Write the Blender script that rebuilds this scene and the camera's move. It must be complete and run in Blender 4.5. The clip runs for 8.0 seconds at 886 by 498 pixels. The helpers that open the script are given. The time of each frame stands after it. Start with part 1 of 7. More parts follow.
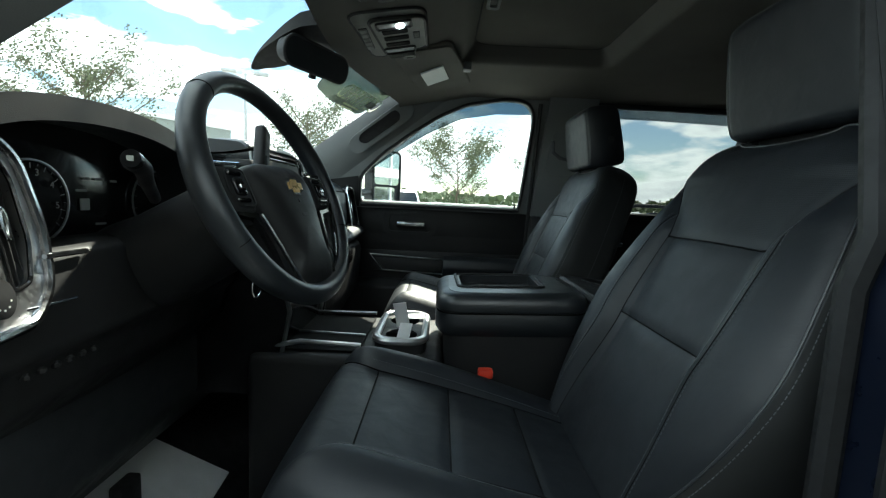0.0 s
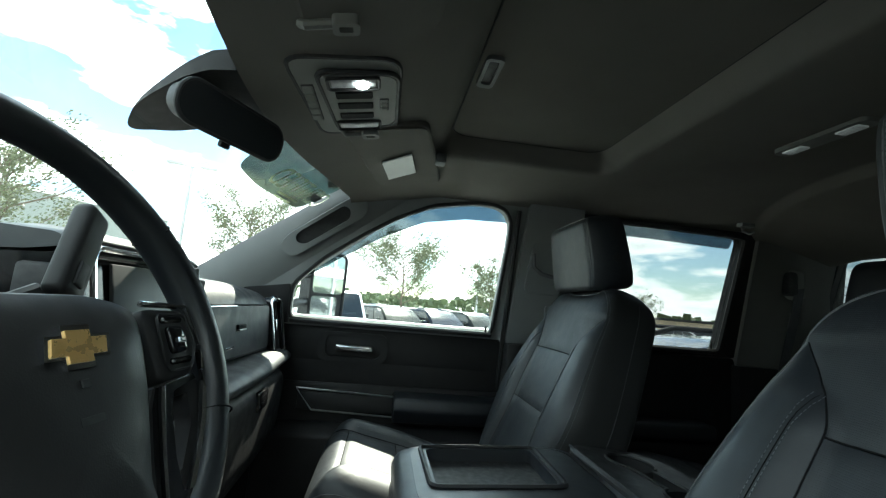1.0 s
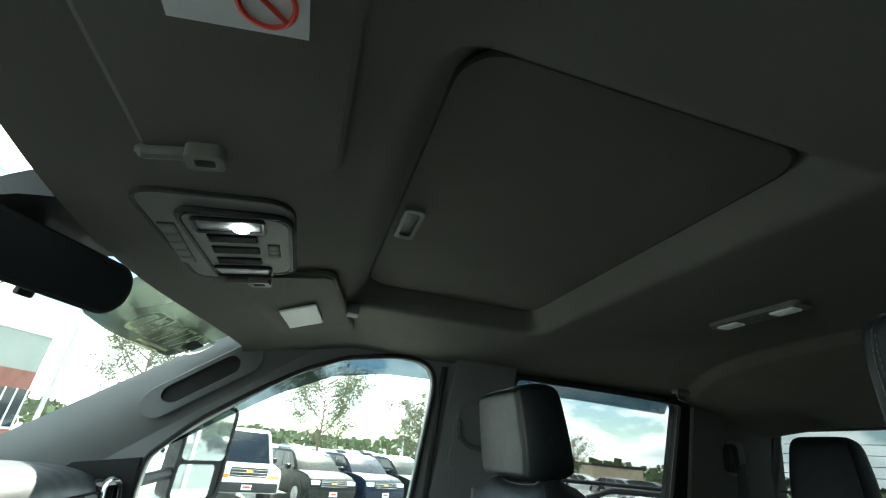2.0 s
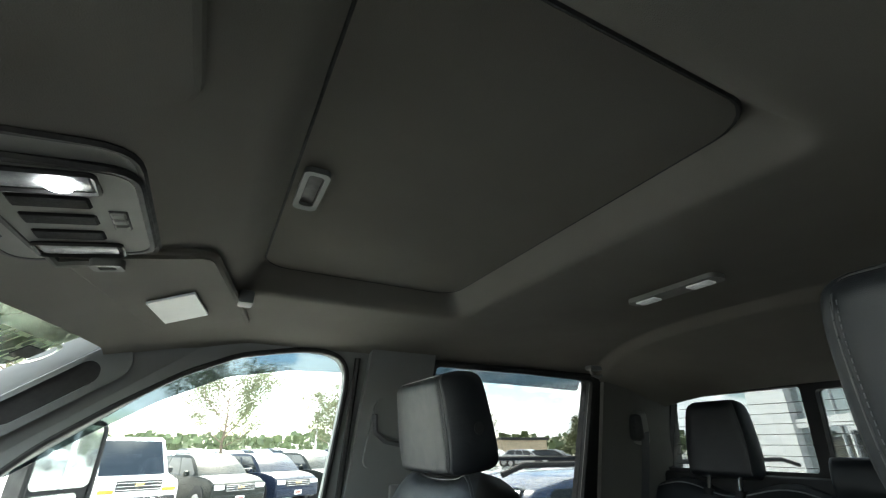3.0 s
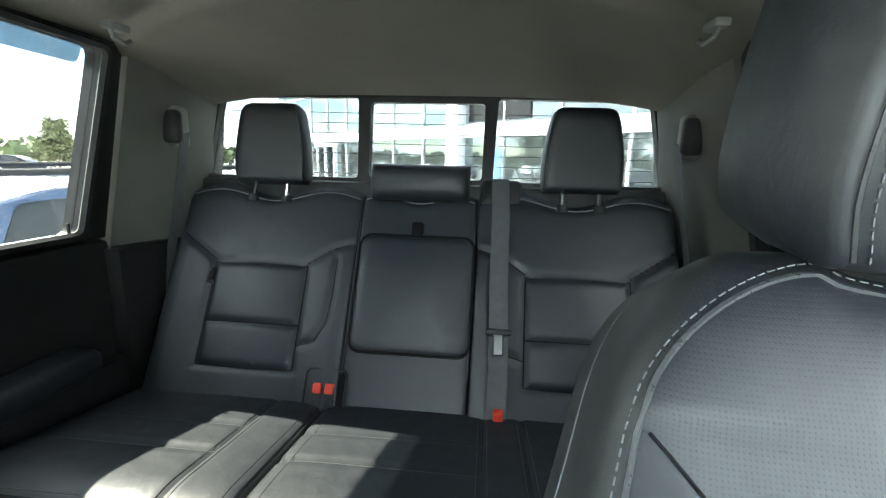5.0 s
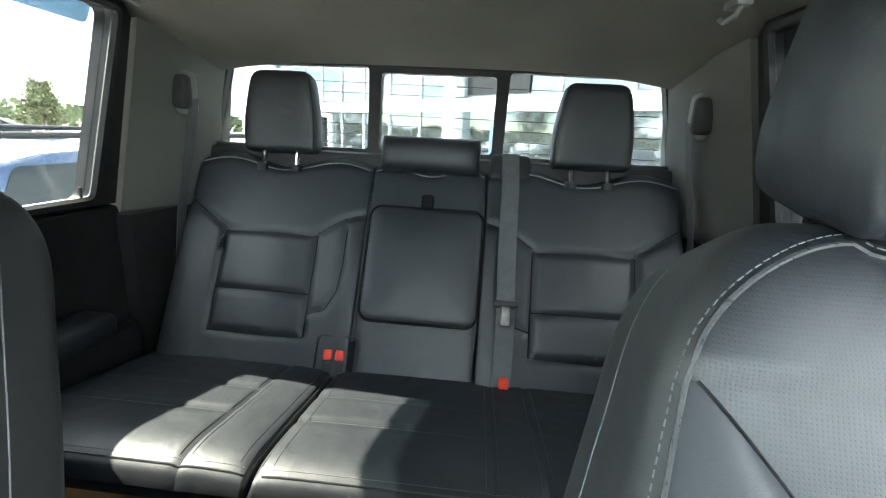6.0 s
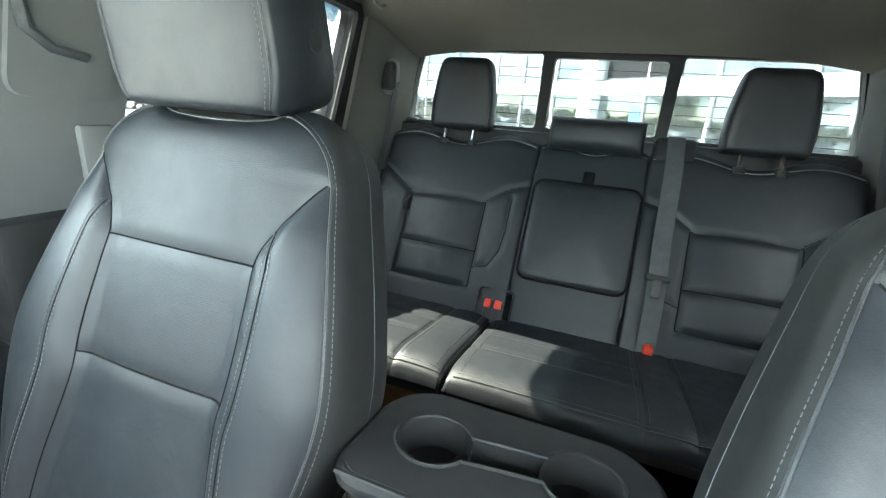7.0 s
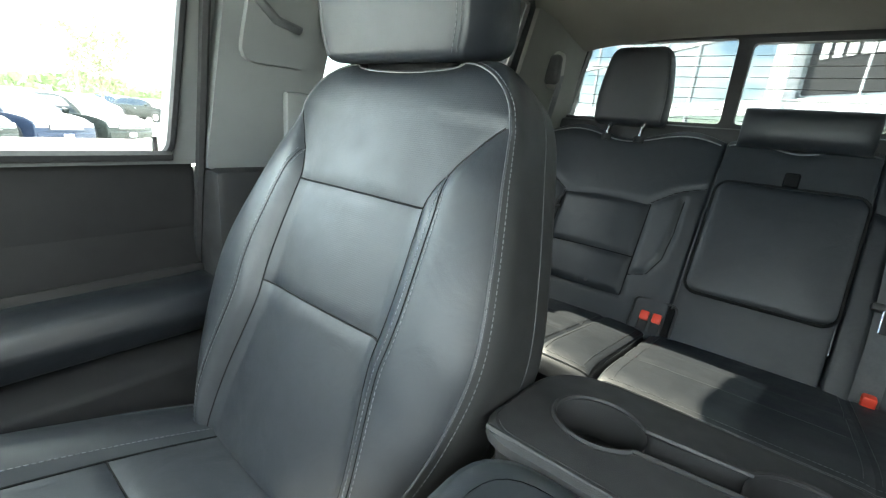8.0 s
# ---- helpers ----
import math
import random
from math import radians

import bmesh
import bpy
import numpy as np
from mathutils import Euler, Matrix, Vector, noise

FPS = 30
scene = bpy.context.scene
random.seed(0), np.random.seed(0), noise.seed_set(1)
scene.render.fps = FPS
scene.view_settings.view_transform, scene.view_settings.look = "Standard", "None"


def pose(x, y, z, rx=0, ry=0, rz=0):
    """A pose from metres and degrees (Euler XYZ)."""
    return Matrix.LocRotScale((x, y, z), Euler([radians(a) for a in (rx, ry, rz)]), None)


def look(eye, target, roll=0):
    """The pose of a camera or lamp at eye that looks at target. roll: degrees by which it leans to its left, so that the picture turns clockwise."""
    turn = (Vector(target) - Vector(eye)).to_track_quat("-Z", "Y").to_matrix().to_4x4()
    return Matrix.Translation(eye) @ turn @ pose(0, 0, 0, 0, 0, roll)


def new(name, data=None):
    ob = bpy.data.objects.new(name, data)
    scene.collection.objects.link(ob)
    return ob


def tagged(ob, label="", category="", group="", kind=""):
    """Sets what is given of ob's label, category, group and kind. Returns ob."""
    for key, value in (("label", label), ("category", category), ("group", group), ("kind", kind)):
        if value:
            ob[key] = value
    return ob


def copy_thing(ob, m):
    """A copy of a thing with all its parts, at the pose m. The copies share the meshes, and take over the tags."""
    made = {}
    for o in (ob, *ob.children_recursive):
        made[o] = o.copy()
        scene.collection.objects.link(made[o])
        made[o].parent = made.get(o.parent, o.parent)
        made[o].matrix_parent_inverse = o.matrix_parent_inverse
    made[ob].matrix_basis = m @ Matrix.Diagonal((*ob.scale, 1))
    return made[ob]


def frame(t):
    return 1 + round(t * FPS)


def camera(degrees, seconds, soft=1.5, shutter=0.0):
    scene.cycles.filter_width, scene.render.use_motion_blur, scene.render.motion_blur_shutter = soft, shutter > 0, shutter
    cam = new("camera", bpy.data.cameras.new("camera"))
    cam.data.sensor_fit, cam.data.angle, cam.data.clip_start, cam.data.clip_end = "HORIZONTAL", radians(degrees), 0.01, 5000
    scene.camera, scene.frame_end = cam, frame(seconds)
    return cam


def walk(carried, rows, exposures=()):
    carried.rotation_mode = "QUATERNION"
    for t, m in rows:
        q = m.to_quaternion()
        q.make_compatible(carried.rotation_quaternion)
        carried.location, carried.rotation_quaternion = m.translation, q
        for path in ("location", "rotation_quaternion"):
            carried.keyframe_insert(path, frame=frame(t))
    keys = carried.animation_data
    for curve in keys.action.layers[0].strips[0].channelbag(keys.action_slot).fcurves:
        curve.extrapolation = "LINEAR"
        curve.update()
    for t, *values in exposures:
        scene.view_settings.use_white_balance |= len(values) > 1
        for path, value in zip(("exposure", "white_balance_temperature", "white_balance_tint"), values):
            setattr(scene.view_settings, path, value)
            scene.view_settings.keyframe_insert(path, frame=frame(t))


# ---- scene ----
cam = camera(91.0, 8.0, soft=1.2)
ROWS = [
    (0.0, -0.1916, -1.1450, 1.4725, 83.58, -2.62, -0.32),
    (0.5, -0.1811, -0.9450, 1.5155, 89.50, -3.40, 0.13),
    (1.0, -0.2350, -0.7579, 1.5280, 97.50, -4.85, -7.70),
    (1.5, -0.2180, -0.6900, 1.5730, 107.17, -6.25, -14.48),
    (1.7, -0.2020, -0.6549, 1.6047, 111.54, -6.10, -15.68),
    (2.8, -0.1479, -0.5719, 1.6590, 117.03, -0.75, -23.09),
    (3.0, -0.1480, -0.5260, 1.6620, 114.10, -0.10, -26.95),
    (3.5, -0.1200, -0.3950, 1.6630, 105.82, 0.90, -39.37),
    (4.0, -0.0400, -0.2450, 1.6730, 96.50, 0.85, -58.10),
    (4.5, 0.0383, -0.1949, 1.6642, 86.89, -0.60, -75.20),
    (4.7, 0.0950, -0.1930, 1.6520, 82.53, -0.68, -80.00),
    (5.8, 0.1025, -0.1560, 1.6430, 75.55, -2.68, -86.40),
    (6.0, 0.0760, -0.1470, 1.6420, 75.26, -2.95, -84.63),
    (6.5, -0.0450, -0.1100, 1.6510, 73.85, -4.05, -77.90),
    (7.0, -0.1250, -0.0590, 1.6260, 72.20, -4.20, -68.69),
    (7.5, -0.1480, -0.0315, 1.5900, 71.79, -4.65, -60.66),
    (8.0, -0.1290, -0.0189, 1.5350, 73.45, -4.75, -50.45),
]
walk(cam, [(t, pose(x, y, z, rx, ry, rz)) for t, x, y, z, rx, ry, rz in ROWS],
     exposures=[(0.0, 1.4, 6200, -5), (0.5, 1.8, 6200, -5), (1.0, 1.88, 6200, -7), (1.7, 1.98, 6150, -10), (2.8, 2.62, 6600, 2),
                (3.5, 3.0, 6600, 2), (4.0, 3.1, 6550, 1), (4.5, 4.2, 6500, 0), (6.0, 4.85, 6500, 2), (7.0, 4.8, 6500, -1), (8.0, 4.55, 6700, 0)])

# ---------------------------------------------------------------- light
GROUND = -0.35
SUN_AZ, SUN_EL = radians(79.5), radians(44.4)      # sun over the passenger side, angle from +x towards +y
world = bpy.data.worlds.new("sky")
scene.world = world
world.use_nodes = True
wn, wl = world.node_tree.nodes, world.node_tree.links
wn.clear()
w_out, w_bg = wn.new("ShaderNodeOutputWorld"), wn.new("ShaderNodeBackground")
w_sky = wn.new("ShaderNodeTexSky")
w_sky.sky_type, w_sky.sun_disc = "NISHITA", False
w_sky.dust_density, w_sky.air_density = 0.1, 1.0
w_sky.sun_elevation, w_sky.sun_rotation = SUN_EL, radians(90) - SUN_AZ
w_co, w_map, w_noise, w_ramp, w_mix = (wn.new("ShaderNodeTexCoord"), wn.new("ShaderNodeMapping"), wn.new("ShaderNodeTexNoise"),
                                       wn.new("ShaderNodeValToRGB"), wn.new("ShaderNodeMixRGB"))
w_map.inputs["Scale"].default_value = (1, 1, 3.0)
w_map.inputs["Location"].default_value = (2.3, 4.2, 0.5)
w_noise.inputs["Scale"].default_value, w_noise.inputs["Detail"].default_value = 4.0, 10
w_noise.inputs["Roughness"].default_value = 0.56
w_ramp.color_ramp.elements[0].position, w_ramp.color_ramp.elements[1].position = 0.445, 0.515
w_body = wn.new("ShaderNodeValToRGB")              # bright cloud rims, greyer thick middles
w_body.color_ramp.elements[0].position, w_body.color_ramp.elements[1].position = 0.54, 0.70
w_body.color_ramp.elements[0].color, w_body.color_ramp.elements[1].color = (1.0, 1.0, 1.0, 1), (0.50, 0.53, 0.58, 1)
w_glow = wn.new("ShaderNodeMixRGB")
w_glow.blend_type = "MULTIPLY"
w_glow.inputs[0].default_value = 1.0
w_glow.inputs[2].default_value = (14.0, 14.2, 14.4, 1)
w_bg.inputs["Strength"].default_value = 0.10
wl.new(w_co.outputs["Generated"], w_map.inputs["Vector"])
wl.new(w_map.outputs["Vector"], w_noise.inputs["Vector"])
wl.new(w_noise.outputs["Fac"], w_ramp.inputs["Fac"])
wl.new(w_ramp.outputs["Color"], w_mix.inputs[0])
wl.new(w_noise.outputs["Fac"], w_body.inputs["Fac"])
wl.new(w_body.outputs["Color"], w_glow.inputs[1])
wl.new(w_glow.outputs["Color"], w_mix.inputs[2])
wl.new(w_sky.outputs["Color"], w_mix.inputs[1])
wl.new(w_mix.outputs["Color"], w_bg.inputs["Color"])
wl.new(w_bg.outputs["Background"], w_out.inputs["Surface"])

sun = new("sun", bpy.data.lights.new("sun", "SUN"))
sun.data.energy, sun.data.angle, sun.data.color = 5.0, radians(0.6), (1.0, 0.91, 0.80)
SUN_DIR = Vector((math.cos(SUN_AZ) * math.cos(SUN_EL), math.sin(SUN_AZ) * math.cos(SUN_EL), math.sin(SUN_EL)))
sun.matrix_world = look(SUN_DIR * 50, (0, 0, 0))


# ---------------------------------------------------------------- materials
def material(name, color, rough=0.5, metal=0.0, spot=0.25, scale=8.0, bump=0.0, grain=400.0, bump_kind="noise",
             spec=0.5, rough_var=0.1, coat=0.0, emit=0.0, per_object=0.0, wrinkle=0.0):
    m = bpy.data.materials.new(name)
    m.use_nodes = True
    n, l = m.node_tree.nodes, m.node_tree.links
    b = n["Principled BSDF"]
    b.inputs["Metallic"].default_value = metal
    b.inputs["Specular IOR Level"].default_value = spec
    b.inputs["Coat Weight"].default_value = coat
    co = n.new("ShaderNodeTexCoord")
    big = n.new("ShaderNodeTexNoise")
    big.inputs["Scale"].default_value, big.inputs["Detail"].default_value = scale, 6
    l.new(co.outputs["Object"], big.inputs["Vector"])
    ramp = n.new("ShaderNodeMapRange")
    ramp.inputs["From Min"].default_value, ramp.inputs["From Max"].default_value = 0.3, 0.7
    ramp.inputs["To Min"].default_value, ramp.inputs["To Max"].default_value = 1 - spot, 1 + spot
    l.new(big.outputs["Fac"], ramp.inputs["Value"])
    mul = n.new("ShaderNodeMixRGB")
    mul.blend_type = "MULTIPLY"
    mul.inputs[0].default_value = 1.0
    mul.inputs[1].default_value = (*color, 1)
    l.new(ramp.outputs["Result"], mul.inputs[2])
    out = mul.outputs[0]
    if per_object:
        info, r2, m2 = n.new("ShaderNodeObjectInfo"), n.new("ShaderNodeMapRange"), n.new("ShaderNodeMixRGB")
        r2.inputs["To Min"].default_value, r2.inputs["To Max"].default_value = 1 - per_object, 1 + per_object
        l.new(info.outputs["Random"], r2.inputs["Value"])
        m2.blend_type = "MULTIPLY"
        m2.inputs[0].default_value = 1.0
        l.new(out, m2.inputs[1])
        l.new(r2.outputs["Result"], m2.inputs[2])
        out = m2.outputs[0]
    l.new(out, b.inputs["Base Color"])
    rr = n.new("ShaderNodeMapRange")
    rr.inputs["From Min"].default_value, rr.inputs["From Max"].default_value = 0.3, 0.7
    rr.inputs["To Min"].default_value, rr.inputs["To Max"].default_value = max(0.02, rough - rough_var), min(1, rough + rough_var)
    mid = n.new("ShaderNodeTexNoise")
    mid.inputs["Scale"].default_value, mid.inputs["Detail"].default_value = scale * 5, 4
    l.new(co.outputs["Object"], mid.inputs["Vector"])
    l.new(mid.outputs["Fac"], rr.inputs["Value"])
    l.new(rr.outputs["Result"], b.inputs["Roughness"])
    if bump:
        bp = n.new("ShaderNodeBump")
        bp.inputs["Strength"].default_value, bp.inputs["Distance"].default_value = bump, 0.001
        if wrinkle:                                  # slack, slightly uneven hide
            wb, wt = n.new("ShaderNodeBump"), n.new("ShaderNodeTexNoise")
            wb.inputs["Strength"].default_value, wb.inputs["Distance"].default_value = wrinkle, 0.006
            wt.inputs["Scale"].default_value, wt.inputs["Detail"].default_value, wt.inputs["Distortion"].default_value = 17, 4, 0.6
            l.new(co.outputs["Object"], wt.inputs["Vector"])
            l.new(wt.outputs["Fac"], wb.inputs["Height"])
            l.new(wb.outputs["Normal"], bp.inputs["Normal"])
        if bump_kind == "noise":
            t = n.new("ShaderNodeTexNoise")
            t.inputs["Scale"].default_value, t.inputs["Detail"].default_value = grain, 3
            l.new(co.outputs["Object"], t.inputs["Vector"])
            l.new(t.outputs["Fac"], bp.inputs["Height"])
        else:                                        # pebbled skin, or small punched holes
            t = n.new("ShaderNodeTexVoronoi")
            t.inputs["Scale"].default_value = grain
            if bump_kind == "holes":
                t.inputs["Randomness"].default_value = 0.0
                st = n.new("ShaderNodeMapRange")
                st.inputs["From Min"].default_value, st.inputs["From Max"].default_value = 0.16, 0.26
                l.new(t.outputs["Distance"], st.inputs["Value"])
                l.new(st.outputs["Result"], bp.inputs["Height"])
                dk, m3 = n.new("ShaderNodeMapRange"), n.new("ShaderNodeMixRGB")
                dk.inputs["To Min"].default_value = 0.62
                l.new(st.outputs["Result"], dk.inputs["Value"])
                m3.blend_type = "MULTIPLY"
                m3.inputs[0].default_value = 1.0
                l.new(out, m3.inputs[1])
                l.new(dk.outputs["Result"], m3.inputs[2])
                l.new(m3.outputs[0], b.inputs["Base Color"])
            else:
                l.new(t.outputs["Distance"], bp.inputs["Height"])
            if bump_kind == "holes":
                flat = n.new("ShaderNodeMapping")
                flat.inputs["Scale"].default_value = (0, 1, 1)
                l.new(co.outputs["Object"], flat.inputs["Vector"])
                l.new(flat.outputs["Vector"], t.inputs["Vector"])
            else:
                l.new(co.outputs["Object"], t.inputs["Vector"])
        l.new(bp.outputs["Normal"], b.inputs["Normal"])
    if emit:
        b.inputs["Emission Color"].default_value = (*color, 1)
        b.inputs["Emission Strength"].default_value = emit
    return m


def glass_material(name, tint, gloss=0.06):
    m = bpy.data.materials.new(name)
    m.use_nodes = True
    n, l = m.node_tree.nodes, m.node_tree.links
    n.clear()
    out, mix, tr, gl, fr = (n.new("ShaderNodeOutputMaterial"), n.new("ShaderNodeMixShader"), n.new("ShaderNodeBsdfTransparent"),
                            n.new("ShaderNodeBsdfGlossy"), n.new("ShaderNodeLayerWeight"))
    pw, mu = n.new("ShaderNodeMath"), n.new("ShaderNodeMath")
    pw.operation, mu.operation = "POWER", "MULTIPLY_ADD"
    pw.inputs[1].default_value, mu.inputs[1].default_value, mu.inputs[2].default_value = 4.0, 0.6, 0.03
    tr.inputs["Color"].default_value = (*tint, 1)
    gl.inputs["Roughness"].default_value = gloss
    l.new(fr.outputs["Facing"], pw.inputs[0])
    l.new(pw.outputs[0], mu.inputs[0])
    l.new(mu.outputs[0], mix.inputs[0])
    l.new(tr.outputs[0], mix.inputs[1])
    l.new(gl.outputs[0], mix.inputs[2])
    l.new(mix.outputs[0], out.inputs[0])
    return m


LEATHER = material("black_leather", (0.0128, 0.0158, 0.0203), 0.50, spot=0.07, scale=6, bump=0.09, grain=1000, bump_kind="skin", spec=0.65, rough_var=0.05, wrinkle=0.28)
PERFORATED = material("perforated_leather", (0.0138, 0.0168, 0.0213), 0.51, spot=0.07, scale=6, bump=0.26, grain=420, bump_kind="holes", spec=0.65, rough_var=0.05, wrinkle=0.22)
SIDEVINYL = material("side_vinyl", (0.025, 0.026, 0.026), 0.52, spot=0.07, scale=6, bump=0.09, grain=1000, bump_kind="skin", spec=0.45, rough_var=0.04)
OVERHEAD = material("overhead_plastic", (0.19, 0.191, 0.178), 0.6, spot=0.06, scale=5, bump=0.3, grain=700, spec=0.4)
VINYL = material("smooth_black_vinyl", (0.0175, 0.0205, 0.0240), 0.38, spot=0.08, scale=6, bump=0.08, grain=900, bump_kind="skin", spec=0.8, rough_var=0.05, wrinkle=0.10)
# grey pillar plastic, darker copy: dimness of the rear corner is in the colour
CORNER = material("shaded_corner_trim", (0.125, 0.126, 0.117), 0.62, spot=0.06, scale=5, bump=0.3, grain=700, spec=0.3)
PIPING = material("seat_piping", (0.06, 0.063, 0.067), 0.35, spot=0.2, scale=60)
# paler piping: light caught by the bench's top roll is in its colour
PIPING_LIT = material("lit_top_piping", (0.19, 0.197, 0.205), 0.4, spot=0.15, scale=40)
SEAMLINE = material("sewn_seam", (0.006, 0.006, 0.0065), 0.8, spot=0.2, scale=60, spec=0.2)
STITCH = material("grey_thread", (0.13, 0.137, 0.145), 0.7, spot=0.3, scale=200)
LINER = material("headliner_cloth", (0.155, 0.148, 0.131), 0.95, spot=0.10, scale=3, bump=0.5, grain=900, spec=0.15)
SHADE = material("roof_shade_cloth", (0.131, 0.124, 0.109), 0.95, spot=0.10, scale=3, bump=0.5, grain=900, spec=0.15)
PILLAR = material("grey_trim_plastic", (0.18, 0.187, 0.187), 0.6, spot=0.06, scale=5, bump=0.3, grain=700, spec=0.4)
PLASTIC = material("black_grained_plastic", (0.023, 0.023, 0.024), 0.52, spot=0.15, scale=6, bump=0.10, grain=800, bump_kind="skin", spec=0.3)
DASHPAD = material("dash_pad", (0.034, 0.037, 0.041), 0.5, spot=0.12, scale=5, bump=0.14, grain=700, bump_kind="skin", spec=0.45)
GLOSS = material("gloss_black", (0.012, 0.012, 0.013), 0.12, spot=0.1, scale=10, rough_var=0.05)
SEAL = material("rubber_seal", (0.018, 0.018, 0.019), 0.6, spot=0.2, scale=20)
CHROME = material("satin_chrome", (0.74, 0.75, 0.77), 0.18, metal=1.0, spot=0.05, scale=30, rough_var=0.06)
SATIN = material("satin_silver", (0.66, 0.67, 0.68), 0.34, metal=0.9, spot=0.05, scale=30, rough_var=0.05)
ALUMINIUM = material("brushed_trim", (0.44, 0.45, 0.46), 0.36, metal=1.0, spot=0.08, scale=40)
GOLD = material("gold_emblem", (0.72, 0.47, 0.17), 0.28, metal=0.5, spot=0.03, scale=30, rough_var=0.02)
CARPET = material("black_carpet", (0.019, 0.019, 0.020), 1.0, spot=0.35, scale=30, bump=1.0, grain=700, spec=0.1)
PAPER = material("white_paper", (0.78, 0.79, 0.80), 0.8, spot=0.06, scale=14, bump=0.3, grain=60)
RED = material("red_button", (0.75, 0.06, 0.03), 0.4, spot=0.05, scale=30)
TAN = material("tan_fibre_board", (0.42, 0.24, 0.11), 0.85, spot=0.2, scale=16, bump=0.4, grain=260)
BELT = material("grey_webbing", (0.075, 0.079, 0.084), 0.7, spot=0.1, scale=40, bump=0.6, grain=900)
SCREEN = material("dark_screen", (0.02, 0.022, 0.024), 0.2, spot=0.05, scale=10, rough_var=0.01)
TOUCH = material("touchscreen_glass", (0.022, 0.023, 0.024), 0.42, spot=0.05, scale=10, rough_var=0.02, spec=0.35)
LAMPLENS = material("lamp_lens", (0.75, 0.76, 0.78), 0.25, spot=0.1, scale=60, emit=0.012)
LAMPGREY = material("clear_lamp_cover", (0.34, 0.35, 0.36), 0.2, spot=0.25, scale=90, bump=0.5, grain=300)
LAMPGLOW = material("lit_lamp", (0.95, 0.97, 1.0), 0.3, emit=14)
WHITEMARK = material("white_print", (0.80, 0.81, 0.76), 0.6, spot=0.05, scale=30)
GAUGEMARK = material("dim_gauge_print", (0.30, 0.31, 0.31), 0.6, spot=0.05, scale=30)
CLEAR = glass_material("clear_glass", (0.93, 0.96, 0.95))
TINTED = glass_material("tinted_glass", (0.33, 0.345, 0.35))
PRIVACY = glass_material("privacy_glass", (0.475, 0.48, 0.475))
SMOKE = glass_material("smoked_visor", (0.30, 0.335, 0.355), 0.15)
STICKER = glass_material("sticker_film", (0.23, 0.255, 0.215), 0.4)
MIRROR = material("mirror_glass", (0.85, 0.87, 0.88), 0.03, metal=1.0, spot=0.02, rough_var=0.01)
MIRRORFACE = material("vanity_cover", (0.62, 0.63, 0.62), 0.5, spot=0.05)
# lot grey raised far above asphalt so it bounces light onto the headliner
ASPHALT = material("bounce_lot_asphalt", (0.36, 0.36, 0.35), 0.9, spot=0.25, scale=0.6, bump=0.6, grain=60)
LINEPAINT = material("white_lot_line", (0.72, 0.72, 0.70), 0.8, spot=0.15, scale=3)
PAINT_WHITE = material("white_car_paint", (0.80, 0.81, 0.82), 0.3, spot=0.03, coat=0.6)
PAINT_NAVY = material("navy_car_paint", (0.007, 0.013, 0.030), 0.3, spot=0.05, spec=0.25)
# body blue made far darker, with the door opening's shade in the colour
JAMB = material("shaded_jamb_paint", (0.006, 0.009, 0.020), 0.35, spot=0.1, spec=0.3)
PAINT_BLUE = material("dark_blue_paint", (0.03, 0.06, 0.13), 0.25, spot=0.05, coat=0.8)
PAINT_SILVER = material("silver_car_paint", (0.45, 0.46, 0.47), 0.3, metal=0.4, spot=0.05, coat=0.6)
PAINT_GREY = material("grey_car_paint", (0.010, 0.013, 0.012), 0.3, spot=0.05, spec=0.25)
CARGLASS = material("car_window", (0.02, 0.025, 0.03), 0.06, spot=0.05, rough_var=0.02)
CARBLACK = material("bumper_plastic", (0.03, 0.031, 0.033), 0.6, spot=0.1, spec=0.25)
TYRE = material("tyre_rubber", (0.02, 0.02, 0.02), 0.85, spot=0.2)
RIM = material("alloy_rim", (0.5, 0.5, 0.51), 0.35, metal=0.8)
AMBER = material("amber_lens", (0.8, 0.25, 0.03), 0.2)
HEADLAMP = material("headlamp_lens", (0.7, 0.72, 0.75), 0.15)
BARK = material("bark", (0.13, 0.10, 0.075), 0.9, spot=0.3, scale=12, bump=0.6, grain=50)
LEAF = material("leaves", (0.105, 0.120, 0.058), 0.6, spot=0.35, scale=3)
LEAFFAR = material("far_leaves", (0.070, 0.095, 0.040), 0.7, spot=0.4, scale=0.4)
CONCRETE = material("pale_wall_panel", (0.24, 0.265, 0.25), 0.8, spot=0.06, scale=0.8)
BRICKRED = material("red_brick_wall", (0.19, 0.085, 0.068), 0.9, spot=0.15, scale=2)
WHITEFRAME = material("white_metal_frame", (0.80, 0.81, 0.82), 0.45, spot=0.03)
FACADEGLASS = material("facade_glass", (0.30, 0.335, 0.345), 0.03, metal=0.85, spot=0.06, scale=0.5, rough_var=0.01)
POLE = material("galvanised_pole", (0.48, 0.49, 0.50), 0.5, metal=0.5, spot=0.08)
SIGNBLUE = material("blue_sign", (0.16, 0.28, 0.50), 0.4, spot=0.05)


# ---------------------------------------------------------------- mesh helpers
def part(name, bm, mat, parent=None, label="", smooth=True, angle=35):
    me = bpy.data.meshes.new(name)
    bm.to_mesh(me)
    bm.free()
    me.materials.append(mat)
    if smooth:
        me.polygons.foreach_set("use_smooth", [True] * len(me.polygons))
        me.set_sharp_from_angle(angle=radians(angle))
    ob = new(name, me)
    if parent:
        ob.parent = parent
    if label:
        ob["label"] = label
    return ob


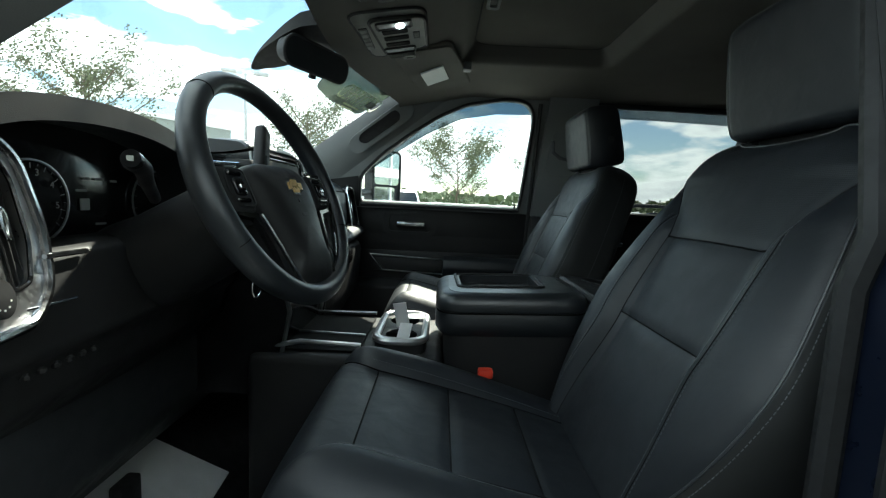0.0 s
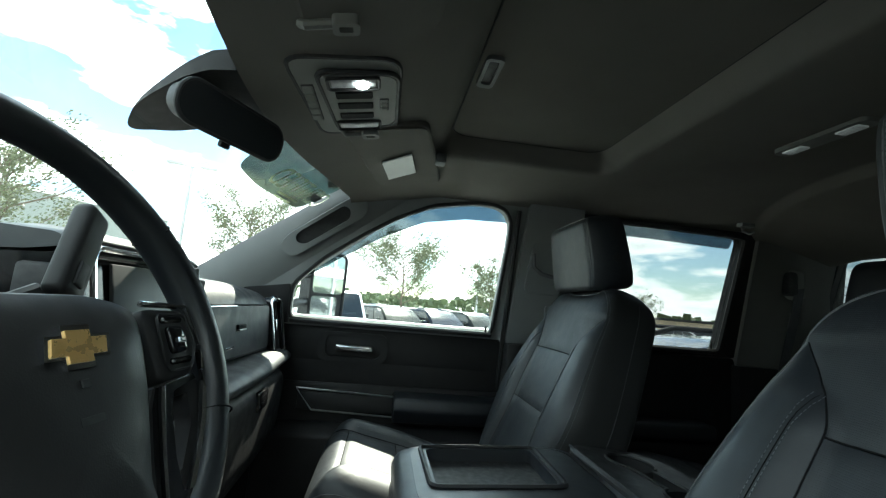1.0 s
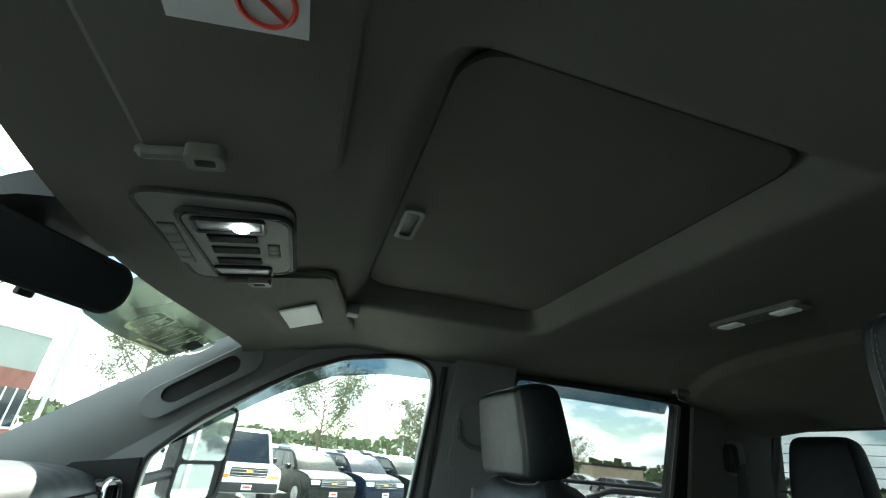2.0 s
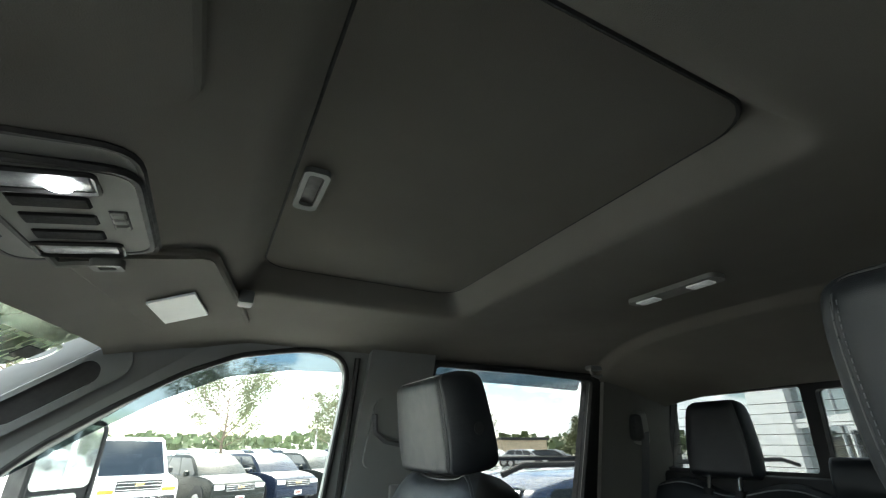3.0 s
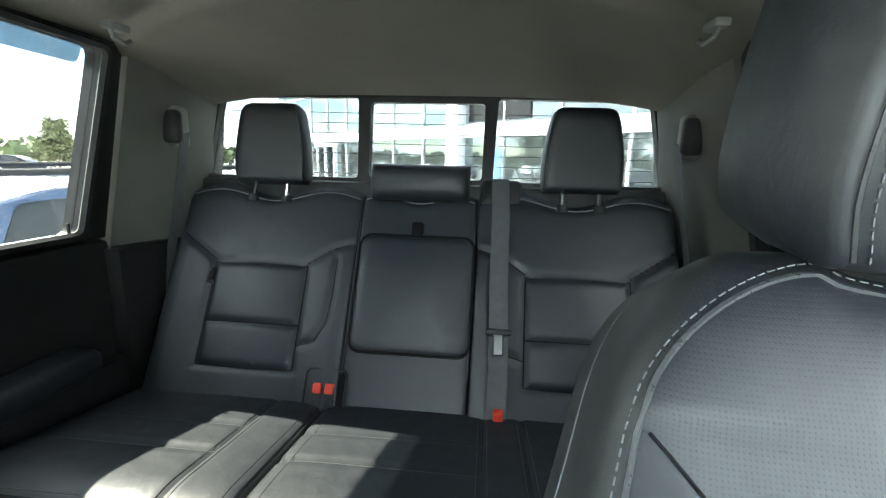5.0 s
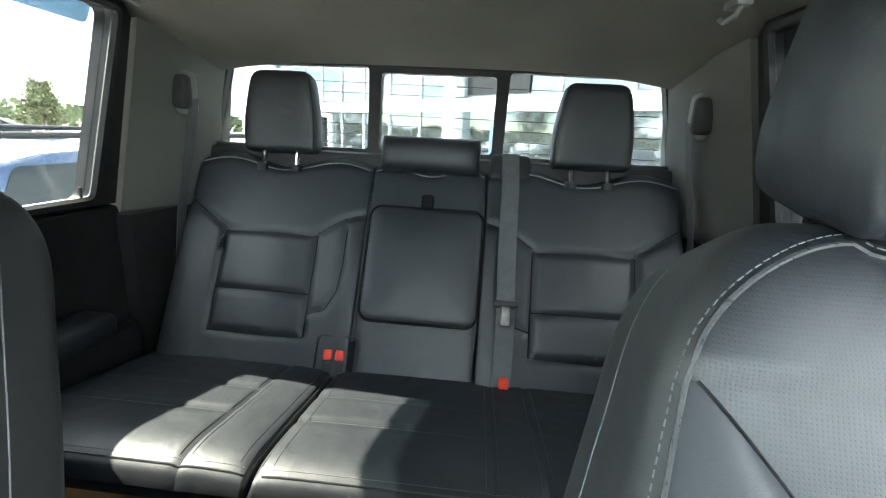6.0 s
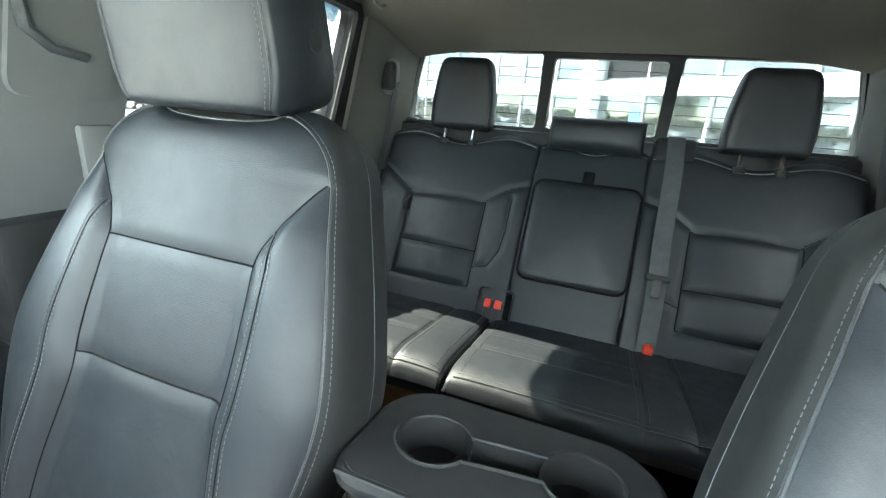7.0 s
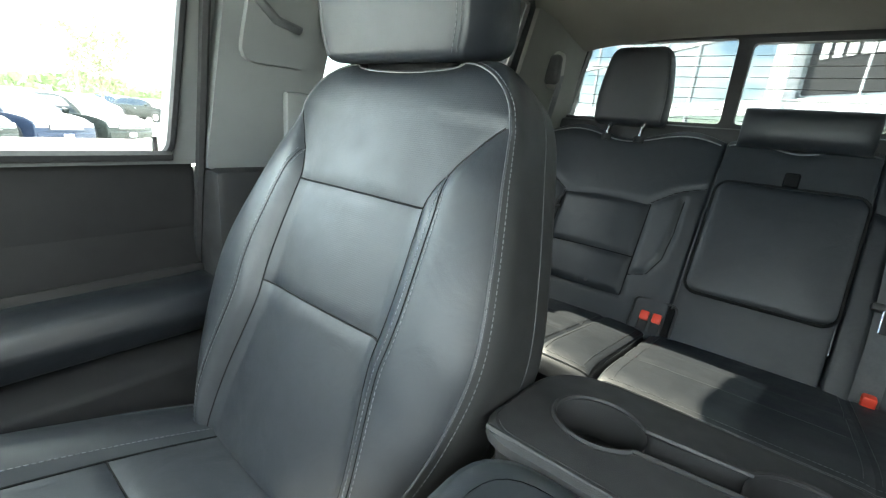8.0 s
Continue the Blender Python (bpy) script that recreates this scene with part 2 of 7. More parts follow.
def thing(name, label, category, group="", at=(0, 0, 0), kind=""):
    ob = new(name)
    ob.empty_display_size = 0.05
    ob.location = at
    bpy.context.view_layer.update()
    return tagged(ob, label, category, group, kind)


def box(bm, x0, x1, y0, y1, z0, z1, r=0.0, seg=2, m=None):
    made = bmesh.ops.create_cube(bm, size=1)["verts"]
    for v in made:
        v.co = Vector(((x0 + x1) / 2 + v.co.x * (x1 - x0), (y0 + y1) / 2 + v.co.y * (y1 - y0), (z0 + z1) / 2 + v.co.z * (z1 - z0)))
    if r:
        es = list({e for v in made for e in v.link_edges})
        made = list({v for f in bmesh.ops.bevel(bm, geom=es + made, offset=r, segments=seg, profile=0.5, affect="EDGES")["faces"] for v in f.verts} |
                    {v for v in made if v.is_valid})
    if m is not None:
        for v in made:
            v.co = m @ v.co
    return made


def rbox(x0, x1, y0, y1, z0, z1, r=0.006, seg=2, m=None):
    bm = bmesh.new()
    box(bm, x0, x1, y0, y1, z0, z1, r, seg)
    if m is not None:
        bm.transform(m)
    return bm


def tube(pts, r, n=6, closed=False, bm=None, flat=1.0):
    bm = bm or bmesh.new()
    pts = [Vector(p) for p in pts]
    k, rings = len(pts), []
    side = None
    for i, p in enumerate(pts):
        a = pts[(i - 1) % k] if closed or i else pts[0]
        b = pts[(i + 1) % k] if closed or i < k - 1 else pts[-1]
        d = (b - a).normalized()
        if side is None:
            side = d.orthogonal().normalized()
        side = (side - d * side.dot(d)).normalized()
        up = d.cross(side)
        rr = r(i / max(1, k - 1)) if callable(r) else r
        rings.append([bm.verts.new(p + (side * math.cos(t) + up * math.sin(t) * flat) * rr) for t in [2 * math.pi * j / n for j in range(n)]])
    for i in range(k if closed else k - 1):
        a, b = rings[i], rings[(i + 1) % k]
        for j in range(n):
            bm.faces.new((a[j], a[(j + 1) % n], b[(j + 1) % n], b[j]))
    if not closed:
        bm.faces.new(rings[0][::-1])
        bm.faces.new(rings[-1])
    return bm


def loft(rings, cap=True, closed=True):
    bm = bmesh.new()
    vs = [[bm.verts.new(p) for p in ring] for ring in rings]
    n = len(vs[0])
    for a, b in zip(vs, vs[1:]):
        for j in range(n if closed else n - 1):
            bm.faces.new((a[j], a[(j + 1) % n], b[(j + 1) % n], b[j]))
    if cap and closed:
        bm.faces.new(vs[0][::-1])
        bm.faces.new(vs[-1])
    bmesh.ops.recalc_face_normals(bm, faces=bm.faces)
    return bm


def prism(pts, y0, y1, r=0.0, seg=2, m=None):
    """A profile in (x, z), drawn out along y."""
    bm = loft([[(x, y0, z) for x, z in pts], [(x, y1, z) for x, z in pts]])
    if r:
        bmesh.ops.bevel(bm, geom=list(bm.edges), offset=r, segments=seg, profile=0.5, affect="EDGES", clamp_overlap=True)
    if m is not None:
        bm.transform(m)
    return bm


def plate(outer, holes, near, far):
    """A sheet with holes and thickness: near(u, v) and far(u, v) give its two faces."""
    bm = bmesh.new()
    edges = []
    for ring in [outer, *holes]:
        vs = [bm.verts.new((u, v, 0)) for u, v in ring]
        edges += [bm.edges.new((vs[i], vs[(i + 1) % len(vs)])) for i in range(len(vs))]
    bmesh.ops.triangle_fill(bm, use_beauty=True, edges=edges)
    front = list(bm.verts)
    ext = bmesh.ops.extrude_face_region(bm, geom=list(bm.faces))["geom"]
    back = {e for e in ext if isinstance(e, bmesh.types.BMVert)}
    for v in bm.verts:
        v.co = Vector((far if v in back else near)(v.co.x, v.co.y))
    bmesh.ops.recalc_face_normals(bm, faces=bm.faces)
    return bm


def round_rect(u0, u1, v0, v1, r, n=5):
    out = []
    for cu, cv, a0 in ((u1 - r, v1 - r, 0), (u0 + r, v1 - r, 90), (u0 + r, v0 + r, 180), (u1 - r, v0 + r, 270)):
        out += [(cu + r * math.cos(radians(a0 + 90 * i / n)), cv + r * math.sin(radians(a0 + 90 * i / n))) for i in range(n + 1)]
    return out


def smooth_poly(pts, r, n=4):
    """A closed outline with its corners rounded."""
    out = []
    for i, p in enumerate(pts):
        p, a, b = Vector(p), Vector(pts[i - 1]), Vector(pts[(i + 1) % len(pts)])
        da, db = min(r, (a - p).length * 0.45), min(r, (b - p).length * 0.45)
        q0, q1 = p + (a - p).normalized() * da, p + (b - p).normalized() * db
        for j in range(n + 1):
            t = j / n
            out.append(tuple(q0 * (1 - t) ** 2 + p * 2 * t * (1 - t) + q1 * t ** 2))
    return out


def backlit(name, color):
    """Thin print that lets daylight through."""
    m = bpy.data.materials.new(name)
    m.use_nodes = True
    n, l = m.node_tree.nodes, m.node_tree.links
    b = n["Principled BSDF"]
    b.inputs["Base Color"].default_value = (*color, 1)
    t, mix = n.new("ShaderNodeBsdfTranslucent"), n.new("ShaderNodeMixShader")
    t.inputs["Color"].default_value = (*color, 1)
    mix.inputs[0].default_value = 0.9
    l.new(b.outputs[0], mix.inputs[1])
    l.new(t.outputs[0], mix.inputs[2])
    l.new(mix.outputs[0], n["Material Output"].inputs[0])
    return m


STICKERPRINT = backlit("cream_sticker_print", (0.88, 0.89, 0.74))


def dome(t, p=3.0):
    return max(0.0, 1 - abs(t) ** p) ** (1 / p)


def ramp_at(table, v):
    """A smooth curve through a table of (place, value)."""
    n = len(table) - 1
    for i in range(n):
        (a, x), (b, y) = table[i], table[i + 1]
        if v <= b or i == n - 1:
            t = max(0.0, min(1.0, (v - a) / (b - a)))
            (a0, x0), (b1, y1) = table[max(0, i - 1)], table[min(n, i + 2)]
            m0 = (y - x0) / (b - a0) * (b - a) if i else y - x
            m1 = (y1 - x) / (b1 - a) * (b - a) if i < n - 1 else y - x
            return (2 * t ** 3 - 3 * t * t + 1) * x + (t ** 3 - 2 * t * t + t) * m0 + (3 * t * t - 2 * t ** 3) * y + (t ** 3 - t * t) * m1
    return table[-1][1]


def gap(d, w=0.010):
    """The dip of a sewn seam at a distance d."""
    return math.exp(-(d / w) ** 2)


def padded(parent, m, width, front, back, where, mats, nu=48, nv=56, knot=None, snap=()):
    """A padded piece: cross-sections along v from 0 to 1. front(u, v) and back(u, v) give places (u from -1 to 1) that meet at the rims.
    where(u, v, side) names the panel of each face; each panel becomes a mesh of its own."""
    us = [math.sin(math.pi / 2 * (2 * i / nu - 1)) * 0.5 + (2 * i / nu - 1) * 0.5 for i in range(nu + 1)]
    vs = [0.5 - 0.5 * math.cos(math.pi * j / nv) for j in range(nv + 1)]
    vs = [0.5 * a + 0.5 * j / nv for j, a in enumerate(vs)]
    for q in snap:
        vs[min(range(1, nv), key=lambda j: abs(vs[j] - q))] = q

    def at(i, v):
        if knot is None:
            return us[i]
        k, t = min(knot(v), 0.93), 2 * i / nu - 1
        return math.copysign(k * abs(t) / 0.5 if abs(t) <= 0.5 else k + (1 - k) * math.sin(math.pi / 2 * (abs(t) - 0.5) / 0.5), t)
    faces = {}
    for side, fn in ((0, front), (1, back)):
        grid = [[m @ Vector(fn(at(i, v), v)) for i in range(nu + 1)] for v in vs]
        for j in range(nv):
            for i in range(nu):
                key = where((at(i, vs[j]) + at(i + 1, vs[j]) + at(i, vs[j + 1]) + at(i + 1, vs[j + 1])) / 4, (vs[j] + vs[j + 1]) / 2, side)
                quad = [(side, i, j), (side, i + 1, j), (side, i + 1, j + 1), (side, i, j + 1)]
                if side:
                    quad.reverse()
                faces.setdefault(key, []).append([(q, grid[q[2]][q[1]]) for q in quad])
    made = {}
    for key, quads in faces.items():
        bm, seen = bmesh.new(), {}
        for quad in quads:
            vv = []
            for q, co in quad:
                k = (round(co.x, 5), round(co.y, 5), round(co.z, 5))
                if k not in seen:
                    seen[k] = bm.verts.new(co)
                if seen[k] not in vv:
                    vv.append(seen[k])
            if len(vv) >= 3:
                try:
                    bm.faces.new(vv)
                except ValueError:
                    pass
        made[key] = part(key, bm, mats.get(key, mats[""]), parent, angle=60)
    return made


def seam_line(parent, m, fn, uv, mat, r=0.0016, lift=0.0012, name="seam", normal=(-1, 0, 0), n=5):
    pts = [m @ (Vector(fn(u, v)) + Vector(normal) * lift) for u, v in uv]
    return part(name, tube(pts, r, n), mat, parent)


def stitches(parent, m, fn, uv, mat, r=0.00055, dash=0.0042, space=0.0024, lift=0.0004, normal=(-1, 0, 0), name="stitching"):
    """A row of short thread dashes along a line on the surface."""
    pts = [m @ (Vector(fn(u, v)) + Vector(normal) * lift) for u, v in uv]
    bm, run, on, cur = bmesh.new(), 0.0, True, [pts[0]]
    for a, b in zip(pts, pts[1:]):
        length = (b - a).length
        pos = 0.0
        while length - pos > 1e-6:
            step = min((dash if on else space) - run, length - pos)
            pos += step
            run += step
            p = a + (b - a) * (pos / length)
            if on:
                cur.append(p)
            if run >= (dash if on else space) - 1e-7:
                if on and len(cur) > 1:
                    tube(cur, r, 4, bm=bm)
                on, run, cur = not on, 0.0, [p]
    return part(name, bm, mat, parent)


def line(u0, v0, u1, v1, n=16):
    return [(u0 + (u1 - u0) * i / n, v0 + (v1 - v0) * i / n) for i in range(n + 1)]


def words(text, size, mat, m, parent=None, name="lettering", depth=0.0004, label=""):
    cu = bpy.data.curves.new(name, "FONT")
    cu.body, cu.size, cu.extrude, cu.align_x, cu.align_y = text, size, depth, "CENTER", "CENTER"
    tmp = bpy.data.objects.new(name, cu)
    scene.collection.objects.link(tmp)
    me = bpy.data.meshes.new_from_object(tmp.evaluated_get(bpy.context.evaluated_depsgraph_get()))
    bpy.data.objects.remove(tmp)
    me.transform(m)
    me.materials.clear()
    me.materials.append(mat)
    ob = new(name, me)
    if parent:
        ob.parent = parent
    if label:
        ob["label"] = label
    return ob


# ---------------------------------------------------------------- the cab: x to the rear, y to the passenger side, z up
FLOOR = 0.66
S = (1, -1)


def side_y(z):
    """Inner face of the doors and pillars above the belt line."""
    return 0.803 - 0.235 * (z - 1.44)


def wall_plate(s, outer, holes, inset=0.0, thick=0.05):
    return plate(outer, holes, lambda u, v: (u, s * (side_y(v) - inset), v), lambda u, v: (u, s * (side_y(v) - inset + thick), v))


def frame_strip(s, ring, inset, r):
    return tube([(u, s * (side_y(v) - inset), v) for u, v in ring], r, 6, closed=True)


FRONT_HOLE = smooth_poly([(0.157, 1.437), (0.181, 1.795), (0.179, 1.842), (0.158, 1.877), (0.118, 1.892), (0.05, 1.893), (-0.10, 1.866), (-0.215, 1.815), (-0.34, 1.735), (-0.45, 1.655), (-0.545, 1.56),
                          (-0.552, 1.447)], 0.03)
REAR_HOLE = smooth_poly([(1.056, 1.442), (1.085, 1.880), (0.78, 1.886), (0.44, 1.886), (0.405, 1.440)], 0.025)

# --- front passenger door, closed
door = thing("door_front_passenger", "closed front door, black panel, chrome pull and window", "door", kind="structure")
part("window_frame", wall_plate(1, [(-0.80, 1.425), (0.30, 1.425), (0.30, 1.925), (-0.05, 1.925), (-0.30, 1.86), (-0.60, 1.66), (-0.80, 1.50)], [FRONT_HOLE]),
     PILLAR, door, "dark window surround")
part("window_seal", frame_strip(1, FRONT_HOLE, 0.003, 0.007), SEAL, door, "black rubber seal")
part("lower_seal", tube([(-0.545, 0.795, 1.440), (0.157, 0.795, 1.440)], 0.009, 6), SEAL, door)
glass = part("pane", wall_plate(1, FRONT_HOLE, [], -0.022, 0.004), CLEAR, door, "clear side glass")
glass.visible_shadow = False
visor_ring = smooth_poly([(0.195, 1.85), (0.207, 1.905), (0.05, 1.91), (-0.10, 1.885), (-0.24, 1.82), (-0.36, 1.745), (-0.50, 1.63), (-0.515, 1.59), (-0.38, 1.68),
                          (-0.26, 1.755), (-0.12, 1.820), (0.03, 1.846)], 0.015)
vis = part("wind_deflector", wall_plate(1, visor_ring, [], -0.06, 0.004), SMOKE, door, "smoked plastic rain deflector")
vis.visible_shadow = False
# door card: belt roll, upper pad, armrest shelf, pull trim and pocket
part("belt_roll", prism([(0.0, 1.432), (0.0, 1.30), (0.06, 1.30), (0.06, 1.432)], -0.64, 0.203, 0.012,
                        m=Matrix(((0, 1, 0, 0), (1, 0, 0, 0.824), (0, 0, 1, 0), (0, 0, 0, 1)))), PLASTIC, door)
# near-white strip: sun glare along the sill is put into its colour
part("sunlit_sill_strip", rbox(-0.60, 0.185, 0.840, 0.890, 1.415, 1.458, 0.006), WHITEFRAME, door, "outer window sill, sun glare in its white colour")
part("upper_panel", rbox(-0.66, 0.205, 0.825, 0.88, 1.20, 1.425, 0.012), PLASTIC, door)
part("armrest", prism([(0.785, 1.222), (0.745, 1.212), (0.735, 1.175), (0.76, 1.13), (0.84, 1.12), (0.84, 1.222)], -0.17, 0.21, 0.008,
                      m=Matrix(((0, 1, 0, 0), (1, 0, 0, 0), (0, 0, 1, 0), (0, 0, 0, 1)))), LEATHER, door, "padded armrest")
part("lower_panel", rbox(-0.70, 0.21, 0.818, 0.88, 0.62, 1.24, 0.015), PLASTIC, door)
part("pocket", prism([(0.745, 1.08), (0.735, 0.80), (0.76, 0.74), (0.83, 0.74), (0.83, 1.11), (0.80, 1.11)], -0.60, 0.20, 0.01,
                     m=Matrix(((0, 1, 0, 0), (1, 0, 0, 0), (0, 0, 1, 0), (0, 0, 0, 1)))), PLASTIC, door)
part("trim_strip", tube([(-0.17, 0.798, 1.206), (-0.497, 0.802, 1.218), (-0.440, 0.796, 1.150), (-0.17, 0.792, 1.140)], 0.0032, 6), SATIN, door, "thin chrome trim line")
part("trim_insert", prism([(0.803, 1.208), (0.795, 1.148), (0.84, 1.148), (0.84, 1.208)], -0.49, -0.17, 0.004,
                          m=Matrix(((0, 1, 0, 0), (1, 0, 0, 0), (0, 0, 1, 0), (0, 0, 0, 1)))), PLASTIC, door, "black trim insert")
part("handle_recess", plate(round_rect(-0.445, -0.205, 1.31, 1.41, 0.03), [round_rect(-0.42, -0.23, 1.325, 1.398, 0.02)], lambda u, v: (u, 0.816, v), lambda u, v: (u, 0.835, v)), PLASTIC, door)
part("door_handle", rbox(-0.385, -0.255, 0.798, 0.816, 1.346, 1.370, 0.008, 3), CHROME, door, "chrome inner door handle")
part("lock_pin", tube([(0.14, 0.815, 1.43), (0.14, 0.812, 1.47)], 0.004, 6), SEAL, door)
part("corner_trim", wall_plate(1, [(-0.80, 1.43), (-0.552, 1.43), (-0.552, 1.56), (-0.80, 1.52)], [], 0.012, 0.02), PLASTIC, door)

# --- front driver door, wide open
odoor = thing("door_front_driver", "open driver door with black panel and clear window", "door", kind="structure")
om_ = Matrix.Translation((-0.78, -0.86, 0)) @ Matrix.Rotation(radians(-74), 4, "Z")
part("panel", rbox(0.02, 1.00, -0.02, 0.07, 0.62, 1.43, 0.02, 3, om_), PLASTIC, odoor)
part("outer_skin", rbox(0.0, 1.02, -0.06, -0.018, 0.55, 1.42, 0.015, 2, om_), PAINT_BLUE, odoor, "dark blue outer skin")
part("armrest", rbox(0.40, 0.95, 0.06, 0.13, 1.16, 1.25, 0.02, 3, om_), LEATHER, odoor)
part("window_frame", plate([(0.0, 1.42), (1.0, 1.42), (1.02, 1.93), (0.72, 1.93), (0.42, 1.82)], [[(0.16, 1.44), (0.95, 1.44), (0.97, 1.89), (0.72, 1.89), (0.46, 1.79)]],
                           lambda u, v: om_ @ Vector((u, 0.03 + 0.27 * (v - 1.44), v)), lambda u, v: om_ @ Vector((u, -0.02 + 0.27 * (v - 1.44), v))), PLASTIC, odoor)
og = part("pane", plate([(0.16, 1.44), (0.95, 1.44), (0.97, 1.89), (0.72, 1.89), (0.46, 1.79)], [], lambda u, v: om_ @ Vector((u, 0.006 + 0.27 * (v - 1.44), v)), lambda u, v: om_ @ Vector((u, 0.002 + 0.27 * (v - 1.44), v))), CLEAR, odoor, "clear side glass")
og.visible_shadow = False
part("door_handle", rbox(0.28, 0.41, 0.072, 0.09, 1.35, 1.372, 0.006, 2, om_), CHROME, odoor, "chrome inner door handle")

# --- rear doors, both sides
for s in S:
    rd = thing("door_rear_passenger" if s > 0 else "door_rear_driver", "closed rear door, black panel and tinted window", "door", kind="structure")
    part("window_frame", wall_plate(s, [(0.36, 1.425), (1.13, 1.425), (1.13, 1.925), (0.36, 1.925)], [REAR_HOLE]), PLASTIC, rd)
    part("window_seal", frame_strip(s, REAR_HOLE, 0.006, 0.011), SEAL, rd, "black rubber seal")
    g = part("pane", wall_plate(s, REAR_HOLE, [], -0.022, 0.004), PRIVACY, rd, "privacy-tinted glass")
    ring = smooth_poly([(0.42, 1.852), (0.40, 1.920), (0.75, 1.922), (1.095, 1.915), (1.075, 1.843), (0.75, 1.850)], 0.01)
    part("wind_deflector", wall_plate(s, ring, [], -0.06, 0.004), SMOKE, rd, "smoked plastic rain deflector")
    # same near-white colour for sun on the rear sill
    part("sunlit_sill_strip", rbox(0.40, 1.06, min(s * 0.835, s * 0.89), max(s * 0.835, s * 0.89), 1.415, 1.437, 0.004), WHITEFRAME, rd, "outer window sill, sun glare in its white colour")
    part("upper_panel", rbox(0.38, 1.12, min(s * 0.785, s * 0.87), max(s * 0.785, s * 0.87), 1.10, 1.425, 0.015), PLASTIC, rd)
    part("lower_panel", rbox(0.38, 1.12, min(s * 0.76, s * 0.86), max(s * 0.76, s * 0.86), 0.62, 1.11, 0.015), PLASTIC, rd)
    part("armrest", rbox(0.45, 0.98, min(s * 0.70, s * 0.80), max(s * 0.70, s * 0.80), 1.13, 1.19, 0.02, 3), LEATHER, rd, "padded armrest")
    part("door_handle", rbox(0.50, 0.62, min(s * 0.752, s * 0.772), max(s * 0.752, s * 0.772), 1.30, 1.322, 0.008, 3), CHROME, rd, "chrome inner door handle")
    part("lock_pin", tube([(1.035, s * 0.81, 1.43), (1.035, s * 0.808, 1.475)], 0.004, 6), SEAL, rd)

# --- pillars
for s in S:
    bp = thing("pillar_b_passenger" if s > 0 else "pillar_b_driver", "grey plastic pillar trim over black lower trim", "pillar", kind="structure")
    part("upper_trim", wall_plate(s, smooth_poly([(0.205, 1.415), (0.40, 1.415), (0.425, 1.70), (0.435, 1.935), (0.238, 1.935), (0.222, 1.70)], 0.02), [], 0.028, 0.06), PILLAR, bp)
    part("lower_trim", rbox(0.205, 0.40, min(s * 0.745, s * 0.86), max(s * 0.745, s * 0.86), 0.62, 1.42, 0.015), PLASTIC, bp)
    part("belt_cover", wall_plate(s, smooth_poly([(0.245, 1.60), (0.385, 1.60), (0.385, 1.78), (0.262, 1.78)], 0.03), [], 0.040, 0.02), PILLAR, bp, "height adjuster cover")
    part("belt_slot", tube([(0.262, s * (side_y(1.73) - 0.044), 1.735), (0.268, s * (side_y(1.69) - 0.046), 1.69), (0.300, s * (side_y(1.665) - 0.046), 1.668), (0.345, s * (side_y(1.655) - 0.046), 1.660)], 0.0055, 8, flat=1.5), BELT, bp, "dark belt slot")
    part("pillar_vent", rbox(0.330, 0.385, min(s * 0.728, s * 0.745), max(s * 0.728, s * 0.745), 1.47, 1.56, 0.006), PILLAR, bp, "ribbed vent cover")
    part("pillar_seal", tube([(0.200, s * (side_y(z) - 0.015), z) for z in (0.7, 1.0, 1.30, 1.45, 1.6, 1.75, 1.88)], 0.008, 6), SEAL, bp, "black rubber seal")
    cp = thing("pillar_c_passenger" if s > 0 else "pillar_c_driver", "grey rear corner pillar trim with belt outlet", "pillar", kind="structure")
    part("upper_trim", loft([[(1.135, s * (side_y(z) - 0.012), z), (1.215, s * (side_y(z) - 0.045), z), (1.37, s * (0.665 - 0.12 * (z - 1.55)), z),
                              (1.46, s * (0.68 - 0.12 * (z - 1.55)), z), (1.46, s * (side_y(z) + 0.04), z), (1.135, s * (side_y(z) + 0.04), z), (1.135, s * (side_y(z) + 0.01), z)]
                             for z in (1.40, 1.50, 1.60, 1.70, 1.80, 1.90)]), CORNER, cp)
    part("lower_trim", loft([[(1.10, s * 0.745, z), (1.20, s * 0.735, z), (1.46, s * 0.70, z), (1.46, s * 0.86, z), (1.10, s * 0.86, z)] for z in (0.62, 1.1, 1.40)]), PLASTIC, cp)
    part("belt_outlet", rbox(1.228, 1.262, min(s * 0.650, s * 0.70), max(s * 0.650, s * 0.70), 1.672, 1.762, 0.014, 3), SEAL, cp, "black belt outlet")
    part("belt_guide", rbox(1.238, 1.300, min(s * 0.657, s * 0.70), max(s * 0.657, s * 0.70), 1.660, 1.775, 0.018, 4), OVERHEAD, cp)
    # slanting windscreen pillar with its grab handle
    ap = thing("pillar_a_passenger" if s > 0 else "pillar_a_driver", "grey windscreen pillar trim with moulded grab handle", "pillar", kind="structure")
    A0, A1 = Vector((-0.385, s * 0.690, 1.908)), Vector((-1.06, s * 0.790, 1.445))      # windscreen edge
    B0, B1 = Vector((-0.10, s * 0.708, 1.915)), Vector((-0.70, s * 0.822, 1.455))       # door opening edge
    out_ = Vector((0, s, 0))
    rings = []
    for k in range(15):
        t = -0.05 + 1.08 * k / 14
        a, b = A0.lerp(A1, t), B0.lerp(B1, t)
        c = a.lerp(b, 0.45) - out_ * 0.030
        rings.append([a + out_ * 0.012, a - out_ * 0.004, a.lerp(c, 0.5) - out_ * 0.008, c, c.lerp(b, 0.5) - out_ * 0.008, b - out_ * 0.004, b + out_ * 0.05, a.lerp(b, 0.4) + out_ * 0.06])
    part("pillar_trim", loft(rings), PILLAR, ap)
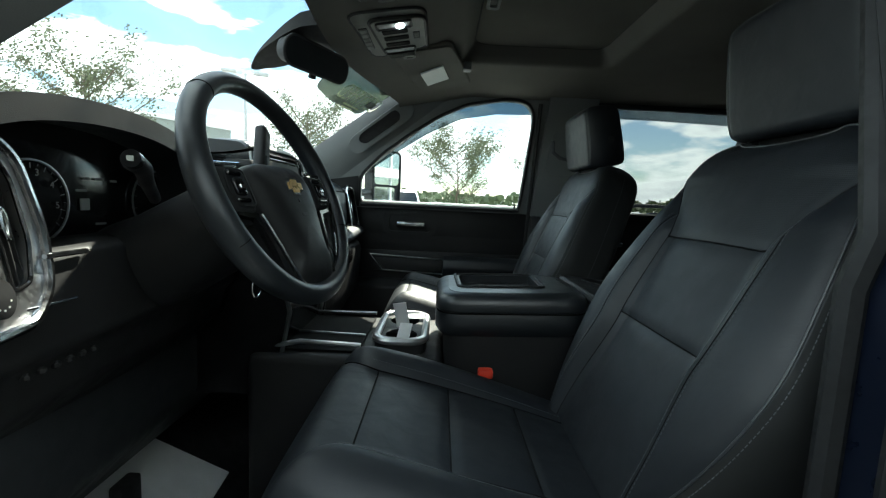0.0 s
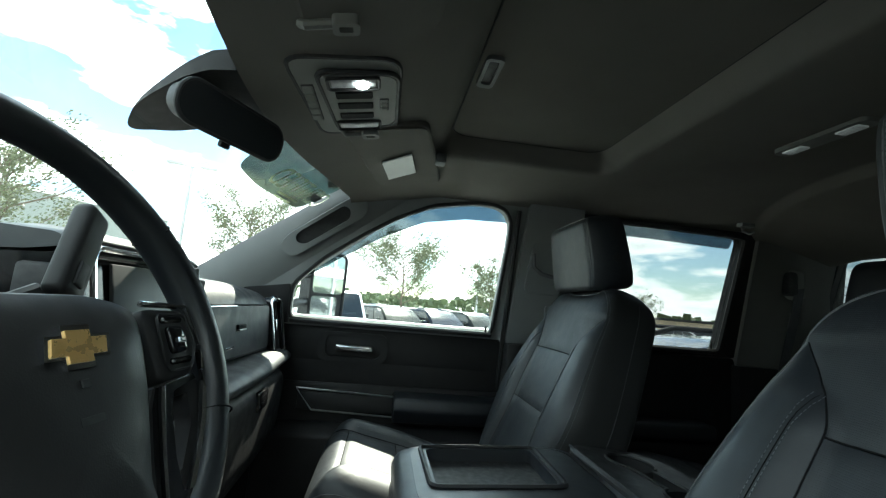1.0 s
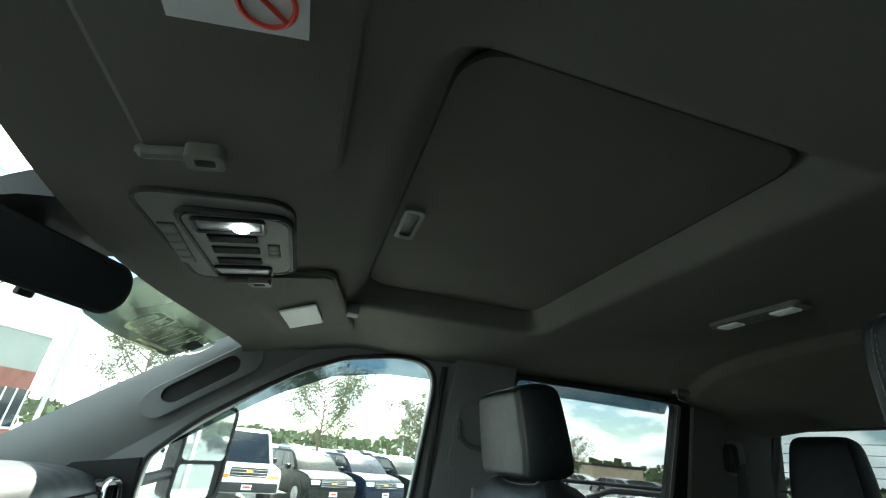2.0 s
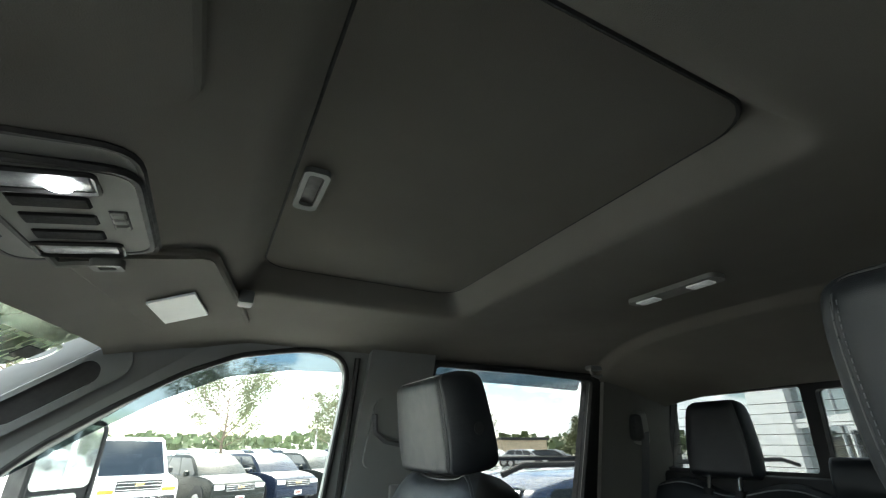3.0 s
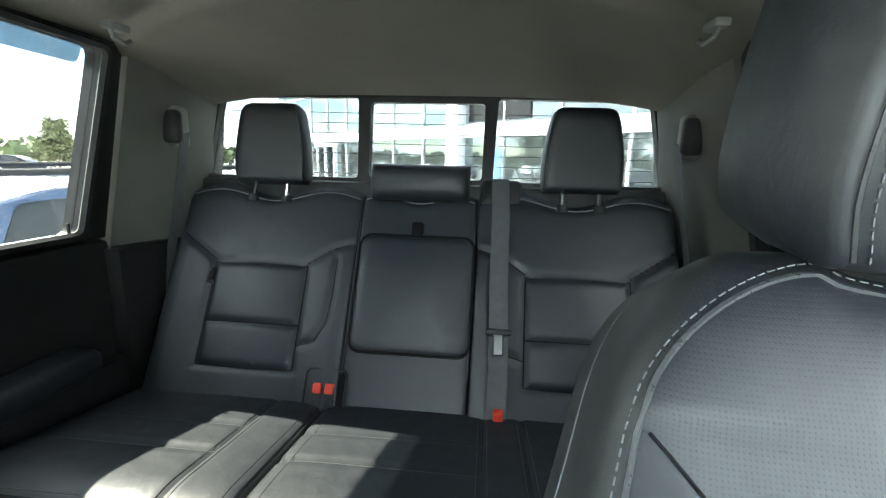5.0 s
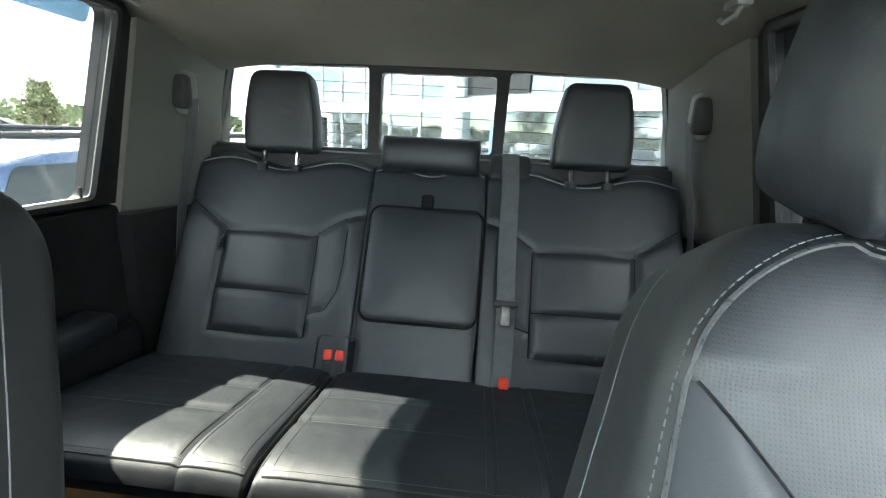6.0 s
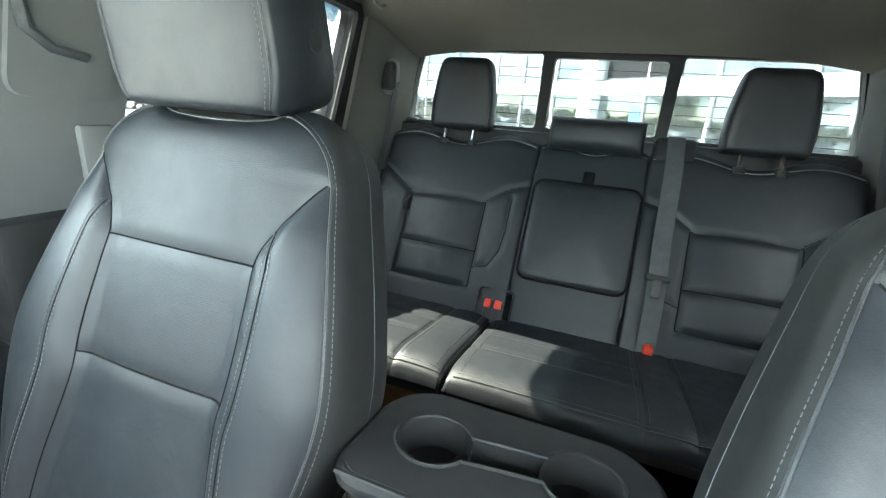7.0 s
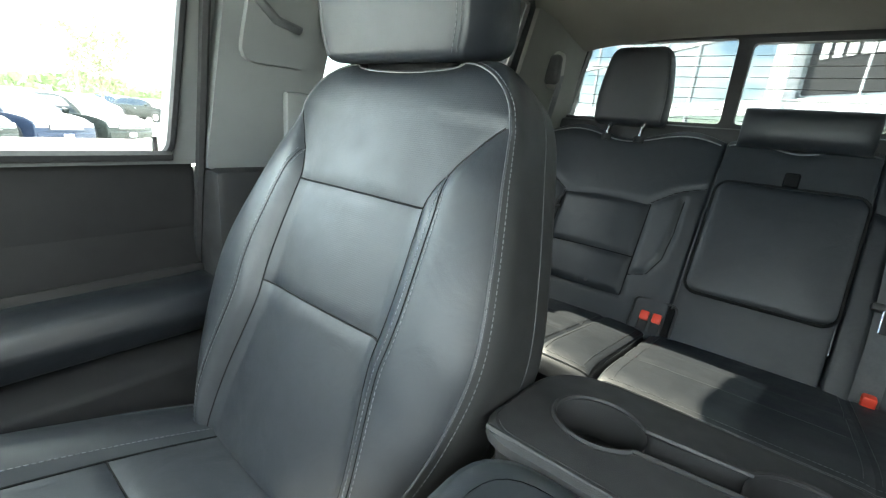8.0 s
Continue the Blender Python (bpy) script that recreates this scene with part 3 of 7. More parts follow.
    mid0 = A0.lerp(A1, 0.32).lerp(B0.lerp(B1, 0.32), 0.47)
    ax_ = ((A1 - A0).normalized() + (B1 - B0).normalized()).normalized()
    ac_ = B0.lerp(B1, 0.3) - A0.lerp(A1, 0.3)
    ac_ = (ac_ - ax_ * ac_.dot(ax_)).normalized()
    an_ = ax_.cross(ac_)
    an_ = an_ if an_.y * s < 0 else -an_
    hring = smooth_poly([(-0.170, -0.015), (-0.145, -0.040), (0.120, -0.040), (0.160, -0.015), (0.145, 0.032), (-0.145, 0.036)], 0.035, 5)
    part("grab_handle", plate(hring, [smooth_poly([(-0.095, -0.030), (0.085, -0.030), (0.105, -0.008), (0.085, 0.016), (-0.085, 0.018), (-0.105, -0.005)], 0.018, 4)],
                              lambda u, v: mid0 + ax_ * u + ac_ * v + an_ * (0.043 - 0.22 * abs(u) ** 1.6), lambda u, v: mid0 + ax_ * u * 1.04 + ac_ * v * 1.05 + an_ * 0.005), PILLAR, ap, "grey moulded grab handle")
    part("handle_recess", plate(smooth_poly([(-0.12, -0.040), (0.11, -0.040), (0.12, 0.03), (-0.12, 0.03)], 0.02), [], lambda u, v: mid0 + ax_ * u + ac_ * v + an_ * 0.030, lambda u, v: mid0 + ax_ * u + ac_ * v + an_ * 0.0), SEAL, ap, "dark grip recess")

# --- roof: cloth headliner with a raised sunroof shade
SR = (-0.100, 0.318, 0.350)


def liner_z(x, y):
    z = 1.944 - 0.048 * (abs(y) / 0.70) ** 4
    z -= 0.075 * max(0.0, (-0.08 - x) / 0.34) ** 1.2
    near = math.exp(-((x + 0.328) / 0.150) ** 4 - ((y - 0.010) / 0.23) ** 4)
    z -= near * max(0.0, 0.010 + 0.08 * (x + 0.328))
    bowl = 0.86 + 0.16 * (y / 0.56) ** 2
    if x > bowl:
        z -= 0.10 * min(1.0, (x - bowl) / (1.37 - bowl)) ** 1.3 + 0.020 * min(1, (x - bowl) / 0.014)
    dx, dy = max(SR[0] - x, x - SR[1]), abs(y) - SR[2]
    d = max(dx, dy) if max(dx, dy) < 0 or min(dx, dy) < 0 else math.hypot(dx, dy)
    rise = min(1.0, max(0.0, (0.045 - d) / 0.055))
    z += rise * rise * (3 - 2 * rise) * (2.0 - z)
    return z


bm = bmesh.new()
yy = [-0.72 + 1.44 * j / 120 for j in range(121)]
edge_x = lambda y: -0.490 + 0.115 * min(1.0, abs(y) / 0.64) ** 2
grid = [[bm.verts.new((x, y, liner_z(x, y))) for y in yy for x in [edge_x(y) + (1.385 - edge_x(y)) * i / 150]] for i in range(151)]
for i in range(150):
    for j in range(120):
        bm.faces.new((grid[i][j], grid[i + 1][j], grid[i + 1][j + 1], grid[i][j + 1]))
ceiling = tagged(part("ceiling", bm, LINER, angle=80), "dark grey cloth headliner with a raised sunroof well", "headliner", kind="structure")
shade = thing("sunroof_shade", "closed cloth sunroof shade with a finger pull", "sunroof shade")
part("panel", plate(round_rect(SR[0] - 0.002, SR[1] + 0.002, -SR[2], SR[2], 0.05), [], lambda u, v: (u, v, 1.986 + 0.004 * (v / 0.42) ** 2 * 0), lambda u, v: (u, v, 1.995)), SHADE, shade)
part("panel_gap", tube([(u, v, 1.989) for u, v in round_rect(SR[0] - 0.004, SR[1] + 0.004, -SR[2] - 0.002, SR[2] + 0.002, 0.05)], 0.0035, 5, closed=True), SEAL, shade)
pull = part("finger_pull", plate(round_rect(-0.094, -0.060, -0.035, 0.072, 0.010), [round_rect(-0.087, -0.067, -0.026, 0.058, 0.006)],
                                 lambda u, v: (u, v, 1.978), lambda u, v: (u, v, 1.992)), PILLAR, shade, "grey plastic finger pull")
part("pull_well", rbox(-0.088, -0.066, -0.028, 0.060, 1.983, 1.9855, 0.001), SEAL, pull)
roof = tagged(part("roof_shell", rbox(-0.50, 1.60, -0.84, 0.84, 2.03, 2.06, 0.01), PAINT_BLUE), "dark blue painted roof panel above the cab", "roof", kind="structure")
for s in S:
    tagged(part("roof_rail_trim", plate([(-0.46, 0), (1.42, 0), (1.42, 1), (-0.46, 1)], [], lambda u, v, s=s: (u, s * (0.685 + 0.09 * v), 1.908 + 0.13 * v),
                                        lambda u, v, s=s: (u, s * (0.72 + 0.11 * v), 1.892 + 0.13 * v)), LINER), "cloth roof edge above the doors", "trim", kind="structure")

# --- floor, rear wall and outer body
tagged(part("floor", rbox(-1.25, 1.42, -0.84, 0.84, FLOOR - 0.05, FLOOR, 0.0, 1), CARPET), "black carpeted cab floor", "floor", kind="structure")
REAR_X = lambda z: 1.362 + 0.19 * (max(z, 1.575) - 1.575)
panes = {"pane_passenger": [(0.200, 1.588), (0.208, 1.824), (0.632, 1.818), (0.666, 1.586)], "pane_middle": [(-0.168, 1.590), (-0.170, 1.810), (0.170, 1.810), (0.168, 1.590)],
         "pane_driver": [(-0.200, 1.588), (-0.208, 1.824), (-0.632, 1.818), (-0.666, 1.586)]}
holes = [smooth_poly(p, 0.014) for p in panes.values()]
rear = thing("wall_rear", "black rear cab wall with a three-part window", "wall", kind="structure")
bow = lambda y: 0.022 * (1 - (y / 0.70) ** 2)
part("window_frame", plate([(-0.72, 1.40), (0.72, 1.40), (0.70, 1.86), (-0.70, 1.86)], holes, lambda u, v: (REAR_X(v) + bow(u), u, v),
                           lambda u, v: (REAR_X(v) + bow(u) + 0.035, u, v)), PLASTIC, rear)
for ring in holes:
    p = part("pane", plate(ring, [], lambda u, v: (REAR_X(v) + bow(u) + 0.022, u, v), lambda u, v: (REAR_X(v) + bow(u) + 0.026, u, v)), TINTED, rear, "tinted rear glass")
    us = [q[0] for q in ring]
    bm = bmesh.new()
    for k in range(7):
        z = 1.60 + 0.030 * k
        a, b = min(us) + 0.01, max(us) - 0.01
        if max(us) > 0.5:
            b = 0.645 - 0.16 * (z - 1.6)
        if min(us) < -0.5:
            a = -0.645 + 0.16 * (z - 1.6)
        tube([(REAR_X(z) + bow(y) + 0.020, y, z) for y in [a + (b - a) * i / 6 for i in range(7)]], 0.0012, 4, bm=bm)
    part("heating_wires", bm, SEAL, rear, "thin dark heating wires")
part("header_trim", tube([(REAR_X(1.845) + bow(y) - 0.004, y, 1.849 - 0.02 * (y / 0.6) ** 2) for y in [-0.64 + 1.28 * i / 12 for i in range(13)]], 0.012, 6), SEAL, rear, "black upper window trim")
part("lower_trim", rbox(1.385, 1.42, -0.72, 0.72, 0.62, 1.45, 0.01), PLASTIC, rear)
part("shelf", rbox(1.352, 1.42, -0.70, 0.70, 1.45, 1.578, 0.012), PLASTIC, rear)
# --- windscreen
ws_pts = lambda u, v: (-0.510 + 0.120 * u * u * (1 - 0.4 * v) - 0.63 * v, u * (0.645 + 0.14 * v), 1.892 - 0.42 * v)
windscreen = thing("windscreen", "sloping clear windscreen with a dealer film sticker", "windscreen", kind="structure")


def sheet(fn, mat, parent, name, n=16, label=""):
    bm = bmesh.new()
    g = [[bm.verts.new(fn(-1 + 2 * i / n, j / n)) for i in range(n + 1)] for j in range(n + 1)]
    for j in range(n):
        for i in range(n):
            bm.faces.new((g[j][i], g[j][i + 1], g[j + 1][i + 1], g[j + 1][i]))
    bmesh.ops.solidify(bm, geom=list(bm.faces), thickness=0.004)
    return part(name, bm, mat, parent, label)


w = sheet(ws_pts, CLEAR, windscreen, "pane", label="clear windscreen glass")
w.visible_shadow = False
part("upper_band", tube([Vector(ws_pts(-1 + 2 * i / 24, 0.0)) + Vector((0.012, 0, -0.002)) for i in range(25)], 0.013, 6), SEAL, windscreen, "black windscreen edge")


# ---------------------------------------------------------------- front seats
def front_seat(yc, label, name="bucket_seat", rest_z=1.606, rec=radians(22), x0=0.164, z0=1.0, rest_x=0.354, cz=0.017, H=0.645):
    seat = thing(name, label, "car seat", "front seats", at=(0, 0, 0))
    M = Matrix.Translation((x0, yc, z0)) @ Matrix.Rotation(rec, 4, "Y")
    D = 0.085
    wid = [(0, 0.160), (0.10, 0.195), (0.22, 0.234), (0.34, 0.258), (0.46, 0.267), (0.60, 0.250), (0.80, 0.214), (0.90, 0.193), (0.96, 0.166), (1.0, 0.125)]
    V1, V2, V3 = 0.422, 0.672, 0.845

    def ub(v):                                        # inner edge of the side bolsters
        if v < V2:
            return 0.44 + 0.08 * (v / V2) ** 2 + 0.44 * max(0, (0.40 - v) / 0.40) ** 1.4
        if v < V3:
            return 0.52 + 0.42 * ((v - V2) / (V3 - V2)) ** 1.5
        return 2.0

    VT = V2 + 0.434 * (V3 - V2)

    def ins(v):                                       # the double seam along the bolster
        return min(ub(v) + 0.12, 0.92) if v < V2 else 0.64

    def front(u, v):
        a = abs(u)
        e = dome(a, 8.0) * dome(max(0, (v - 0.80) / 0.20), 3.2) * dome(max(0, (0.08 - v) / 0.08), 3)
        d = D * e
        b = ub(v)
        if v < V3 + 0.05:
            lift = 0.030 * (1 - max(0, (v - 0.45) / 0.45) ** 1.5 if v > 0.45 else 1)
            fade = max(0.0, min(1.0, (V3 - v) / 0.10))
            d += lift * fade * e * max(0, min(1, (a - b + 0.06) / 0.16)) * dome(max(0, (a - 0.78) / 0.22), 2.2)
        if b < 1.3:
            d -= 0.0040 * gap((a - b) * 0.26, 0.007) * max(0.0, min(1.0, (V3 - v) / 0.06))
        if v < VT:
            d -= 0.0022 * gap((a - ins(v)) * 0.26, 0.010)
        if a < b:
            d -= 0.0030 * gap((v - V1) * H, 0.008) + 0.0030 * gap((v - V2) * H, 0.008)
            d += 0.006 * e * math.cos(min(1.0, a / max(b, 0.3)) * math.pi / 2)
        # a shallow saddle along the top edge
        zz = H * v - 0.020 * max(0, (v - 0.9) / 0.1) * dome(min(1, a / 0.62), 2)
        return (-d, u * ramp_at(wid, v), zz)

    def back(u, v):
        e = dome(u, 6.0) * dome(max(0, (v - 0.84) / 0.16), 3.0) * dome(max(0, (0.06 - v) / 0.06), 3)
        zz = H * v - 0.020 * max(0, (v - 0.9) / 0.1) * dome(min(1, abs(u) / 0.62), 2)
        return (0.068 * e, u * ramp_at(wid, v), zz)

    def where(u, v, side):
        if side or abs(u) > 0.945:
            return "back_shell"
        if abs(u) > ub(v):
            return "bolster_outer" if u * yc > 0 else "bolster_inner"
        return "lower_insert" if v < V1 else "middle_insert" if v < V2 else "shoulder_panel"

    padded(seat, M, wid, front, back, where, {"": LEATHER, "back_shell": SIDEVINYL, "middle_insert": PERFORATED, "shoulder_panel": PERFORATED, "lower_insert": LEATHER}, 72, 80, ub, (V1, V2))
    for s in S:
        run = [0.05 + (VT - 0.055) * i / 60 for i in range(61)]
        seam_line(seat, M, front, [(s * ins(v), v) for v in run], SEAMLINE, 0.0008, 0.0002, "seam")
        for q in (-0.020, 0.020):
            stitches(seat, M, front, [(s * (ins(v) + q), v) for v in run], STITCH, 0.0005, 0.0042, 0.0024, 0.0008)
        bl = [(s * ub(v), v) for v in [0.03 + (V3 - 0.035) * i / 60 for i in range(61)]]
        seam_line(seat, M, front, bl, SEAMLINE, 0.0011, 0.0002, "seam")
    for s in S:
        seam_line(seat, M, front, [(s * 1.0, 0.05 + 0.90 * i / 40) for i in range(41)], PIPING, 0.0009, 0.0, "flank_seam")
    for vv in (V1, V2):
        seam_line(seat, M, front, [(ub(vv) * (-1 + 2 * i / 24), vv) for i in range(25)], SEAMLINE, 0.0014, 0.0008, "seam")
    def rim(grow):                                    # up one side, over the shoulders and down the other
        side = [(0.945 + grow, 0.06 + 0.80 * i / 36) for i in range(37)]
        bend = [(0.62 + (0.325 + grow) * math.cos(q), 0.86 + (0.105 + 0.55 * grow) * math.sin(q)) for q in [math.pi / 2 * i / 14 for i in range(1, 15)]]
        half_ = side + bend
        return half_ + [(0.62 - 1.24 * i / 24, 0.965 + 0.55 * grow) for i in range(1, 24)] + [(-u, v) for u, v in half_[::-1]]

    seam_line(seat, M, front, rim(0.0), PIPING, 0.0016, 0.0004, "piping")
    stitches(seat, M, front, rim(0.022), STITCH)
    # added black box: the dark gap under the headrest, built as a solid
    part("dark_gap_block", rbox(rest_x - 0.025, rest_x + 0.035, yc - 0.085, yc + 0.085, rest_z - 0.055, rest_z + 0.010, 0.012, 3), SEAMLINE, seat, "black block filling the dark gap under the headrest")
    # cushion
    C = Matrix(((0, 0, -1, x0 - 0.005), (0, 1, 0, yc), (-1, 0, 0, z0 + cz), (0, 0, 0, 1)))
    L = 0.53
    CV = [(x0 - 0.005 - xs) / L for xs in (-0.03, -0.16, -0.297)]      # seams across the cushion
    cw = [(0, 0.225), (0.3, 0.262), (0.75, 0.262), (1.0, 0.235)]

    def cb(v):
        return 0.50 if v < 0.76 else 0.50 + 0.50 * ((v - 0.76) / 0.24) ** 2

    def top_f(u, v):
        a = abs(u)
        e = dome(a, 5.0) * dome(max(0, (v - 0.80) / 0.20), 2.6) * dome(max(0, (0.10 - v) / 0.10), 3)
        d = (0.030 + 0.122 * v) * e
        b = cb(v)
        d += 0.034 * e * max(0, min(1, (a - b + 0.04) / 0.20)) * dome(max(0, (a - 0.74) / 0.26), 2.2) * (0.2 + 0.8 * math.sin(math.pi * min(1, v / 1.5)) ** 2)
        if v < 0.95:
            d -= 0.004 * gap((a - b) * 0.26, 0.008)
        if a < b:
            d -= 0.0035 * sum(gap((v - q) * L, 0.008) for q in CV)
        return (-d, u * ramp_at(cw, v), L * v)

    def bot_f(u, v):
        e = dome(u, 7) * dome(max(0, (v - 0.88) / 0.12), 3)
        return (0.10 * e, u * ramp_at(cw, v), L * v)

    def cwhere(u, v, side):
        if side or abs(u) > 0.945:
            return "cushion_side"
        if abs(u) > cb(v):
            return "cushion_bolster_outer" if u * yc > 0 else "cushion_bolster_inner"
        return "cushion_rear" if v < CV[0] else "cushion_middle" if v < CV[1] else "cushion_front" if v < CV[2] else "cushion_nose"

    padded(seat, C, cw, top_f, bot_f, cwhere, {"": LEATHER}, 60, 64, cb, CV)
    for s in S:
        seam_line(seat, C, top_f, [(s * 0.945, 0.03 + 0.93 * i / 36) for i in range(37)], PIPING, 0.0014, 0.0006, "piping")
        seam_line(seat, C, top_f, [(s * cb(v), v) for v in [0.03 + 0.9 * i / 40 for i in range(41)]], SEAMLINE, 0.0014, 0.0008, "seam")
        stitches(seat, C, top_f, [(s * (cb(v) + 0.06), v) for v in [0.04 + 0.78 * i / 30 for i in range(31)]], STITCH)
    for vv in CV:
        seam_line(seat, C, top_f, [(cb(vv) * (-1 + 2 * i / 24), vv) for i in range(25)], SEAMLINE, 0.0014, 0.0008, "seam")
    part("base_trim", rbox(-0.33, 0.22, yc - 0.245, yc + 0.245, 0.80, 0.985, 0.03, 3), PLASTIC, seat)
    for s in S:
        part("rail", rbox(-0.30, 0.24, yc + s * 0.19 - 0.02, yc + s * 0.19 + 0.02, FLOOR, 0.81, 0.006), SEAL, seat)
    # headrest with its posts
    R = Matrix.Translation((rest_x, yc + (0.008 if yc > 0 else -0.02), rest_z)) @ Matrix.Rotation(radians(-8), 4, "Y")
    hw = [(0, 0.120), (0.05, 0.131), (0.25, 0.141), (0.7, 0.137), (0.90, 0.129), (0.96, 0.121), (1.0, 0.104)]
    hh = 0.205

    def hf(u, v):
        e = dome(u, 9) * dome(max(0, (v - 0.86) / 0.14), 2.6) * dome(max(0, (0.10 - v) / 0.10), 3)
        d = 0.062 * e - 0.003 * gap((abs(u) - 0.90) * 0.14, 0.004)
        return (-d, u * ramp_at(hw, v), hh * v)

    def hbk(u, v):
        e = dome(u, 8) * dome(max(0, (v - 0.82) / 0.18), 2.6) * dome(max(0, (0.12 - v) / 0.12), 3)
        return (0.066 * (1 - 0.22 * v) * e, u * ramp_at(hw, v), hh * v)

    rest = padded(seat, R, hw, hf, hbk, lambda u, v, s: "headrest_back" if s or abs(u) > 0.90 else "headrest_front", {"": LEATHER}, 40, 32)
    loop = [(-0.9, 0.06 + 0.9 * i / 14) for i in range(15)] + [(-0.9 + 1.8 * i / 20, 0.965) for i in range(1, 20)] + [(0.9, 0.96 - 0.9 * i / 14) for i in range(15)]
    seam_line(seat, R, hf, loop, PIPING, 0.0014, 0.0006, "piping")
    stitches(seat, R, hf, [(s0 * 0.865, 0.06 + 0.84 * i / 30) for s0 in (-1 if yc > 0 else 1,) for i in range(31)], STITCH)
    for s in S:
        part("headrest_post", tube([(rest_x + 0.008, yc + s * 0.06, 1.55), (rest_x + 0.008, yc + s * 0.06, 1.65)], 0.006, 8), CHROME, seat, "chrome post")
    if yc > 0:
        part("release_button", tube([R @ Vector((0.012, (-0.132 if yc > 0 else 0.132), 0.085)), R @ Vector((0.012, (-0.142 if yc > 0 else 0.142), 0.085))], 0.012, 16), SIDEVINYL, seat)
    return seat


front_seat(0.432, "black leather passenger seat, perforated inserts and grey stitching")
front_seat(-0.460, "black leather driver seat, perforated inserts and grey stitching", rest_z=1.600, rec=radians(25.5), x0=0.125, z0=0.985, rest_x=0.376, cz=0.024, H=0.664)


# ---------------------------------------------------------------- rear bench
BREC = radians(27.5)
BM = Matrix.Translation((1.090, 0, 0.98)) @ Matrix.Rotation(BREC, 4, "Y")
BH = 0.625


def bench_back(name, y0, y1, label, panels=True):
    yc, hw = (y0 + y1) / 2, (y1 - y0) / 2
    seat = thing(name, label, "rear seat back", "rear bench")
    m = BM @ Matrix.Translation((0, yc, 0))
    vz = lambda z: (z - 0.98) / math.cos(BREC) / BH
    P0, P1, PM = 0.112 / BH, 0.390 / BH, 0.226 / BH
    out = 1 if yc > 0 else -1
    pa, pb = (0.296 - abs(yc)) * out / hw, (0.562 - abs(yc)) * out / hw
    lo, hi = min(pa, pb), max(pa, pb)

    pin, pout = (lo, hi) if out > 0 else (hi, lo)          # inner and outer panel edges
    inn = -out
    roll = [(pin + (inn - pin) * q, v) for q, v in ((0.62, 0.66), (0.62, 0.50), (0.56, 0.38), (0.36, 0.30), (0.02, P0 + 0.10))]
    lines = [[(pin, P1 + 0.01), (pin + (inn - pin) * 0.45, P1 + 0.075), (inn, P1 + 0.115)], [(pout, P1 + 0.01), (pout + (out - pout) * 0.3, P1 + 0.05), (out, P1 + 0.14)], roll,
             [(pout, P0), (pout, P1)], [(pin, P0), (pin, P1)], [(lo, P0), (hi, P0)], [(lo, P1), (hi, P1)], [(lo, PM), (hi, PM)]] if panels else []

    def seam_depth(u, v):
        d = 0
        for ln in lines:
            near = 1.0
            for (ua, va_), (ub2, vb2) in zip(ln, ln[1:]):
                ax, ay, bx, by, px_, py_ = ua * hw, va_ * BH, ub2 * hw, vb2 * BH, u * hw, v * BH
                q = ((px_ - ax) * (bx - ax) + (py_ - ay) * (by - ay)) / max(1e-9, (bx - ax) ** 2 + (by - ay) ** 2)
                q = min(1, max(0, q))
                near = min(near, math.hypot(px_ - ax - q * (bx - ax), py_ - ay - q * (by - ay)))
            d = max(d, 0.0085 * gap(near, 0.009))
        return d

    def front(u, v):
        e = dome(u, 18) * dome(max(0, (v - 0.91) / 0.09), 2.3) * dome(max(0, (0.06 - v) / 0.06), 3)
        d = 0.060 * e
        if panels:
            if lo < u < hi and P0 < v < P1:
                d += 0.009 * (1 - ((u - (lo + hi) / 2) / (hi - lo) * 2) ** 2)
            d += 0.010 * e * max(0, min(1, (abs(u) - 0.55) / 0.3)) * max(0, min(1, (0.80 - v) / 0.2))
            d -= seam_depth(u, v)
        wave = (0.026 if panels else 0.016) * math.cos(u * math.pi * 1.6) * max(0, (v - 0.8) / 0.2)
        return (-d, u * hw, BH * v - wave * 0.8)

    def back(u, v):
        e = dome(u, 8) * dome(max(0, (v - 0.93) / 0.07), 2.3)
        wave = (0.026 if panels else 0.016) * math.cos(u * math.pi * 1.6) * max(0, (v - 0.8) / 0.2)
        return (0.05 * e * (1 - 0.35 * v), u * hw, BH * v - wave * 0.8)

    def where(u, v, side):
        if side or abs(u) > 0.975:
            return "back_shell"
        if panels and lo < u < hi and P0 < v < P1:
            return "upper_insert" if v > PM else "lower_insert"
        return "cover"

    padded(seat, m, None, front, back, where, {"": LEATHER}, 96, 84)
    seam_line(seat, m, front, [(-0.96 + 1.92 * i / 40, 0.950) for i in range(41)], PIPING_LIT, 0.0022, 0.001, "piping")
    if panels:
        for ln in lines:
            fine = [(ua + (ub2 - ua) * q / 8, va_ + (vb2 - va_) * q / 8) for (ua, va_), (ub2, vb2) in zip(ln, ln[1:]) for q in range(9)]
            seam_line(seat, m, front, [q for i, q in enumerate(fine) if i == 0 or q != fine[i - 1]], SEAMLINE, 0.0020, 0.0002)
        for k in (0.25, 0.75):
            part("anchor_button", tube([m @ Vector((-0.062, (lo + (hi - lo) * k * 1.9 - 0.1) * hw, BH * P0 + 0.014)), m @ Vector((-0.068, (lo + (hi - lo) * k * 1.9 - 0.1) * hw, BH * P0 + 0.014))], 0.006, 10),
                 SEAL, seat)
    return seat


bench_back("rear_bench_back", 0.162, 0.685, "black leather outer rear seat back with sewn panels")
bench_back("rear_bench_back", -0.685, -0.162, "black leather outer rear seat back with sewn panels")
centre = bench_back("rear_centre_back", -0.160, 0.160, "black leather centre seat back round a folded armrest", False)


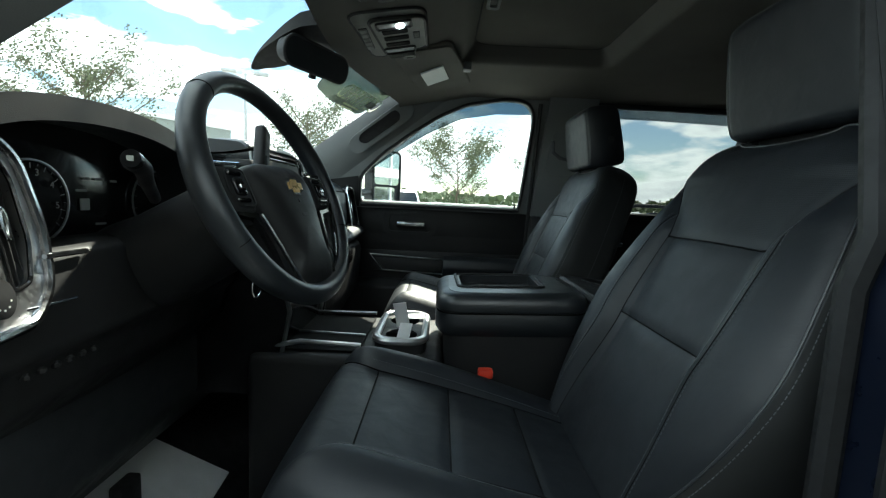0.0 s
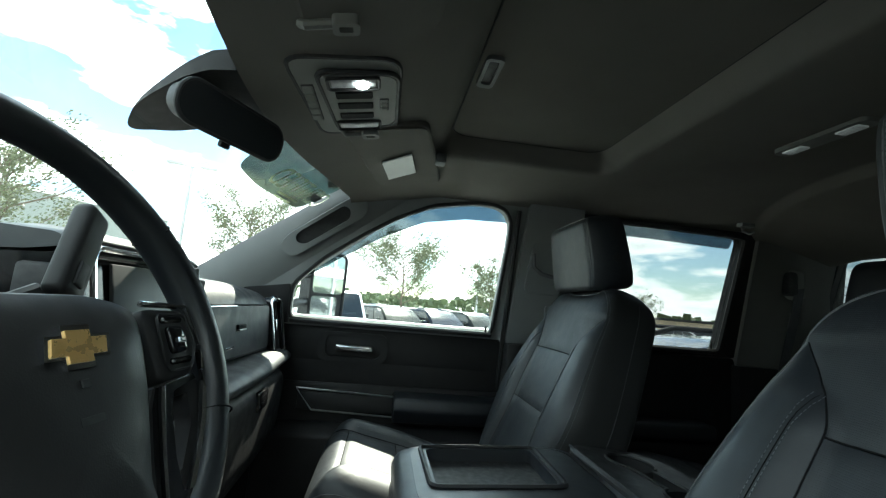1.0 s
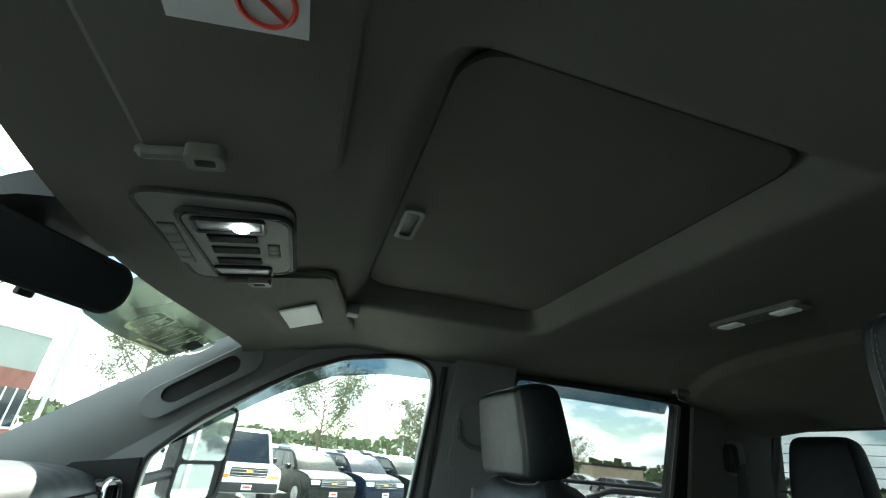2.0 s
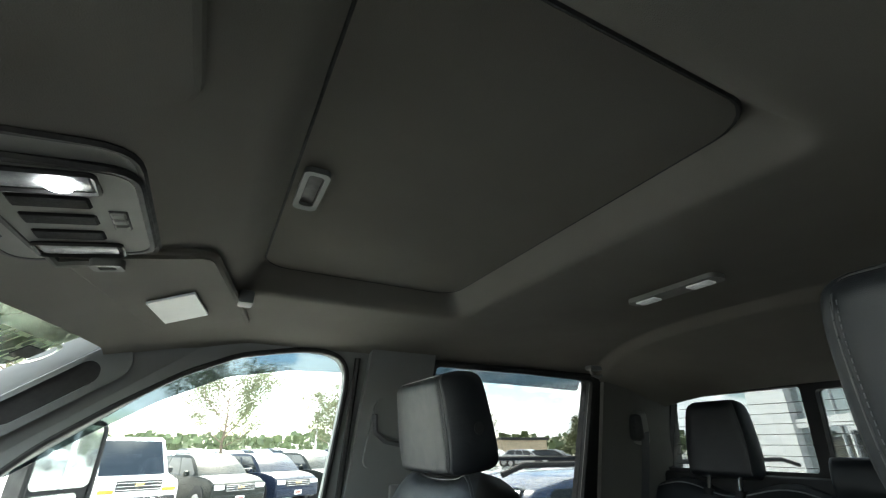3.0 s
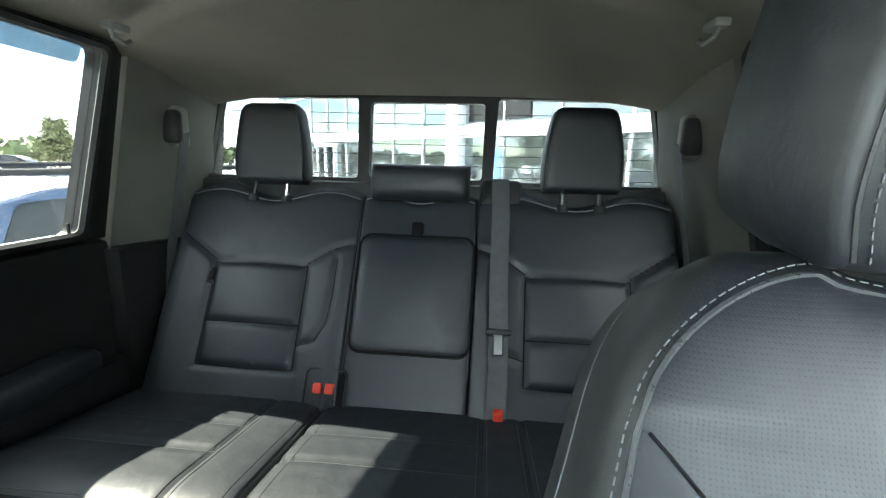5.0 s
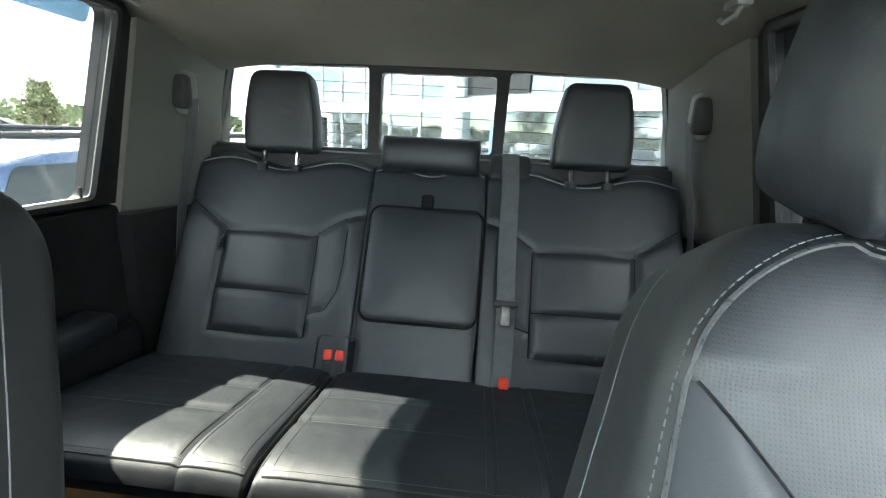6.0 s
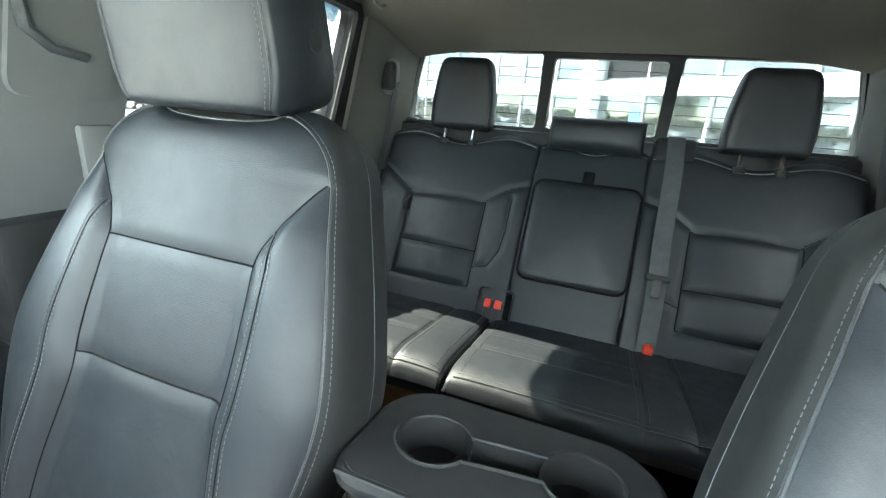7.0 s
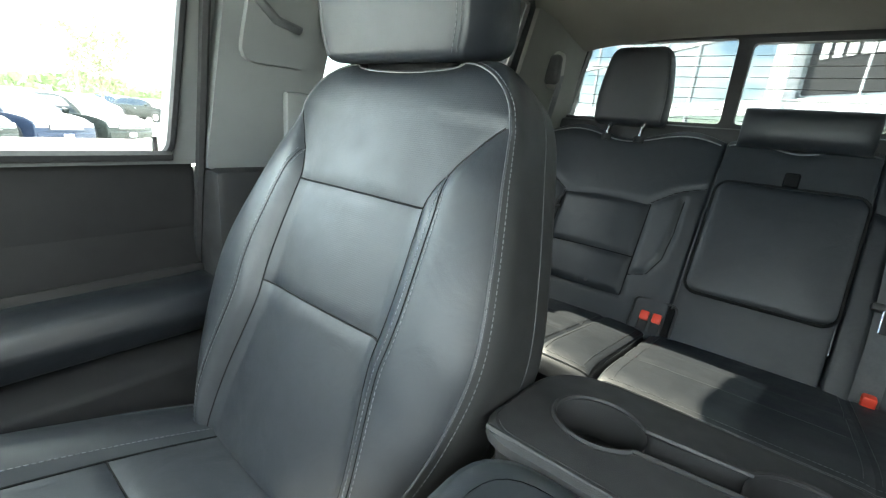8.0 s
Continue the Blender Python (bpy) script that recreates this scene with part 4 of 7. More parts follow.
def pillow(name, m, hw, hl, d, mat, parent, pu=6.0, pv=6.0, bulge=0.006, back=0.02):
    def f(u, v):
        w = 2 * v - 1
        e = dome(u, pu) * dome(w, pv)
        return (-d * e - bulge * (1 - u * u) * (1 - w * w), u * hw, hl * w)

    def b(u, v):
        w = 2 * v - 1
        return (back * dome(u, pu) * dome(w, pv), u * hw, hl * w)
    return padded(parent, m, None, f, b, lambda u, v, s: name, {"": mat}, 36, 36)


def rect_pillow(name, m, hw, hl, d, mat, parent, r=0.03, back=0.02, bulge=0.006):
    """A flat cushion with rounded corners and edges."""
    bm = bmesh.new()
    ring0 = round_rect(-hw, hw, -hl, hl, r)
    steps = [(0.0, back), (0.0, -d * 0.35), (0.006, -d * 0.75), (0.016, -d * 0.95), (0.03, -d), (min(hw, hl) * 0.6, -d - bulge * 0.8)]
    rings = [[m @ Vector((x, y * (hw - i) / hw, z * (hl - i) / hl)) for y, z in ring0] for i, x in steps]
    return part(name, loft(rings), mat, parent, angle=50)


loop_ = thing("seat_latch_strap", "small black fabric loop at the seat panel edge", "strap")
part("loop", tube([BM @ Vector((-0.064, y, z)) for y, z in ((0.556, 0.372), (0.570, 0.352), (0.568, 0.332), (0.552, 0.330))], 0.005, 8), SEAL, loop_)
arm = thing("folding_armrest", "folded-up black leather centre armrest with pull strap", "armrest")
va = lambda z: (z - 0.98) / math.cos(BREC)
am = BM @ Matrix.Translation((-0.058, -0.004, 0.328))
rect_pillow("pad", am, 0.156, 0.158, 0.022, LEATHER, arm, 0.03, 0.015, 0.010)
part("piping", tube([am @ Vector((-0.012, y, z)) for y, z in round_rect(-0.154, 0.154, -0.156, 0.156, 0.03)], 0.0045, 6, closed=True), SEAMLINE, arm)
part("pull_strap", rbox(-0.086, -0.058, -0.019, 0.013, 0.484, 0.522, 0.006, m=BM), SEAMLINE, arm, "black fabric pull loop")
for s in S:
    seam_line(arm, BM, lambda u, v: (-0.066, u, v), [(s * 0.158, va(1.08) + (va(1.44) - va(1.08)) * i / 8) for i in range(9)], PIPING, 0.0016, 0.001)

# rear headrests
for s in S:
    hr = thing("rear_headrest", "black leather rear headrest on two chrome posts", "headrest", "rear headrests")
    m = Matrix.Translation((1.350, s * 0.440, 1.564)) @ Matrix.Rotation(radians(6), 4, "Y")
    tab = [(0, 0.098), (0.05, 0.106), (0.4, 0.107), (0.8, 0.093), (0.90, 0.086), (0.96, 0.077), (1.0, 0.060)]

    def hf(u, v):
        e = dome(u, 6) * dome(max(0, (v - 0.78) / 0.22), 3) * dome(max(0, (0.1 - v) / 0.1), 3)
        return (-0.050 * e, u * ramp_at(tab, v), 0.232 * v)

    def hb2(u, v):
        e = dome(u, 5) * dome(max(0, (v - 0.78) / 0.22), 3) * dome(max(0, (0.1 - v) / 0.1), 3)
        return (0.030 * e, u * ramp_at(tab, v), 0.232 * v)
    padded(hr, m, None, hf, hb2, lambda u, v, sd: "cushion", {"": LEATHER}, 32, 32)
    seam_line(hr, m, hf, [(-0.92, 0.05 + 0.9 * i / 16) for i in range(17)], PIPING, 0.0012, 0.0006)
    seam_line(hr, m, hf, [(0.92, 0.05 + 0.9 * i / 16) for i in range(17)], PIPING, 0.0012, 0.0006)
    for q in S:
        part("post", tube([(1.302, s * 0.440 + q * 0.050, 1.49), (1.338, s * 0.440 + q * 0.050, 1.600)], 0.0075, 10), CHROME, hr, "chrome post")
        part("post_guide", tube([(1.310, s * 0.440 + q * 0.050, 1.514), (1.3155, s * 0.440 + q * 0.050, 1.532)], 0.017, 12), SEAL, hr)
chr_ = thing("rear_headrest_centre", "low black leather centre headrest", "headrest", "rear headrests")
cm = Matrix.Translation((1.312, 0.0, 1.542)) @ Matrix.Rotation(radians(10), 4, "Y")
pillow("cushion", cm @ Matrix.Translation((0, 0, 0.04)), 0.138, 0.050, 0.050, LEATHER, chr_, 5, 2.6, 0.0, 0.05)
for q in S:
    part("post", tube([BM @ Vector((-0.02, q * 0.07, 0.58)), BM @ Vector((-0.02, q * 0.07, 0.66))], 0.006, 8), CHROME, chr_, "chrome post")


# rear cushions: a narrow and a wide one
def bench_cushion(y0, y1, label, breaks):
    yc, hw = (y0 + y1) / 2, (y1 - y0) / 2
    seat = thing("rear_seat_cushion", label, "rear seat cushion", "rear bench")
    L = 0.53
    m = Matrix(((0, 0, -1, 1.150), (0, 1, 0, yc), (-1, 0, 0, 0.965), (0, 0, 0, 1)))
    sm = [(b - yc) / hw for b in breaks]

    def f(u, v):
        e = dome(u, 9) * dome(max(0, (v - 0.80) / 0.20), 2.4) * dome(max(0, (0.08 - v) / 0.08), 3)
        c = 0.020 + 0.075 * v
        d = c + (0.042 + 0.013 * v) * e
        for q in sm:
            d -= 0.0038 * gap((u - q) * hw, 0.008)
        d -= sum(0.005 * gap((v - q) * L, 0.006) for q in (0.45, 0.66)) * (1 if yc > 0 and u > sm[0] or yc < 0 and u > sm[0] else 0)
        return (-d, u * hw, L * v)

    def b(u, v):
        return (0.052 * (1 - 0.25 * v) * dome(u, 9) * dome(max(0, (v - 0.90) / 0.10), 3) - 0.020 - 0.075 * v, u * hw, L * v)

    def where(u, v, side):
        if side or abs(u) > 0.98:
            return "cushion_side"
        k = sum(u > q for q in sm)
        return ("cover", "bolster_cover", "end_cover")[k]
    padded(seat, m, None, f, b, where, {"": LEATHER}, 80, 48)
    for a in sm + [-0.955, 0.955]:
        for q in (-0.010, 0.010):
            seam_line(seat, m, f, [(a + q / hw, 0.05 + 0.88 * i / 24) for i in range(25)], PIPING, 0.0007, 0.0004, normal=(-1, 0, 0))
    stitches(seat, m, f, [(-0.96 + 1.92 * i / 60, 0.945) for i in range(61)], STITCH)
    seam_line(seat, m, f, [(-0.96 + 1.92 * i / 60, 0.965) for i in range(61)], PIPING, 0.0018, 0.0008)
    u0 = max(sm) if yc < 0 else sm[0]
    for q in (0.45, 0.66):
        seam_line(seat, m, f, [(u0 + (0.95 - u0) * i / 40, q) for i in range(41)], PIPING, 0.0012, 0.0004)
    return seat


bench_cushion(0.198, 0.715, "narrow black leather rear seat cushion, sunlit", [0.315])
bench_cushion(-0.715, 0.192, "wide black leather rear seat cushion, partly sunlit", [-0.20, -0.29])


# ---------------------------------------------------------------- dashboard
dash = thing("dashboard", "black padded dashboard with satin chrome edged panels", "dashboard")


def along(profile, ys, name, mat, parent, label="", r=0.0):
    """A profile in (x, z) drawn along y; ys holds (y, shift in x, shift in z)."""
    bm = loft([[(x + dx, y, z + dz) for x, z in profile] for y, dx, dz in ys])
    if r:
        bmesh.ops.bevel(bm, geom=[e for e in bm.edges if e.calc_face_angle(0) > 0.6], offset=r, segments=2, profile=0.5, affect="EDGES", clamp_overlap=True)
    return part(name, bm, mat, parent, label)


def rounded(profile, r=0.02, n=4):
    return smooth_poly(profile, r, n)


core = rounded([(-1.20, 1.46), (-0.98, 1.515), (-0.80, 1.53), (-0.74, 1.50), (-0.74, 1.00), (-0.86, 0.86), (-1.20, 0.80)], 0.03)
along(core, [(-0.80, 0.02, -0.03), (-0.5, 0, 0), (0.5, 0, 0), (0.80, 0.02, -0.03)], "core", DASHPAD, dash)
# passenger side
pp = rounded([(-1.10, 1.49), (-0.92, 1.535), (-0.74, 1.552), (-0.655, 1.540), (-0.612, 1.505), (-0.60, 1.36), (-0.62, 1.345), (-0.80, 1.345), (-1.10, 1.40)], 0.03)
along(pp, [(0.175, -0.01, 0), (0.30, 0, 0), (0.55, 0.012, -0.004), (0.70, 0.018, -0.014), (0.79, 0.01, -0.03)], "upper_pad", DASHPAD, dash, "soft upper dash pad")
face_x = lambda y, z: -0.612 + 0.012 * (1.505 - z) / 0.145 + ramp_at([(0.175, -0.01), (0.30, 0.0), (0.55, 0.012), (0.70, 0.018)], y)
ub_ = part("upper_glove_box", plate(round_rect(0.225, 0.690, 1.358, 1.484, 0.02), [], lambda u, v: (face_x(u, v) + 0.003, u, v), lambda u, v: (face_x(u, v) - 0.03, u, v)), DASHPAD, dash, "upper glove box lid")
part("lid_gap", tube([(face_x(u, v) + 0.0005, u, v) for u, v in round_rect(0.222, 0.693, 1.355, 1.487, 0.022)], 0.0026, 5, closed=True), SEAMLINE, ub_)
part("trim_line", tube([(face_x(u, v) + 0.004, u, v) for u, v in [(0.227, 1.375), (0.227, 1.468), (0.242, 1.484), (0.36, 1.485), (0.41, 1.485)]], 0.0022, 6), CHROME, ub_, "thin chrome edge")
part("pull_slot", rbox(face_x(0.45, 1.43) - 0.002, face_x(0.45, 1.43) + 0.007, 0.425, 0.485, 1.425, 1.437, 0.003), SEAMLINE, ub_, "dark pull slot")
part("slot_lip", rbox(face_x(0.45, 1.43) + 0.001, face_x(0.45, 1.43) + 0.009, 0.428, 0.482, 1.422, 1.426, 0.001), SATIN, ub_)
part("badge", rbox(face_x(0.39, 1.385), face_x(0.39, 1.385) + 0.005, 0.355, 0.405, 1.380, 1.386, 0.001), CHROME, ub_)
mid = rounded([(-0.80, 1.345), (-0.60, 1.345), (-0.535, 1.335), (-0.515, 1.318), (-0.53, 1.295), (-0.80, 1.295)], 0.012)
along(mid, [(0.16, 0, 0), (0.45, 0.005, 0), (0.76, 0.0, 0.01)], "middle_shelf", DASHPAD, dash)
low = rounded([(-0.86, 1.29), (-0.545, 1.29), (-0.525, 1.26), (-0.535, 1.10), (-0.60, 0.98), (-0.86, 0.93)], 0.03)
lg = along(low, [(0.17, 0, 0), (0.45, 0.004, 0), (0.73, 0, 0)], "lower_glove_box", PLASTIC, dash, "lower glove box")
part("latch", rbox(-0.532, -0.515, 0.42, 0.50, 1.225, 1.275, 0.008), GLOSS, lg, "gloss black latch")
# end vents
for s, y0 in ((1, 0.70),):
    vx = -0.565 if s > 0 else -0.672
    vm_ = Matrix.Translation((vx - 0.012, y0 + 0.030, 1.418)) @ Matrix.Rotation(radians(-14 * s), 4, "Z") @ Matrix.Rotation(radians(-12), 4, "Y")
    hz = 0.098 if s > 0 else 0.105
    vent = part("side_vent", plate(round_rect(-0.042, 0.042, -hz, hz, 0.03), [round_rect(-0.024, 0.024, -hz + 0.022, hz - 0.018, 0.012)],
                                   lambda u, v: vm_ @ Vector((0.012, u, v)), lambda u, v: vm_ @ Vector((-0.05, u, v))), GLOSS, dash, "tall air vent")
    part("chrome_ring", tube([vm_ @ Vector((0.013, u, v)) for u, v in round_rect(-0.034, 0.034, -hz + 0.010, hz - 0.008, 0.022)], 0.0042, 6, closed=True), CHROME, vent, "satin chrome ring")
    for k in range(4):
        part("vane", rbox(-0.03, 0.004, -0.018 + 0.012 * k - 0.0012, -0.018 + 0.012 * k + 0.0012, -hz + 0.024, hz - 0.02, 0.0005, 1, vm_), SEAL, vent)
    part("vane_tab", rbox(-0.002, 0.010, -0.005, 0.005, -0.018, 0.022, 0.003, 2, vm_), CHROME, vent, "bright vane tab")
pm_ = Matrix.Translation((-0.672, -0.668, 1.420)) @ Matrix.Rotation(radians(14), 4, "Z") @ Matrix.Rotation(radians(-10), 4, "Y") @ Matrix.Scale(0.88, 4)
on_p = lambda u, v, h: pm_ @ Vector((h, u, v))
pring = smooth_poly([(-0.100, -0.125), (0.000, -0.125), (0.045, -0.085), (0.058, -0.010), (0.040, 0.090), (0.000, 0.118), (-0.100, 0.128)], 0.025, 5)
pslot = smooth_poly([(-0.022, -0.080), (0.014, -0.074), (0.030, -0.020), (0.026, 0.060), (0.010, 0.088), (-0.022, 0.090)], 0.012, 4)
sw = part("switch_panel", plate(pring, [pslot], lambda u, v: on_p(u, v, 0.010), lambda u, v: on_p(u, v, -0.045)), ALUMINIUM, dash, "brushed panel with vent and switches")
part("vent_back", plate(pslot, [], lambda u, v: on_p(u, v, -0.030), lambda u, v: on_p(u, v, -0.040)), SEAL, sw)
part("panel_edge", tube([on_p(u, v, 0.012) for u, v in pring], 0.0068, 10, closed=True), CHROME, sw, "wide chrome edge")
part("slot_edge", tube([on_p(u, v, 0.010) for u, v in pslot], 0.0025, 6, closed=True), GLOSS, sw)
for k in range(4):
    part("vane", rbox(-0.030, 0.002, -0.016 + 0.011 * k, -0.0136 + 0.011 * k, -0.078, 0.086, 0.0005, 1, pm_), SEAL, sw)
part("vane_tab", tube([on_p(0.002 + 0.005 * math.cos(a), 0.004 + 0.020 * math.sin(a), 0.006) for a in [2 * math.pi * k / 20 for k in range(20)]], 0.0022, 6, closed=True), CHROME, sw, "bright vane tab")
for k in range(4):
    part("button", rbox(0.004, 0.0145, -0.085, -0.042, -0.050 + 0.031 * k, -0.023 + 0.031 * k, 0.004, 2, pm_), PLASTIC, sw, "black push switch")
    part("button_mark", rbox(0.0140, 0.0150, -0.067, -0.057, -0.0385 + 0.031 * k, -0.0355 + 0.031 * k, 0.0003, 1, pm_), WHITEMARK, sw)
part("rotary_switch", tube([on_p(-0.055, -0.082, 0.005), on_p(-0.055, -0.082, 0.018)], 0.021, 22), PLASTIC, sw, "round headlamp switch")
for k in range(5):
    q = radians(200 + 35 * k)
    part("switch_mark", tube([on_p(-0.055 + 0.014 * math.cos(q), -0.082 + 0.014 * math.sin(q), 0.0175), on_p(-0.055 + 0.014 * math.cos(q), -0.082 + 0.014 * math.sin(q), 0.0188)], 0.0013, 6), WHITEMARK, sw)
part("end_knob", tube([on_p(-0.066, 0.092, 0.005), on_p(-0.066, 0.092, 0.016)], 0.016, 20), PLASTIC, sw)
# centre stack with screen
st = rounded([(-0.90, 1.555), (-0.70, 1.575), (-0.635, 1.572), (-0.615, 1.555), (-0.585, 1.395), (-0.555, 1.34), (-0.53, 1.20), (-0.56, 1.06), (-0.60, 1.00), (-0.90, 1.00)], 0.02)
along(st, [(-0.165, 0, 0), (0.165, 0, 0)], "middle_console_face", GLOSS, dash, "gloss black centre stack")
along(rounded([(-1.0, 1.52), (-0.85, 1.565), (-0.70, 1.592), (-0.63, 1.588), (-0.612, 1.574), (-0.66, 1.565), (-0.90, 1.55)], 0.008),
      [(-0.185, 0, -0.01), (-0.12, 0, 0), (0.12, 0, 0), (0.185, 0, -0.01)], "screen_hood", DASHPAD, dash)
tilt = Matrix.Translation((-0.598, 0.0, 1.478)) @ Matrix.Rotation(radians(-10), 4, "Y")
part("screen", rbox(-0.002, 0.004, -0.110, 0.128, -0.062, 0.070, 0.003, 2, tilt), TOUCH, dash, "dark touchscreen, switched off")
part("screen_edge", tube([tilt @ Vector((0.004, y, z)) for y, z in round_rect(-0.150, 0.150, -0.095, 0.088, 0.02)], 0.004, 6, closed=True), CHROME, dash, "satin chrome edge")
for y in (-0.135, 0.145):
    part("control_knob", tube([(-0.585, y, 1.372), (-0.553, y, 1.368)], 0.019, 18), GLOSS, dash, "round control knob")
    part("knob_ring", tube([(-0.556, y, 1.3685), (-0.551, y, 1.368)], 0.0165, 18), CHROME, dash)
for k in range(6):
    part("button", rbox(-0.576, -0.560, -0.10 + 0.036 * k, -0.072 + 0.036 * k, 1.360, 1.380, 0.003), PLASTIC, dash)
for k in range(5):
    part("button", rbox(-0.556, -0.540, -0.11 + 0.046 * k, -0.070 + 0.046 * k, 1.285, 1.31, 0.003), PLASTIC, dash)
for y in (-0.11, 0.12):
    part("climate_knob", tube([(-0.555, y, 1.245), (-0.520, y, 1.242)], 0.021, 18), GLOSS, dash, "round climate knob")
    part("knob_ring", tube([(-0.524, y, 1.2425), (-0.517, y, 1.242)], 0.0205, 18), ALUMINIUM, dash)
for s in S:
    part("stack_edge", tube([(-0.612, s * 0.168, 1.56), (-0.585, s * 0.168, 1.395), (-0.552, s * 0.166, 1.33), (-0.527, s * 0.162, 1.20), (-0.555, s * 0.155, 1.06)], 0.006, 6), ALUMINIUM, dash)
    part("centre_vent", rbox(-0.66, -0.600, s * 0.185 - 0.014, s * 0.185 + 0.014, 1.40, 1.54, 0.006), SEAL, dash)
    part("vent_tab", rbox(-0.602, -0.590, s * 0.185 - 0.004, s * 0.185 + 0.004, 1.45, 1.49, 0.003), CHROME, dash, "bright vane tab")

# instrument cluster under an arched hood
HC = -0.517
rings = []
for k in range(9):
    t = k / 8
    x = -1.0 + 0.345 * t
    ring = []
    for j in range(25):
        a = math.pi * j / 24
        ring.append((x, HC + 0.245 * math.cos(a) * (0.97 + 0.03 * t), 1.445 + (0.125 + 0.012 * t) * max(0, math.sin(a)) ** 0.55))
    for j in range(25):
        a = math.pi * (1 - j / 24)
        ring.append((x, HC + 0.222 * math.cos(a), 1.430 + 0.122 * max(0, math.sin(a)) ** 0.55))
    rings.append(ring)
part("cluster_hood", loft(rings), DASHPAD, dash, "arched padded instrument hood")
part("instrument_panel", rbox(-0.76, -0.735, HC - 0.25, HC + 0.25, 1.36, 1.56, 0.004), GLOSS, dash, "dark instrument panel")
for y, rr in ((-0.562, 0.056), (-0.318, 0.056)):
    part("gauge_ring", tube([(-0.731, y + rr * math.cos(a), 1.445 + rr * math.sin(a)) for a in [2 * math.pi * k / 32 for k in range(32)]], 0.0018, 5, closed=True), ALUMINIUM, dash, "thin bright gauge ring")
    bm = bmesh.new()
    for k in range(21):
        a, deep = radians(-40 + 13 * k), 0.80 if k % 2 == 0 else 0.87
        tube([(-0.732, y + rr * deep * math.cos(a), 1.445 + rr * deep * math.sin(a)), (-0.732, y + rr * 0.93 * math.cos(a), 1.445 + rr * 0.93 * math.sin(a))], 0.0006, 4, bm=bm)
    part("gauge_marks", bm, GAUGEMARK, dash)
part("gauge_needle", tube([(-0.7295, -0.562, 1.445), (-0.7295, -0.562 + 0.042 * math.cos(radians(205)), 1.445 + 0.042 * math.sin(radians(205)))], lambda t: 0.0024 - 0.0016 * t, 6), RED, dash, "red gauge needle")
for word, y, z in (("3", -0.553, 1.484), ("4", -0.531, 1.468), ("5", -0.524, 1.440)):
    words(word, 0.013, GAUGEMARK, Matrix(((0, 0, 1, -0.7315), (1, 0, 0, y), (0, 1, 0, z), (0, 0, 0, 1))), dash, "gauge_number")
part("message_box", rbox(-0.734, -0.7315, -0.484, -0.466, 1.432, 1.450, 0.001, 1), GAUGEMARK, dash)
for y, z, wv in ((-0.470, 1.480, 0.012), (-0.445, 1.480, 0.018), (-0.415, 1.478, 0.014), (-0.480, 1.462, 0.020), (-0.445, 1.410, 0.022)):
    part("display_mark", rbox(-0.734, -0.7318, y - wv / 2, y + wv / 2, z - 0.0018, z + 0.0018, 0.0005, 1), GAUGEMARK, dash)
knee = rounded([(-0.90, 1.392), (-0.70, 1.397), (-0.664, 1.388), (-0.648, 1.330), (-0.645, 1.272), (-0.664, 1.258), (-0.684, 1.195), (-0.78, 1.10), (-0.90, 1.05)], 0.012)
along(knee, [(-0.80, -0.01, -0.01), (-0.5, 0, 0), (-0.18, 0, 0)], "knee_panel", PLASTIC, dash, "lower knee panel")
part("knee_trim", tube([(-0.660, -0.628, 1.384), (-0.660, -0.566, 1.384)], 0.0035, 6), CHROME, dash, "thin chrome line")
part("knee_switch", rbox(-0.690, -0.655, -0.722, -0.694, 1.226, 1.268, 0.005, 2), SEAL, dash, "black switch block")
part("switch_mark", rbox(-0.656, -0.654, -0.714, -0.702, 1.240, 1.243, 0.0005, 1), GAUGEMARK, dash)
for k in range(6):
    part("knee_button", rbox(-0.682, -0.664, -0.655 + 0.020 * k, -0.645 + 0.020 * k, 1.238, 1.248, 0.003, 1), SEAL, dash)
part("knee_line", tube([(-0.6475, -0.690, 1.329), (-0.6475, -0.600, 1.329)], 0.0016, 5), CHROME, dash, "thin chrome line")

# ---------------------------------------------------------------- steering column and wheel
WC = Vector((-0.443, -0.447, 1.472))
wn_ = Vector((0.899, -0.135, 0.414)).normalized()
wu = Vector((0, 0, 1)).cross(wn_).normalized()
wv_ = wn_.cross(wu)
W = Matrix.Translation(WC) @ Matrix(((wu.x, wv_.x, wn_.x), (wu.y, wv_.y, wn_.y), (wu.z, wv_.z, wn_.z))).to_4x4() @ Matrix.Scale(0.95, 4)
wheel = thing("steering_wheel", "black leather steering wheel with gold emblem and chrome edges", "steering wheel")
on_rim = lambda a, r=0.188: Vector((r * math.cos(a), r * math.sin(a) * (1.0 if math.sin(a) > 0 else 0.95), 0))
part("rim", tube([W @ on_rim(2 * math.pi * k / 72) for k in range(72)], lambda t: 0.0150 + 0.0022 * max(0, math.cos(4 * math.pi * (t - 0.06))), 16, closed=True, flat=1.12), VINYL, wheel, "leather-wrapped rim")
for a in (38, 128, 205, 335):
    q = radians(a)
    c = on_rim(q)
    d, e = Vector((math.cos(q), math.sin(q), 0)), Vector((0, 0, 1))
    part("rim_seam", tube([W @ (c + d * 0.0168 * math.cos(t) + e * 0.0188 * math.sin(t)) for t in [2 * math.pi * k / 20 for k in range(20)]], 0.0009, 4, closed=True), SEAMLINE, wheel)


